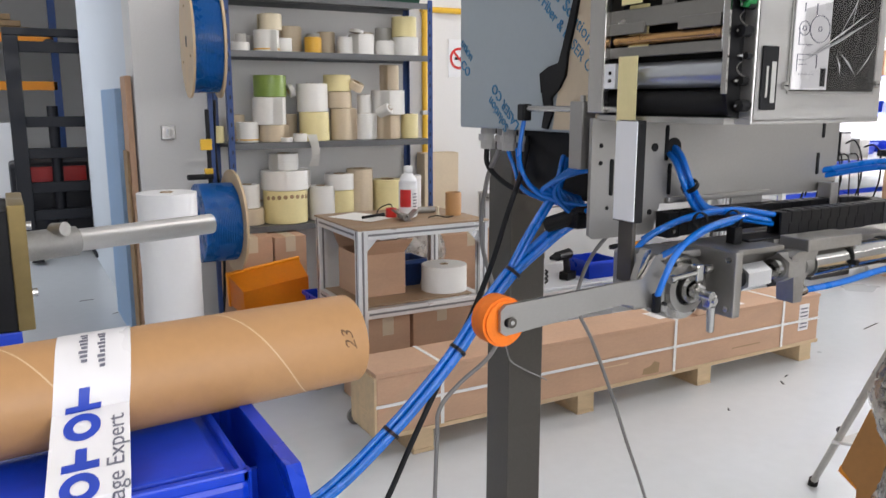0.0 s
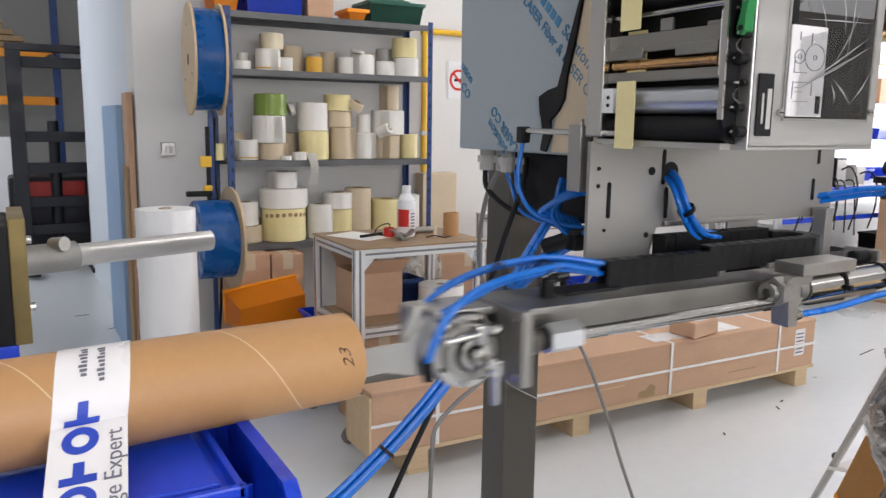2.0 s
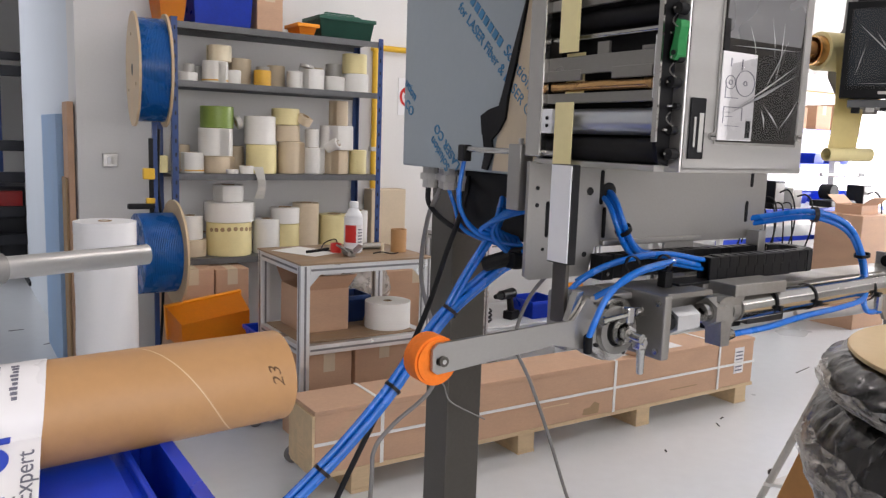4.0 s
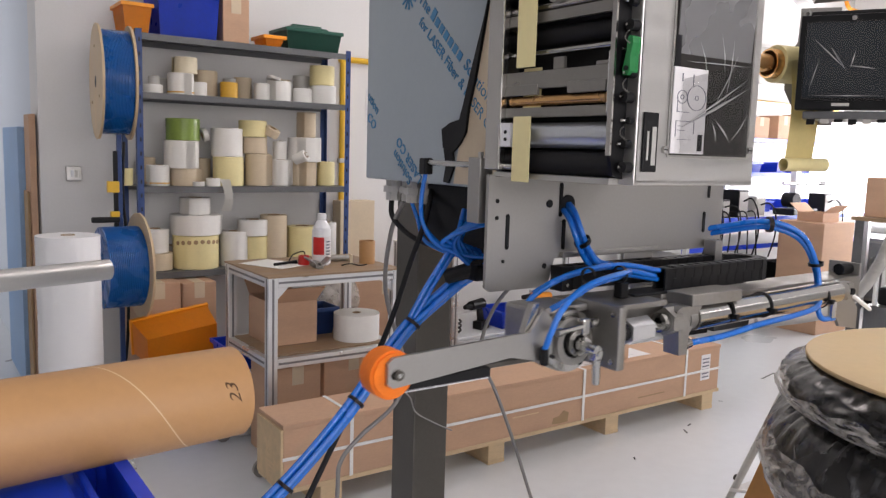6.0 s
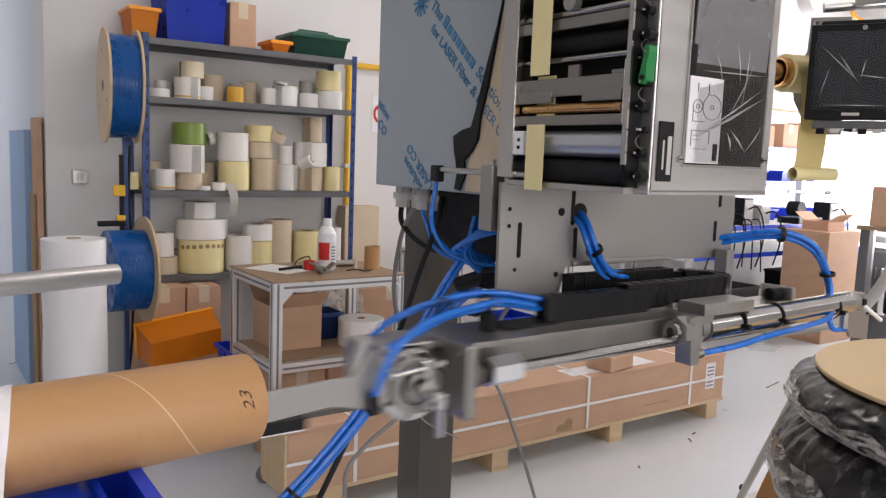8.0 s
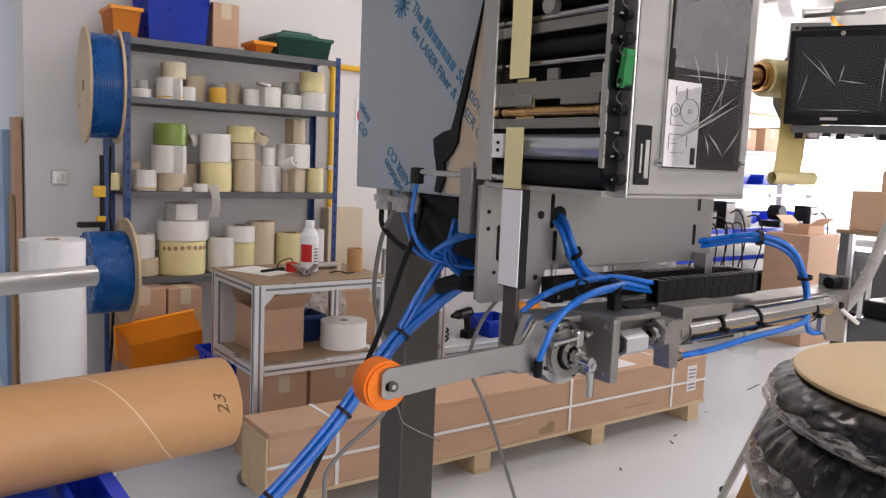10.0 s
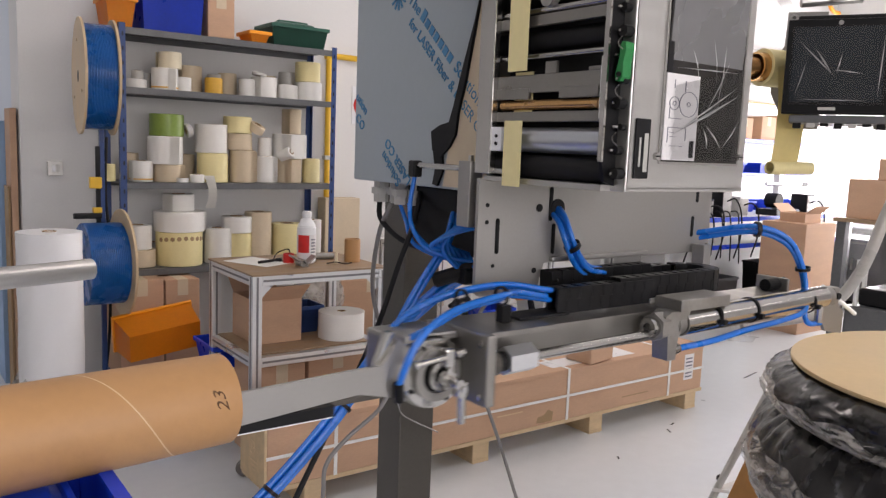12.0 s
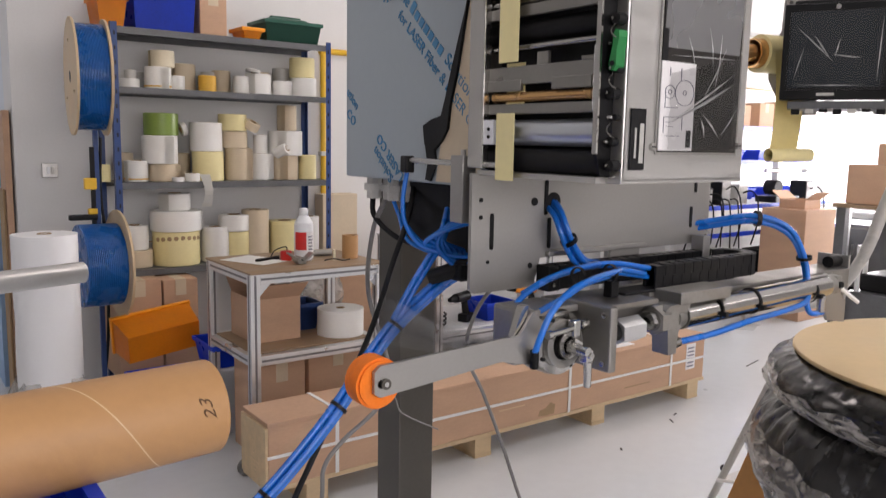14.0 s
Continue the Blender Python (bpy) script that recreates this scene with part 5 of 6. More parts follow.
part("push_fitting", C((0.685, 0.69, 1.258), (0.689, 0.694, 1.236), 0.0058, seg=14), "black", car)

# ---- swinging label pad: origin at its pivot on the head ----
pad = thing("label_pad", "swinging black label pad with a white face", "label pad", at=(0.705, 0.735, 1.26))
part("carrier", B(-0.030, -0.024, -0.008, 0.018, 0.0, 0.20, 0.001), "dkmetal", pad)
part("pad_body", B(-0.037, -0.0245, -0.019, 0.021, 0.084, 0.209, 0.0015), "rubber", pad, "black foam pad body")
part("pad_face", B(-0.0385, -0.037, -0.0175, 0.0195, 0.086, 0.208), "deskwhite", pad, "white pad face")
part("hub", C((-0.02, -0.006, 0), (-0.02, 0.02, 0), 0.012, seg=18), "cast", pad)

# ---- energy chain: fixed run and moving bend ----
ch = thing("energy_chain_run", "black plastic energy chain run below the plate", "energy chain")
for k in range(9):
    link(0.842 + k * 0.0222, 0.822, CZ + 0.002, ch, 2 if k == 0 else 1)
part("end_bracket", B(0.822, 0.845, 0.812, 0.838, CZ, CZ + 0.037, 0.001), "black", ch)
for z in (CZ + 0.01, CZ + 0.025):
    part("bolt", C((0.83, 0.808, z), (0.83, 0.812, z), 0.003, seg=8), "polished", ch)
bend = thing("energy_chain_bend", "curved end of the black energy chain", "energy chain")
for k in range(8):
    link(1.02 + k * 0.0222, 0.823, CZ + 0.001, bend, 2 if k == 0 else 1)
for k in range(10):
    link(0.994 + k * 0.0222, 0.7535, CZ + 0.001, bend)
for k in range(8):
    a = radians(-90 + 180 * (k + 0.5) / 8)
    bm = B(-0.008, 0.008, -0.012, -0.008, 0, CH, 0.0012)
    B(-0.008, 0.008, 0.008, 0.012, 0, CH, 0.0012, bm=bm)
    B(-0.006, 0.006, -0.008, 0.008, 0, 0.003, bm=bm)
    B(-0.006, 0.006, -0.008, 0.008, CH - 0.003, CH, bm=bm)
    bmesh.ops.transform(bm, matrix=Matrix.Translation((1.215 + 0.0352 * math.cos(a), 0.788 + 0.0352 * math.sin(a), CZ + 0.001)) @ Matrix.Rotation(a + math.pi / 2, 4, "Z"), verts=bm.verts[:])
    part("chain_link", bm, "black", bend)


# ---- fixed hoses and cables ----
hole = [(0.852, 0.85, 1.426), (0.848, 0.825, 1.41), (0.850, 0.812, 1.385), (0.868, 0.812, 1.355), (0.895, 0.815, 1.333), (0.935, 0.82, 1.325)]
hoses("hose_bundle", "blue hoses coming through the plate into the chain", [[(x + dx, y + dy, z + dz) for x, y, z in hole] for dx, dy, dz in ((0, 0, 0), (-0.008, -0.002, -0.004), (0.006, 0.001, 0.006), (0.0, -0.007, 0.002))], 0.004, "hose",
      ties=[((0.856, 0.810, 1.374), (0.860, 0.810, 1.369), 0.013)])
rl = [(1.17, 0.88, 1.366), (1.215, 0.82, 1.384), (1.25, 0.76, 1.396), (1.292, 0.722, 1.376), (1.325, 0.71, 1.325), (1.325, 0.70, 1.275), (1.290, 0.682, 1.258), (1.228, 0.680, 1.250), (1.128, 0.682, 1.244), (1.05, 0.692, 1.232), (0.985, 0.705, 1.225)]
hoses("hose_loop", "blue air hose looping back along the cylinder", [rl], 0.0048, "hose")
rl2 = [(x + 0.005, y + 0.004, z - 0.010) for x, y, z in rl[:6]] + [(1.325, 0.698, 1.242), (1.335, 0.695, 1.230), (1.37, 0.695, 1.227)]
hoses("hose_loop", "blue air hose looping down to the cylinder port", [rl2], 0.0048, "hose", ties=[((1.252, 0.762, 1.391), (1.258, 0.758, 1.391), 0.0135), ((1.327, 0.712, 1.327), (1.328, 0.712, 1.322), 0.013)])
mb = [(0.80, 0.93, 1.325), (0.779, 0.985, 1.300), (0.731, 1.0, 1.262), (0.679, 1.0, 1.225), (0.629, 1.0, 1.172), (0.582, 1.0, 1.114), (0.527, 1.0, 1.058), (0.46, 1.0, 1.0), (0.36, 1.0, 0.93), (0.22, 1.02, 0.86)]
offs = ((0, 0, 0), (0.006, 0.003, -0.007), (-0.006, 0.002, 0.006), (0.001, -0.006, 0.002), (0.004, 0.008, 0.005))
hoses("hose_bundle", "thick bundle of blue hoses tied with black ties", [[(x + dx, y + dy, z + dz) for x, y, z in mb] for dx, dy, dz in offs], 0.0052, "hose",
      ties=[((0.684, 1.0, 1.229), (0.680, 1.0, 1.225), 0.0145), ((0.585, 1.0, 1.118), (0.581, 1.0, 1.114), 0.0145), ((0.47, 1.0, 1.008), (0.466, 1.0, 1.004), 0.0145)])
up2 = [(0.80, 1.02, 1.40), (0.77, 1.0, 1.355), (0.745, 1.0, 1.32), (0.715, 1.0, 1.28), (0.686, 1.0, 1.235)]
hoses("hose_branch", "blue hoses branching up to the cabinet", [up2, [(x - 0.008, y, z + 0.004) for x, y, z in up2]], 0.0045, "hose")
fl = [(0.714, 1.022, 1.462), (0.706, 1.02, 1.42), (0.704, 1.01, 1.385), (0.725, 1.0, 1.352), (0.762, 0.98, 1.336), (0.80, 0.95, 1.33)]
hoses("air_hose", "thin blue hose from the peel rod", [fl], 0.0036, "hose")
tang = []
for k in range(6):
    a = 0.03 + 0.006 * k
    tang.append([(0.85, 0.92, 1.41 - 0.005 * k), (0.80 - 0.004 * k, 0.955, 1.405 - 0.004 * k), (0.768 - 0.008 * k, 0.975 + 0.003 * k, 1.385 - 0.006 * k), (0.748 + 0.010 * k, 0.985, 1.35 - 0.002 * k), (0.772 + 0.004 * k, 0.97, 1.316)])
hoses("hose_tangle", "looped blue hoses gathered at a black clip", tang, 0.0038, "hose")
gl2 = [[(0.785, 1.18, 1.42), (0.79, 1.16, 1.38), (0.775, 1.10, 1.34), (0.80, 1.0, 1.325), (0.84, 0.94, 1.34)], [(0.79, 1.15, 1.41), (0.785, 1.13, 1.37), (0.77, 1.06, 1.345), (0.765, 1.0, 1.335)]]
hoses("hose_branch", "blue hoses from the cabinet glands", gl2, 0.0038, "hose")
clip = thing("hose_clip", "black taped joint holding the hoses", "clip")
part("wrap", C((0.742, 1.0, 1.297), (0.80, 0.955, 1.322), 0.012, 0.014, seg=14, bev=0.003), "rubber", clip)
part("block", B(0.768, 0.79, 0.95, 0.98, 1.295, 1.322, 0.005), "black", clip)
hoses("power_cable", "thick black cable hanging from the cabinet", [[(0.80, 1.13, 1.43), (0.782, 1.11, 1.405), (0.763, 1.1, 1.365), (0.739, 1.1, 1.306), (0.708, 1.1, 1.221), (0.673, 1.1, 1.146), (0.627, 1.1, 1.065), (0.559, 1.1, 0.942), (0.50, 1.1, 0.83), (0.42, 1.1, 0.70)]], 0.0048, "rubber", "cable")
hoses("power_cable", "black cable curving below the cabinet", [[(0.79, 1.25, 1.41), (0.79, 1.24, 1.37), (0.80, 1.16, 1.335), (0.83, 1.05, 1.33), (0.88, 0.98, 1.34)]], 0.005, "rubber", "cable")
hoses("grey_cable", "grey cable hanging down beside the post", [[(0.795, 1.215, 1.405), (0.79, 1.25, 1.34), (0.80, 1.28, 1.22), (0.86, 1.30, 1.06), (0.84, 1.3, 0.985), (0.76, 1.3, 0.93), (0.716, 1.3, 0.885), (0.71, 1.3, 0.82), (0.70, 1.3, 0.6), (0.68, 1.3, 0.3), (0.6, 1.3, 0.008)]], 0.0045, "cable", "cable")
hoses("grey_cable", "thin grey cable looping round the post", [[(0.88, 1.34, 1.02), (0.91, 1.38, 0.98), (0.941, 1.40, 0.951), (0.975, 1.43, 0.905), (1.028, 1.45, 0.869), (1.122, 1.488, 0.815)]], 0.0017, "cable", "cable")
hoses("grey_cable", "grey cable hanging down to the floor", [[(1.03, 1.05, 1.34), (1.02, 1.2, 1.20), (1.04, 1.28, 1.09), (1.061, 1.3, 1.042), (1.105, 1.3, 0.965), (1.164, 1.3, 0.836), (1.215, 1.3, 0.712), (1.30, 1.3, 0.5), (1.36, 1.32, 0.25), (1.40, 1.35, 0.006)]], 0.004, "cable", "cable")

# ---- cardboard tube on blue bins ----
TR = 0.0446
ct = thing("cardboard_tube", "thick spiral-wound brown cardboard tube", "cardboard tube")
TUBE = pose(0.2, 0.715, 1.2537, 0, 0.5, 6.84) @ Matrix.Translation((-0.2, 0, 0))
bm = ring((-0.45, 0, 0), (0.292, 0, 0), TR, TR - 0.0052, 96)
bmesh.ops.transform(bm, matrix=TUBE, verts=bm.verts[:])
part("tube", bm, "tube", ct, smooth=True)


def helix(a0, x0, turns, pitch, w, mname, name, lab=""):
    """Thin band wound round the tube."""
    bm = bmesh.new()
    prev = None
    n = int(60 * turns)
    for i in range(n + 1):
        a = a0 + 2 * math.pi * turns * i / n
        x = x0 + pitch * turns * i / n
        row = [bm.verts.new((x + s * w / 2, (TR + h) * math.cos(a), (TR + h) * math.sin(a))) for s, h in ((-1, -0.001), (-1, 0.0002), (1, 0.0002), (1, -0.001))]
        if prev:
            for q in range(4):
                bm.faces.new((prev[q], prev[(q + 1) % 4], row[(q + 1) % 4], row[q]))
        prev = row
    bmesh.ops.transform(bm, matrix=TUBE, verts=bm.verts[:])
    return part(name, bm, mname, ct, lab, smooth=True)


helix(radians(115 - 360 * 0.551 / 0.18), -0.38, 3.8, 0.18, 0.0014, "tubeline", "spiral_seam", "pale spiral seam")

# printed tape: over the tube, down on to the blue box and over its edge
TCY, TCZ = 0.6964, 1.2553
TA = radians(-5)
TS1 = TR * (math.pi / 2 - TA)
TP1 = Vector((TCY - TR * math.cos(TA), TCZ + TR * math.sin(TA)))
TP2 = Vector((0.5735, 1.2125))
TS2 = TS1 + (TP2 - TP1).length


def on_tape(v, s, h):
    """Place at v across the tape and s along it from the tube's crown, h above its face."""
    if s < TS1:
        a = math.pi / 2 - s / TR
        y, z, n = TCY - TR * math.cos(a), TCZ + TR * math.sin(a), Vector((-math.cos(a), math.sin(a)))
    elif s < TS2:
        p = TP1.lerp(TP2, (s - TS1) / (TS2 - TS1))
        d = (TP2 - TP1).normalized()
        y, z, n = p.x, p.y, Vector((d.y, -d.x))
    else:
        y, z, n = TP2.x, TP2.y - (s - TS2), Vector((-1, 0))
    v = v + 0.004 - 0.14 * (s - 0.03)
    y += 0.12 * (v - 0.045) * max(0.0, min(1.0, (TS2 - s) / (TS2 - TS1)))
    return Vector((v, y + n.x * (h + 0.0008), z + n.y * (h + 0.0008)))


bm = bmesh.new()
prev = None
for i in range(61):
    s_ = -0.12 + 0.40 * i / 60
    row = [bm.verts.new(on_tape(v, s_, h)) for v, h in ((0.016, 0), (0.045, 0.0004 * math.sin(i)), (0.0735, 0), (0.0735, -0.0005), (0.016, -0.0005))]
    if prev:
        for q in range(5):
            bm.faces.new((prev[q], prev[(q + 1) % 5], row[(q + 1) % 5], row[q]))
    prev = row
part("printed_tape", bm, "tape", ct, "white printed packing tape laid over the tube", smooth=True)


def wrap_text(body, size, x, s0, m, name, lab=""):
    """Lettering laid on the tape, running up it from s0."""
    ob_ = text(name, body, size, Matrix.Identity(4), m, ct, lab, 0.0001)
    for v in ob_.data.vertices:
        v.co = on_tape(x - v.co.y, s0 - v.co.x, 0.0005 + v.co.z)
    return ob_


def tape_shapes(bm, x, s0, m, lab):
    for v in bm.verts:
        v.co = on_tape(x - v.co.y, s0 - v.co.x, 0.0007 + v.co.z)
    part("tape_mark", bm, m, ct, lab)


wrap_text("age Expert", 0.0185, 0.0690, 0.166, "grey_ink", "tape_print", "thin grey lettering")
# plain blue shapes standing for a maker's mark
bm = bmesh.new()
for k in range(5):
    u = 0.029 * k
    if k % 2:
        ring((u + 0.013, 0.015, -0.0001), (u + 0.013, 0.015, 0.0001), 0.0135, 0.0065, 32, bm=bm)
    else:
        for q in range(6):
            B(u + 0.0012 * q, u + 0.0012 * (q + 1), 0.002, 0.028, -0.0001, 0.0001, bm=bm)
            B(u + 0.0072 + 0.0022 * q, u + 0.0072 + 0.0022 * (q + 1), 0.011, 0.019, -0.0001, 0.0001, bm=bm)
tape_shapes(bm, 0.0535, 0.192, "navy", "bold blue shapes standing for a maker's mark")
for x, n, w in ((0.040, 8, 0.0046), (0.0535, 9, 0.0040)):
    bm = bmesh.new()
    for k in range(n):
        B(k * 0.0042, k * 0.0042 + 0.0026, 0, w + 0.001 * (k % 3), -0.0001, 0.0001, bm=bm)
    tape_shapes(bm, x, 0.036 if n == 8 else 0.042, "grey_ink", "grey bars standing for small print")
# hand-written figures at the tube's end
ob_ = text("pencil_mark", "23", 0.021, Matrix.Identity(4), "pencil", ct, "hand-written pencil figures", 0.00005)
for v in ob_.data.vertices:
    a = radians(2) + (v.co.x + 0.25 * v.co.y) / TR
    x = 0.279 - v.co.y * 0.8 - 0.25 * v.co.x
    v.co = TUBE @ Vector((x, -(TR + 0.0002) * math.cos(a), (TR + 0.0002) * math.sin(a)))

bench2 = thing("bin_stand", "grey steel stand carrying blue bins", "stand")
part("top", B(-0.6, 0.20, 0.44, 0.84, 0.97, 1.0075, 0.003), "dark_steel", bench2)
for x in (-0.58, 0.14):
    for y in (0.46, 0.79):
        part("leg", B(x, x + 0.04, y, y + 0.04, 0, 0.97, 0.002), "dark_steel", bench2)
# wide open bin with sloping front that holds a smaller box
pb = thing("picking_bin", "deep blue open plastic picking bin on a stand", "plastic bin", "blue bins under the tube", at=(0, -0.007, 0.007))
for x in (-0.30, 0.172):
    part("side_wall", poly([(0.50, 1.001), (0.80, 1.001), (0.80, 1.203), (0.56, 1.203), (0.46, 1.12)], "x", x, x + 0.004), "blbin", pb)
    part("rim", poly([(0.80, 1.203), (0.80, 1.209), (0.558, 1.209), (0.455, 1.123), (0.46, 1.119), (0.56, 1.203)], "x", x - 0.004, x + 0.008), "blbin", pb)
part("back_wall", B(-0.296, 0.172, 0.796, 0.80, 1.001, 1.203), "blbin", pb)
part("front_wall", poly([(0.50, 1.001), (0.505, 1.001), (0.465, 1.12), (0.46, 1.12)], "x", -0.296, 0.172), "blbin", pb)
part("bottom", B(-0.296, 0.172, 0.505, 0.796, 1.001, 1.006), "blbin", pb)
part("divider", B(0.1485, 0.1718, 0.655, 0.659, 1.006, 1.165, 0.001), "blbin", pb)
bx1 = thing("plastic_box", "blue plastic box with raised rim standing in a bin", "plastic box", "blue bins under the tube", at=(0, -0.007, 0.007))
part("body", B(-0.285, 0.1465, 0.583, 0.785, 1.0065, 1.192, 0.006), "blbin", bx1)
bm = B(0.140, 0.1465, 0.583, 0.785, 1.190, 1.2005, 0.002)
B(-0.285, 0.1465, 0.583, 0.590, 1.190, 1.2005, 0.002, bm=bm)
B(-0.285, 0.1465, 0.778, 0.785, 1.190, 1.2005, 0.002, bm=bm)
part("rim", bm, "blbin", bx1)
part("raised_panel", B(-0.27, 0.131, 0.598, 0.77, 1.19, 1.1995, 0.003), "blbin", bx1)
part("corner_rib", B(0.1465, 0.150, 0.59, 0.60, 1.02, 1.196, 0.001), "blbin", bx1)
# ---- roll holder arm of the neighbouring machine ----
ra = thing("roll_holder", "galvanised steel roll arm on a gold-edged machine", "machine arm")
E0, E1 = Vector((0.395, 1.785, 1.221)), Vector((0.08, 1.683, 1.221))
part("arm_tube", ring(E1, E0, 0.0225, 0.019, 36), "steel", ra, "galvanised steel tube", smooth=True)
part("socket", C(E1 - (E0 - E1).normalized() * 0.10, E1 + (E0 - E1).normalized() * 0.035, 0.029, seg=30, bev=0.004), "cast", ra, smooth=True)
part("set_screw_boss", C(E1 + Vector((-0.01, -0.005, 0.026)), E1 + Vector((0.01, -0.03, 0.03)), 0.014, seg=18), "cast", ra)
part("machine_side", B(-0.40, -0.005, 1.50, 1.72, 1.10, 1.31, 0.004), "rubber", ra, "black machine housing")
part("gold_edge", B(-0.005, 0.022, 1.50, 1.72, 1.10, 1.32, 0.003), "goldmetal", ra, "olive gold edge strip")
part("blue_base", B(-0.40, 0.0, 1.50, 1.72, 0.0, 1.10, 0.004), "blbin", ra, "blue machine base")
for z in (1.175, 1.30):
    part("bolt", C((0.022, 1.60, z - 0.03), (0.032, 1.60, z - 0.03), 0.008, seg=12), "polished", ra)

# ---- passage: forklift, panels ----
fk = thing("forklift", "dark forklift mast with orange racking behind", "forklift")
fx0, fx1, fy = 0.08, 0.86, 8.5
for x in (fx0, fx1 - 0.13):
    part("mast_rail", B(x, x + 0.13, fy, fy + 0.16, 0.05, 2.10, 0.006), "truck", fk)
for z in (0.35, 0.62, 0.95, 1.25, 1.95):
    part("cross_bar", B(fx0 + 0.13, fx1 - 0.13, fy + 0.02, fy + 0.10, z, z + 0.10, 0.006), "truck", fk)
part("top_bar", B(fx0, fx1, fy, fy + 0.14, 2.10, 2.17, 0.006), "truck", fk)
part("lifting_eye", ring((0.47, fy + 0.05, 2.02), (0.47, fy + 0.09, 2.02), 0.06, 0.035, 20), "truck", fk)
part("lift_cylinder", C((0.45, fy + 0.1, 0.1), (0.45, fy + 0.1, 1.45), 0.05, seg=18), "truck", fk)
part("chassis", B(fx0 - 0.05, fx1 + 0.05, fy + 0.20, fy + 1.4, 0.08, 0.9, 0.04), "truck", fk)
part("red_cover", B(fx0 + 0.12, fx1 - 0.15, fy + 0.165, fy + 0.2, 0.62, 0.86, 0.01), "red", fk, "dark red cover")
for x in (fx0 + 0.06, fx1 - 0.18):
    part("wheel", C((x, fy + 0.3, 0.12), (x + 0.12, fy + 0.3, 0.12), 0.12, seg=22), "rubber", fk)
    part("fork", B(x, x + 0.10, fy - 0.5, fy, 0.03, 0.07, 0.004), "truck", fk)
rk = thing("pallet_rack", "orange pallet racking beams in the far hall", "rack")
for z in (1.62, 2.15):
    part("beam", B(-1.6, 0.62, 10.3, 10.36, z, z + 0.10, 0.004), "orbin", rk)
for x in (-1.6, 0.58):
    part("upright", B(x, x + 0.08, 10.3, 10.38, 0, 3.2, 0.004), "blue_steel", rk)
for k in range(4):
    part("stored_board", B(-1.4, 0.4 - 0.1 * k, 10.32, 11.2, 2.26 + k * 0.07, 2.32 + k * 0.07, 0.004), "core", rk, "brown boards stored on the beam")
part("stored_crate", B(-0.9, -0.1, 10.36, 11.2, 1.73, 2.1, 0.01), "deskwhite", rk)
wp = thing("whiteboard", "white sheet panel standing in the passage", "panel")
part("panel", B(-0.55, 0.14, 9.2, 9.24, 0, 1.28, 0.004), "deskwhite", wp)
bp_ = thing("insulation_panel", "pale blue panel leaning on the passage wall", "panel")
part("panel", B(0.62, 0.66, 5.22, 5.95, 0, 1.57, 0.004, m=Matrix.Rotation(radians(0), 4, "Y")), "bluepanel", bp_)
bq = thing("cardboard_sheet", "brown cardboard sheets leaning on the passage wall", "cardboard sheet")
part("sheet", B(0.655, 0.69, 5.0, 5.2, 0, 1.64, 0.003), "card", bq)
part("sheet", B(0.64, 0.652, 5.02, 5.18, 0, 1.2, 0.003), "core", bq)

# ---- right side: wrapped rolls on a stand, monitor, liner roll ----
DX, DY = 1.854, 0.527


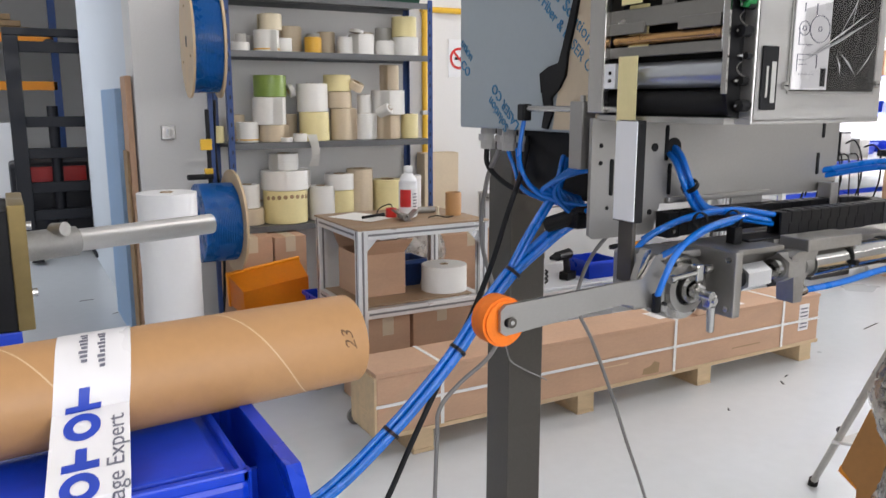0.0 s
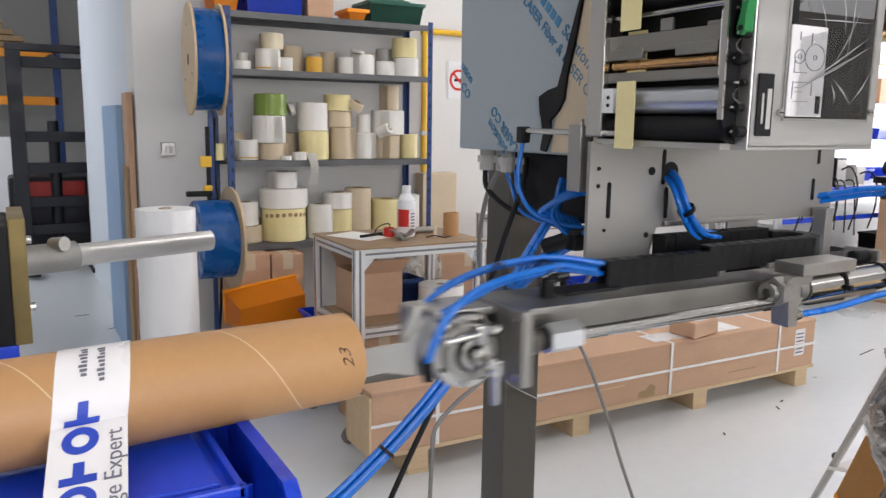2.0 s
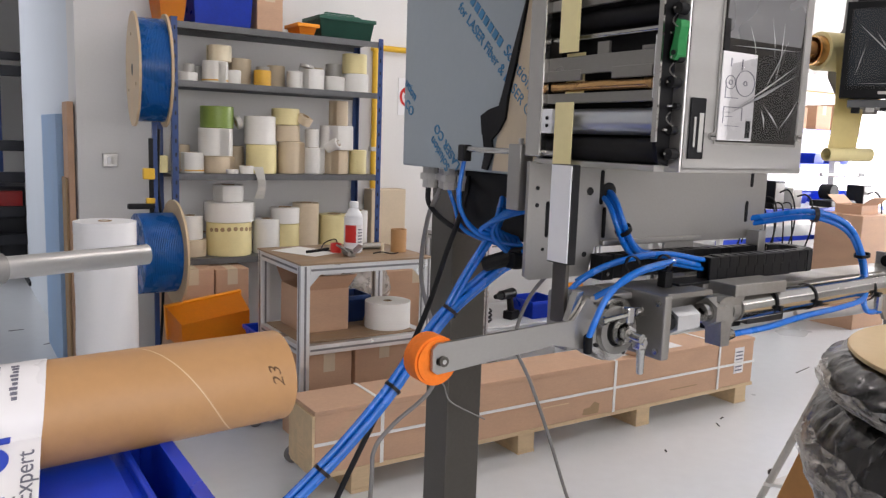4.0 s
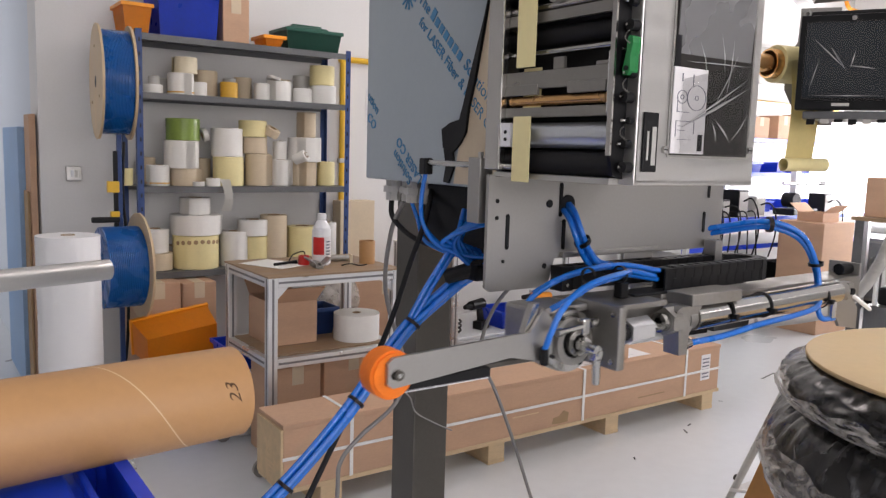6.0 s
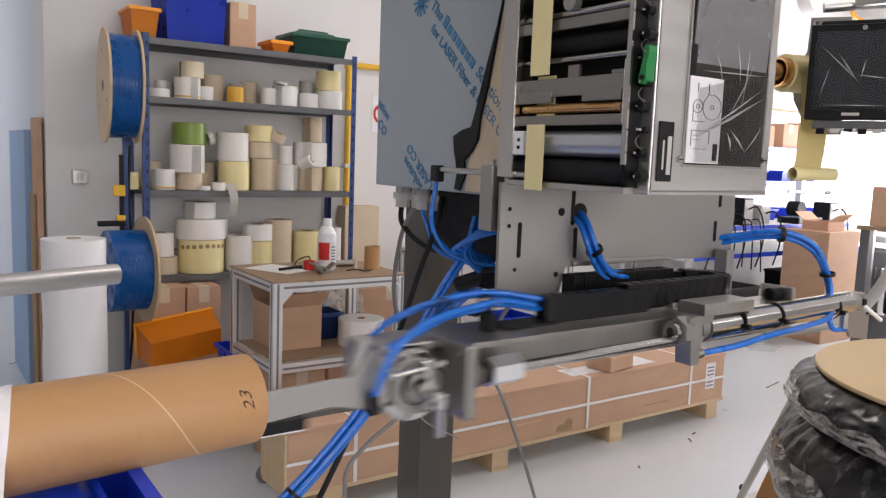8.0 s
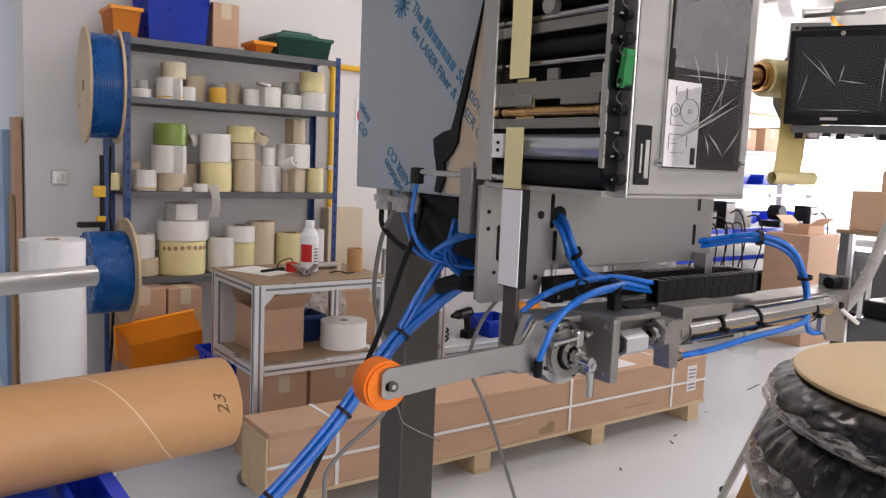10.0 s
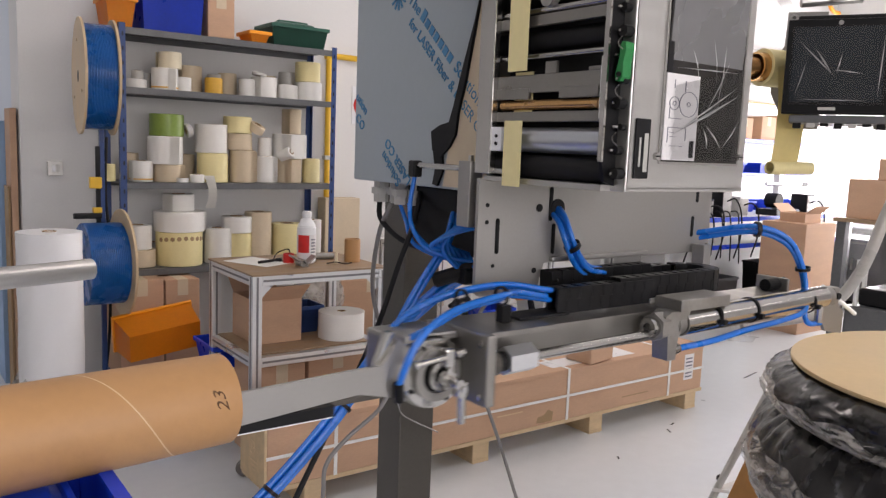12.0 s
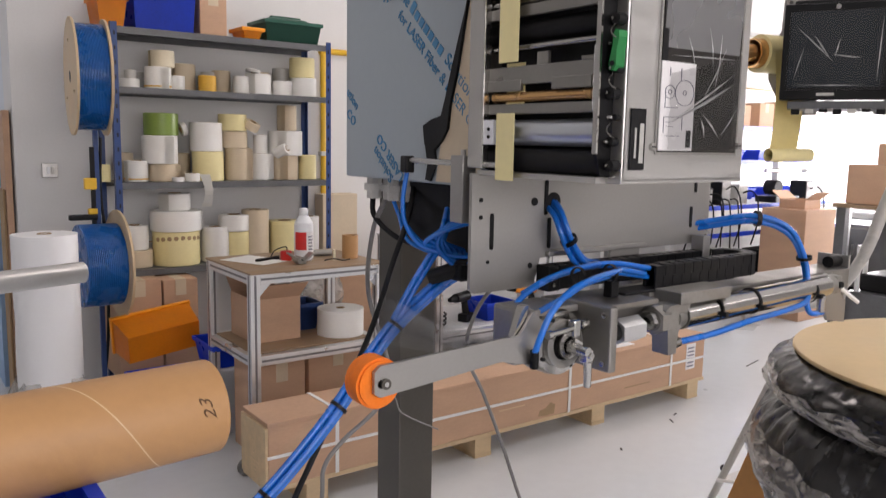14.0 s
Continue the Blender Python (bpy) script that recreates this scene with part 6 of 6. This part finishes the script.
def film_roll(z0, h, r, lab, sag):
    """Roll wrapped in black film with a ruffled clear veil trailing round it."""
    o = thing("wrapped_roll", lab, "wrapped roll", "wrapped rolls", at=(DX, DY, z0))

    def skin(t):
        return r * (0.83 + 0.17 * max(0.0, math.sin(math.pi * min(1.0, max(0.0, t)))) ** 0.5)
    bm = bmesh.new()
    prev, seg, n = None, 200, 34
    for k in range(n + 1):
        t = k / n
        row = []
        for i in range(seg):
            a = 2 * math.pi * i / seg
            ca, sa = math.cos(a), math.sin(a)
            w = noise.noise((ca * 3, sa * 3, z0 * 7 + t * 2)) * 0.008
            w += (1 - abs(noise.noise((ca * 9 + t * 2.5, sa * 9, t * 1.6 + z0 * 5)))) ** 6 * 0.006
            w += (1 - abs(noise.noise((ca * 30 - t * 4, sa * 30, t * 2.6 + z0)))) ** 6 * 0.0035
            w += max(0.0, t - 0.72) * 0.02 * math.sin(70 * a + 3 * noise.noise((ca * 5, sa * 5, 1)))
            row.append(bm.verts.new(((skin(t) + w) * ca, (skin(t) + w) * sa, h * t)))
        if prev:
            for i in range(seg):
                bm.faces.new((prev[i], prev[(i + 1) % seg], row[(i + 1) % seg], row[i]))
        else:
            bm.faces.new(row)
        prev = row
    bm.faces.new(prev)
    part("film_wrap", bm, "blackfilm", o, "black crinkled stretch film", smooth=True)

    def veil_edge(f):
        return sag + (0.62 - sag) * max(0.0, 1 - f * 3.2) ** 1.5

    def band(a0, a1, mid, half, lift, m, na=70, nu=8):
        bm, prev = bmesh.new(), None
        for q in range(na + 1):
            f = q / na
            a = a0 + (a1 - a0) * f
            c, hw = mid(f) + 0.03 * noise.noise((a * 3, z0, 2)), half(f) * 0.24 / h * (0.6 + 0.8 * abs(noise.noise((a * 4, z0, 5))))
            row = []
            for u in range(nu + 1):
                t = c + hw * (2 * u / nu - 1)
                rr = skin(t) + lift + 0.012 * abs(noise.noise((a * 9, u * 0.7, z0 * 3))) + 0.003 * math.sin(u * 2.1 + a * 24)
                row.append(bm.verts.new((rr * math.cos(a), rr * math.sin(a), h * t)))
            if prev:
                for u in range(nu):
                    bm.faces.new((prev[u], prev[u + 1], row[u + 1], row[u]))
            prev = row
        part("film_fold", bm, m, o, "pale crumpled clear film fold", smooth=True)
    band(2.2, 4.9, veil_edge, lambda f: 0.06 + 0.08 * (1 - f), 0.010, "veil")
    band(2.25, 4.7, veil_edge, lambda f: 0.018 + 0.02 * (1 - f), 0.014, "hazefilm")
    band(2.3, 3.5, lambda f: sag + 0.35 - 0.45 * f, lambda f: 0.16 * math.sin(math.pi * min(1, f + 0.1)), 0.007, "veil")
    band(3.3, 4.8, lambda f: 0.80 - 0.1 * f, lambda f: 0.05, 0.004, "veil", 50, 4)
    for k in range(16):
        a = 2.5 + 2.2 * random.random()
        t, da, dt = 0.2 + 0.65 * random.random(), random.uniform(-0.12, 0.12), random.uniform(-0.25, 0.25)
        pts = [((skin(t + dt * q / 3) + 0.007) * math.cos(a + da * q / 3 + 0.02 * (q % 2)), (skin(t + dt * q / 3) + 0.007) * math.sin(a + da * q / 3 + 0.02 * (q % 2)), h * min(0.97, max(0.03, t + dt * q / 3))) for q in range(4)]
        part("film_crease", H(pts, random.uniform(0.0006, 0.0014), 4, 5), "hazefilm", o, smooth=True)
    return o


film_roll(0.50, 0.243, 0.47, "large roll in black stretch film, lowest of three", 0.3)
film_roll(0.745, 0.25, 0.492, "large roll wrapped in crinkled black stretch film", 0.35)
film_roll(0.985, 0.104, 0.468, "large film-wrapped roll with a tan board on top", 0.06)
bd = thing("board_disc", "round tan board lying on the wrapped roll", "board", at=(DX, DY, 1.0885))
part("disc", C((0, 0, 0), (0, 0, 0.008), 0.425, seg=96, bev=0.002), "board", bd)
part("torn_core", C((-0.04, 0.02, 0.008), (-0.035, 0.03, 0.035), 0.04, 0.03, seg=11), "tube", bd, "torn cardboard core stub")
stn = thing("roll_stand", "low grey steel stand under the wrapped rolls", "stand")
part("top", C((DX, DY, 0.47), (DX, DY, 0.499), 0.38, seg=48), "dark_steel", stn)
for a in range(4):
    q = math.pi / 4 + a * math.pi / 2
    part("leg", C((DX + 0.28 * math.cos(q), DY + 0.28 * math.sin(q), 0), (DX + 0.28 * math.cos(q), DY + 0.28 * math.sin(q), 0.47), 0.018, seg=12), "dark_steel", stn)
easel = thing("folding_stand", "light grey folding tube stand beside the rolls", "stand")
part("tube", C((2.164, 1.226, 0.863), (2.675, 1.80, 0.012), 0.013, seg=14), "greyp", easel)
part("foot", C((2.675, 1.80, 0.0), (2.668, 1.792, 0.03), 0.018, seg=12), "rubber", easel)
part("tube", C((2.164, 1.226, 0.863), (2.50, 1.05, 0.012), 0.013, seg=14), "greyp", easel)
part("tray", poly([(2.47, 1.60), (2.60, 1.46), (2.64, 1.60)], "z", 0.30, 0.312), "greyp", easel, "grey triangular step tray")
part("tray_edge", C((2.468, 1.603, 0.306), (2.60, 1.455, 0.306), 0.007, seg=10), "strap", easel)
part("hinge", C((2.47, 1.57, 0.36), (2.49, 1.59, 0.35), 0.014, seg=10), "rubber", easel)
tc = thing("cardboard_box", "orange-tan cardboard box with one raised flap", "cardboard box", at=(2.15, 1.25, 0.0))
part("body", B(0.0, 0.14, -0.055, 0.055, 0, 0.385, 0.004), "orboard", tc)
part("flap", poly([(0.112, 0.386), (0.104, 0.402), (0.034, 0.606), (-0.055, 0.612), (-0.055, 0.20), (0.05, 0.20), (0.05, 0.352)], "x", -0.006, -0.0005), "orboard", tc, "raised orange-tan flap")
part("torn_edge", poly([(0.112, 0.380), (0.106, 0.40), (0.098, 0.386), (0.05, 0.352), (0.05, 0.346)], "x", -0.0085, -0.006), "orbin", tc, "worn reddish edge")

mo = thing("label_printer", "black label printer screen covered in creased clear film", "printer screen", at=(1.925, 1.142, 1.632), rz=-61)
part("bezel", B(0.0, 0.245, 0.0, 0.03, 0.0, 0.235, 0.004), "black", mo)
part("screen", B(0.016, 0.225, -0.0015, 0.0, 0.03, 0.215), "screen", mo, "dark glossy screen")
part("badge_bar", B(0.085, 0.125, -0.002, 0.0, 0.010, 0.017), "greyp", mo)
part("side_housing", B(0.247, 0.42, 0.0, 0.18, 0.0, 0.30, 0.006), "rubber", mo)
part("back_housing", B(0.02, 0.244, 0.031, 0.20, 0.01, 0.25, 0.008), "black", mo)
part("lower_tray", B(0.02, 0.42, 0.01, 0.18, -0.022, -0.002, 0.003), "dark_steel", mo)
part("top_eye", C((0.12, -0.006, 0.224), (0.12, 0.0, 0.224), 0.006, seg=12), "polished", mo)
bm = bmesh.new()
gr = [[bm.verts.new((0.012 + 0.22 * i / 12, -0.004 - 0.005 * abs(noise.noise((i * 0.5, j * 0.6, 7.7))), 0.022 + 0.195 * j / 10)) for i in range(13)] for j in range(11)]
for j in range(10):
    for i in range(12):
        bm.faces.new((gr[j][i], gr[j][i + 1], gr[j + 1][i + 1], gr[j + 1][i]))
part("film_sheet", bm, "window_film", mo, "crumpled clear film over the screen")
for k in range(12):
    part("terminal", B(0.03 + 0.032 * k, 0.05 + 0.032 * k, 0.012, 0.03, -0.036 + 0.003 * (k % 3), -0.022, 0.002), ("black", "greyp", "rubber")[k % 3], mo)
part("side_plate", poly([(-0.011, 0.29), (0.09, 0.288), (0.09, -0.03), (0.006, -0.03), (-0.017, 0.022), (-0.039, 0.066), (-0.041, 0.10), (-0.031, 0.169), (-0.014, 0.198)], "y", 0.212, 0.218), "plate", mo, "grey steel side plate")
part("plate_pin", ring((0.006, 0.198, 0.272), (0.006, 0.212, 0.272), 0.011, 0.005, 20), "polished", mo)
bm = bmesh.new()
for a, b, w in (((0.03, 0.18), (0.12, 0.09), 0.003), ((0.07, 0.16), (0.11, 0.10), 0.004), ((0.11, 0.11), (0.18, 0.10), 0.003), ((0.05, 0.13), (0.03, 0.05), 0.002), ((0.12, 0.10), (0.13, 0.15), 0.003), ((0.22, 0.20), (0.215, 0.04), 0.003), ((0.03, 0.036), (0.2, 0.034), 0.002)):
    p, q = Vector((a[0], -0.003, a[1])), Vector((b[0], -0.004, b[1]))
    u = (q - p).cross(Vector((0, 1, 0))).normalized() * w / 2
    mid = (p + q) / 2 + Vector((0, -0.002, 0))
    bm.faces.new([bm.verts.new(t) for t in (p, mid + u, q, mid - u)])
bmesh.ops.solidify(bm, geom=bm.faces[:], thickness=0.0005)
part("film_crease", bm, "clear", mo, "shiny film creases")
ls = thing("printer_stand", "steel column stand carrying the second printer", "stand")
part("column", B(2.45, 2.52, 0.66, 0.73, 0.012, 1.95, 0.004), "steel", ls)
part("base", B(2.36, 2.62, 0.50, 0.86, 0.0, 0.012, 0.003), "dark_steel", ls)
part("bracket", B(2.12, 2.45, 0.68, 1.0, 1.60, 1.614, 0.002), "steel", ls)
yr = thing("liner_roll", "yellow liner roll on a brass mandrel with a hanging web", "liner roll")
yc = Vector((1.792, 1.124, 1.735))
ydir = Vector((0.45, -0.12, 0)).normalized()
part("winding", ring(yc, yc + ydir * 0.09, 0.045, 0.036, 36), "yell", yr, smooth=True)
part("mandrel", ring(yc - ydir * 0.02, yc + ydir * 0.10, 0.035, 0.031, 30), "gold", yr, "brass coloured mandrel", smooth=True)
part("mandrel", C(yc - ydir * 0.16, yc - ydir * 0.02, 0.022, seg=24), "gold", yr, smooth=True)
bm = bmesh.new()
prev = None
for k in range(14):
    t = k / 13
    z = 1.735 - 0.24 * t
    off = 0.045 + 0.012 * math.sin(t * 3)
    p0 = yc + Vector((-0.02, 0.03, 0)).normalized() * 0.0 + ydir * 0.01
    nrm = Vector((-ydir.y, ydir.x, 0))
    row = [bm.verts.new((p0 - nrm * off).to_tuple()[:2] + (z,)), bm.verts.new((p0 + ydir * 0.085 - nrm * off).to_tuple()[:2] + (z,))]
    if prev:
        bm.faces.new((prev[0], prev[1], row[1], row[0]))
    prev = row
bmesh.ops.solidify(bm, geom=bm.faces[:], thickness=0.001)
part("hanging_web", bm, "yell", yr, "pale yellow hanging web")
pe = yc + ydir * 0.01 - Vector((-ydir.y, ydir.x, 0)) * 0.046
part("web_curl", ring((pe.x, pe.y, 1.492), (pe.x + ydir.x * 0.13, pe.y + ydir.y * 0.13, 1.494), 0.016, 0.0145, 20), "yell", yr, "curled end of the web", smooth=True)
part("hanger_rod", C((1.90, 1.10, 1.90), (2.0, 1.0, 1.912), 0.012, seg=14), "steel", yr)
part("hanger_arm", B(1.93, 2.50, 0.70, 0.74, 1.90, 1.925, 0.003), "steel", yr)
part("hanger_arm", B(1.93, 1.96, 0.74, 1.04, 1.90, 1.925, 0.003), "steel", yr)

yr.matrix_basis = Matrix.Translation((0.02, -0.01, 1.50)) @ Matrix.Scale(1.1, 4) @ Matrix.Translation((-0.02, 0.01, -1.50))

ga = thing("bent_tube_arm", "light grey bent tube handle", "handle")
part("tube", H([(2.30, 1.00, 1.45), (2.28, 1.02, 1.36), (2.25, 1.05, 1.22), (2.22, 1.10, 1.12), (2.16, 1.16, 1.07), (2.02, 1.26, 1.04)], 0.016, 8, 14), "greyp", ga, smooth=True)

# ---- far benches, cartons ----
bench("white topped aluminium bench by the wall", 2.75, 4.35, 3.75, 4.45, 0.90, "deskwhite", 0.30, castor=False)
wbp = thing("shelf_panel", "white board on the lower rails of the bench", "board")
part("panel", B(2.80, 4.30, 3.80, 4.40, 0.3455, 0.355), "deskwhite", wbp)
def power_tool(x, y, z, rz, m, lab):
    o = thing("power_tool", lab, "power tool", at=(x, y, z), rz=rz)
    part("motor_body", C((-0.09, 0, 0.17), (0.06, 0, 0.17), 0.034, 0.030, seg=24, bev=0.006), m, o, smooth=True)
    part("chuck", C((0.06, 0, 0.17), (0.12, 0, 0.17), 0.024, 0.014, seg=18), "rubber", o, "black drill chuck")
    part("grip", C((-0.05, 0, 0.15), (-0.075, 0, 0.05), 0.021, 0.024, seg=16), "rubber", o)
    part("battery", B(-0.13, -0.03, -0.035, 0.035, 0, 0.055, 0.008), "black", o)
    return o


power_tool(3.05, 3.92, 0.356, 200, "black", "black cordless drill on the bench shelf")
power_tool(3.62, 3.95, 0.356, 160, "orbin", "orange cordless drill on the bench shelf")
crate("tool_case", "blue plastic tool tray on the bench shelf", "blbin", 3.22, 3.46, 3.85, 4.1, 0.356, 0.12)
crate("plastic_bin", "white tub on the bench shelf", "deskwhite", 3.72, 4.02, 3.85, 4.15, 0.356, 0.18)
hoses("tool_cable", "coiled black cable on the bench shelf", [[(2.86 + 0.055 * math.cos(q * 0.9), 3.9 + 0.055 * math.sin(q * 0.9), 0.362 + 0.004 * q) for q in range(22)]], 0.006, "rubber", "cable")
crate("plastic_bin", "white plastic tub under the bench", "deskwhite", 2.95, 3.45, 3.85, 4.2, 0.0, 0.28)
sb2 = thing("storage_bench", "white assembly bench with blue-edged shelves", "assembly bench")
for x in (5.3, 6.75, 8.2):
    for y in (4.05, 4.75):
        part("upright", B(x, x + 0.045, y, y + 0.045, 0.1, 2.1 if y > 4.5 else 1.0, 0.003), "alu", sb2)
        cs = part("castor", B(x, x + 0.045, y, y + 0.045, 0.07, 0.1), "steel", sb2)
        part("wheel", C((x, y + 0.01, 0.045), (x, y + 0.04, 0.045), 0.045, seg=18), "rubber", cs)
for z, y0 in ((0.97, 4.05), (0.72, 4.1), (1.68, 4.5), (1.35, 4.5)):
    part("shelf", B(5.3, 8.25, y0, 4.80, z, z + 0.03, 0.002), "deskwhite", sb2)
    part("edge_strip", B(5.3, 8.25, y0 - 0.012, y0 - 0.002, z, z + 0.04, 0.002), "blbin", sb2, "blue shelf edge strip")
part("back_panel", B(5.35, 8.2, 4.76, 4.79, 1.0, 2.1), "deskwhite", sb2)
for k in range(12):
    x = 5.45 + k * 0.22
    crate("plastic_bin", "small blue picking bin on the assembly bench", "blbin", x, x + 0.19, 4.50, 4.74, 1.001 if k % 2 else 1.381, 0.11, "small blue bins")
for k in range(6):
    carton("small brown box on the upper bench shelf", 5.6 + 0.4 * k, 5.85 + 0.4 * k, 4.52, 4.74, 1.711, 1.83 + 0.03 * k, group="small boxes")
eq = thing("test_fixture", "white and black test fixture with a steel rod", "fixture", at=(7.1, 4.2, 1.0))
part("base", B(-0.2, 0.2, -0.1, 0.12, 0, 0.06, 0.01), "black", eq)
part("column", B(-0.04, 0.04, 0.0, 0.06, 0.06, 0.42, 0.005), "deskwhite", eq)
part("rod", C((-0.3, -0.03, 0.30), (0.36, -0.03, 0.30), 0.018, seg=16), "polished", eq)
part("rod_tip", C((0.30, -0.03, 0.30), (0.40, -0.03, 0.30), 0.021, seg=16), "black", eq)
part("motor", C((-0.1, -0.06, 0.14), (-0.1, 0.06, 0.14), 0.07, seg=22), "rubber", eq)
for k in range(6):
    hoses("loose_wire", "loose black wire hanging over the bench edge", [[(5.55 + k * 0.13, 4.2, 1.02), (5.53 + k * 0.13, 4.05, 1.06), (5.56 + k * 0.12, 4.0, 0.95), (5.52 + k * 0.14, 4.01, 0.75 - 0.03 * k)]], 0.006, "rubber", "cable")
for x0, x1, z1, m, lab in ((5.36, 5.80, 0.52, "black", "black plastic crate under the assembly bench"), (5.85, 6.4, 0.45, "dark_steel", "dark grey crate under the assembly bench"), (7.2, 7.8, 0.5, "black", "black crate under the assembly bench")):
    crate("storage_crate", lab, m, x0, x1, 4.12, 4.6, 0.0, z1, "crates under the bench")
for x, h, m in ((5.42, 0.20, "black"), (5.62, 0.28, "dark_steel"), (5.86, 0.16, "rubber"), (6.12, 0.24, "black"), (6.38, 0.18, "greyp"), (7.5, 0.2, "black")):
    o = thing("control_unit", "small dark electronics unit on the assembly bench", "electronics", "electronics on the bench", at=(x, 4.16, 1.001))
    part("case", B(-0.07, 0.07, -0.05, 0.12, 0, h, 0.006), m, o)
    part("front_panel", B(-0.06, 0.06, -0.053, -0.0505, 0.015, h - 0.015), "cable", o)
    part("cable", H([(0.0, -0.05, h * 0.6), (0.02, -0.12, h * 0.7), (0.06, -0.16, 0.05), (0.05, -0.18, -0.15), (0.0, -0.16, -0.35)], 0.007, 6, 8), "rubber", o, smooth=True)
mb_ = thing("packing_machine", "dark grey packing machine standing under the table", "machine", at=(6.45, 2.75, 0))
part("body", B(-0.30, 0.30, -0.28, 0.26, 0.05, 0.42, 0.01), "dark_steel", mb_)
part("cover", B(-0.22, 0.24, -0.22, 0.2, 0.42, 0.56, 0.02), "black", mb_)
part("lever", C((-0.26, 0.2, 0.42), (-0.26, 0.2, 0.78), 0.018, seg=12), "strap", mb_, "white lever")
part("lever", C((-0.1, 0.22, 0.42), (-0.1, 0.22, 0.76), 0.018, seg=12), "strap", mb_, "white lever")
for x in (-0.24, 0.24):
    part("foot", C((x, 0, 0), (x, 0, 0.05), 0.04, seg=14), "rubber", mb_)
lcab = thing("low_cabinet", "low grey cabinet under the bright window", "cabinet", at=(8.75, 3.3, 0))
part("body", B(-0.3, 0.4, -1.6, 1.5, 0.06, 0.70, 0.006), "cable", lcab)
part("top", B(-0.32, 0.42, -1.62, 1.52, 0.70, 0.73, 0.003), "dark_steel", lcab)
for k in range(5):
    dd = part("door", B(-0.312, -0.301, -1.58 + 0.615 * k, -0.99 + 0.615 * k, 0.09, 0.68, 0.002), "dark_steel", lcab)
    part("handle", B(-0.325, -0.312, -1.05 + 0.615 * k, -1.03 + 0.615 * k, 0.4, 0.52, 0.003), "steel", dd)
part("plinth", B(-0.26, 0.36, -1.56, 1.46, 0, 0.06), "rubber", lcab)
carton("large brown cardboard carton on the floor", 6.55, 7.05, 3.60, 4.02, 0.0, 0.98, tape=False)
carton("open brown carton lying on the large carton", 6.66, 6.92, 3.68, 3.92, 0.982, 1.06, opened=True)
wk = thing("packing_table", "dark steel packing table under two cartons", "table")
part("tabletop", B(6.05, 6.95, 2.35, 3.12, 1.07, 1.1, 0.003), "ply", wk)
for x in (6.08, 6.85):
    for y in (2.4, 3.03):
        part("leg", B(x, x + 0.07, y, y + 0.07, 0, 1.07, 0.003), "dark_steel", wk)
carton("brown taped carton on the packing table", 6.1, 6.7, 2.42, 3.05, 1.102, 1.40)
carton("tilted brown carton stacked on another", 6.15, 6.6, 2.45, 2.9, 1.404, 1.56, rz=14)

sg = thing("wall_roll", "round white roll on a bracket high on the wall", "paper roll", at=(7.67, 4.6, 3.31))
part("winding", ring((0, -0.08, 0), (0, 0.06, 0), 0.26, 0.05, 40), "deskwhite", sg, smooth=True)
part("bracket", B(-0.03, 0.03, 0.06, 0.35, -0.03, 0.03), "steel", sg)
duct = thing("cable_duct", "grey cable duct along the top of the wall", "duct")
part("channel", B(2.9, 9.1, 4.86, 4.945, 2.55, 2.66, 0.004), "greyp", duct)
part("channel", B(3.1, 9.1, 4.90, 4.945, 2.30, 2.36, 0.004), "greyp", duct)
oc = thing("orange_cable", "orange cable looping down from the ceiling", "cable")
part("cable", H([(8.30, 4.4, 3.6), (8.19, 4.4, 3.50), (8.10, 4.4, 3.26), (8.02, 4.4, 3.15), (8.09, 4.4, 3.07), (8.22, 4.4, 3.06)], 0.02, 6, 10), "orbin", oc, smooth=True)
# ---- motion ----
def motions():
    """The slide runs out and back three times; the pad swings down before each stroke and up after it."""
    starts = (0.655, 5.97, 11.134)
    stroke, slope = -0.352, 0.038
    out, turn = [(0.0, 0.0)], [(0.0, 0.0)]
    for c in starts:
        out += [(c - 0.06, 0.0), (c + 0.04, -0.005), (c + 0.345, -0.082), (c + 0.845, -0.199), (c + 1.345, -0.316), (c + 1.52, stroke), (c + 1.80, stroke), (c + 1.87, -0.336), (c + 2.03, -0.267), (c + 2.345, -0.118), (c + 2.55, -0.03), (c + 2.68, 0.0)]
        turn += [(c - 0.14, 0.0), (c - 0.09, -8.0), (c - 0.02, -70.0), (c + 0.03, -90.0), (c + 2.76, -90.0), (c + 2.83, -80.0)]
        if c < 11:
            turn += [(c + 2.92, -20.0), (c + 2.97, 0.0)]
    out = [q for q in out if q[0] < 14.0] + [(14.0, 0.0)]
    turn = [q for q in turn if q[0] < 14.0] + [(14.0, -66.0)]

    def shift(t):
        for (a, u), (b, v) in zip(out, out[1:]):
            if a <= t <= b:
                return u + (v - u) * (t - a) / max(1e-6, b - a)
        return 0.0
    walk(car, [(t, pose(s, 0, s * slope)) for t, s in out])
    walk(bend, [(t, pose(s / 2, 0, s * slope / 2)) for t, s in out])
    times = sorted({t for t, _ in out} | {t for t, _ in turn})

    def angle(t):
        for (a, u), (b, v) in zip(turn, turn[1:]):
            if a <= t <= b:
                return u + (v - u) * (t - a) / max(1e-6, b - a)
        return turn[-1][1]
    walk(pad, [(t, pose(0.705 + shift(t), 0.735, 1.26 + slope * shift(t), 0, angle(t), 0)) for t in times])


motions()
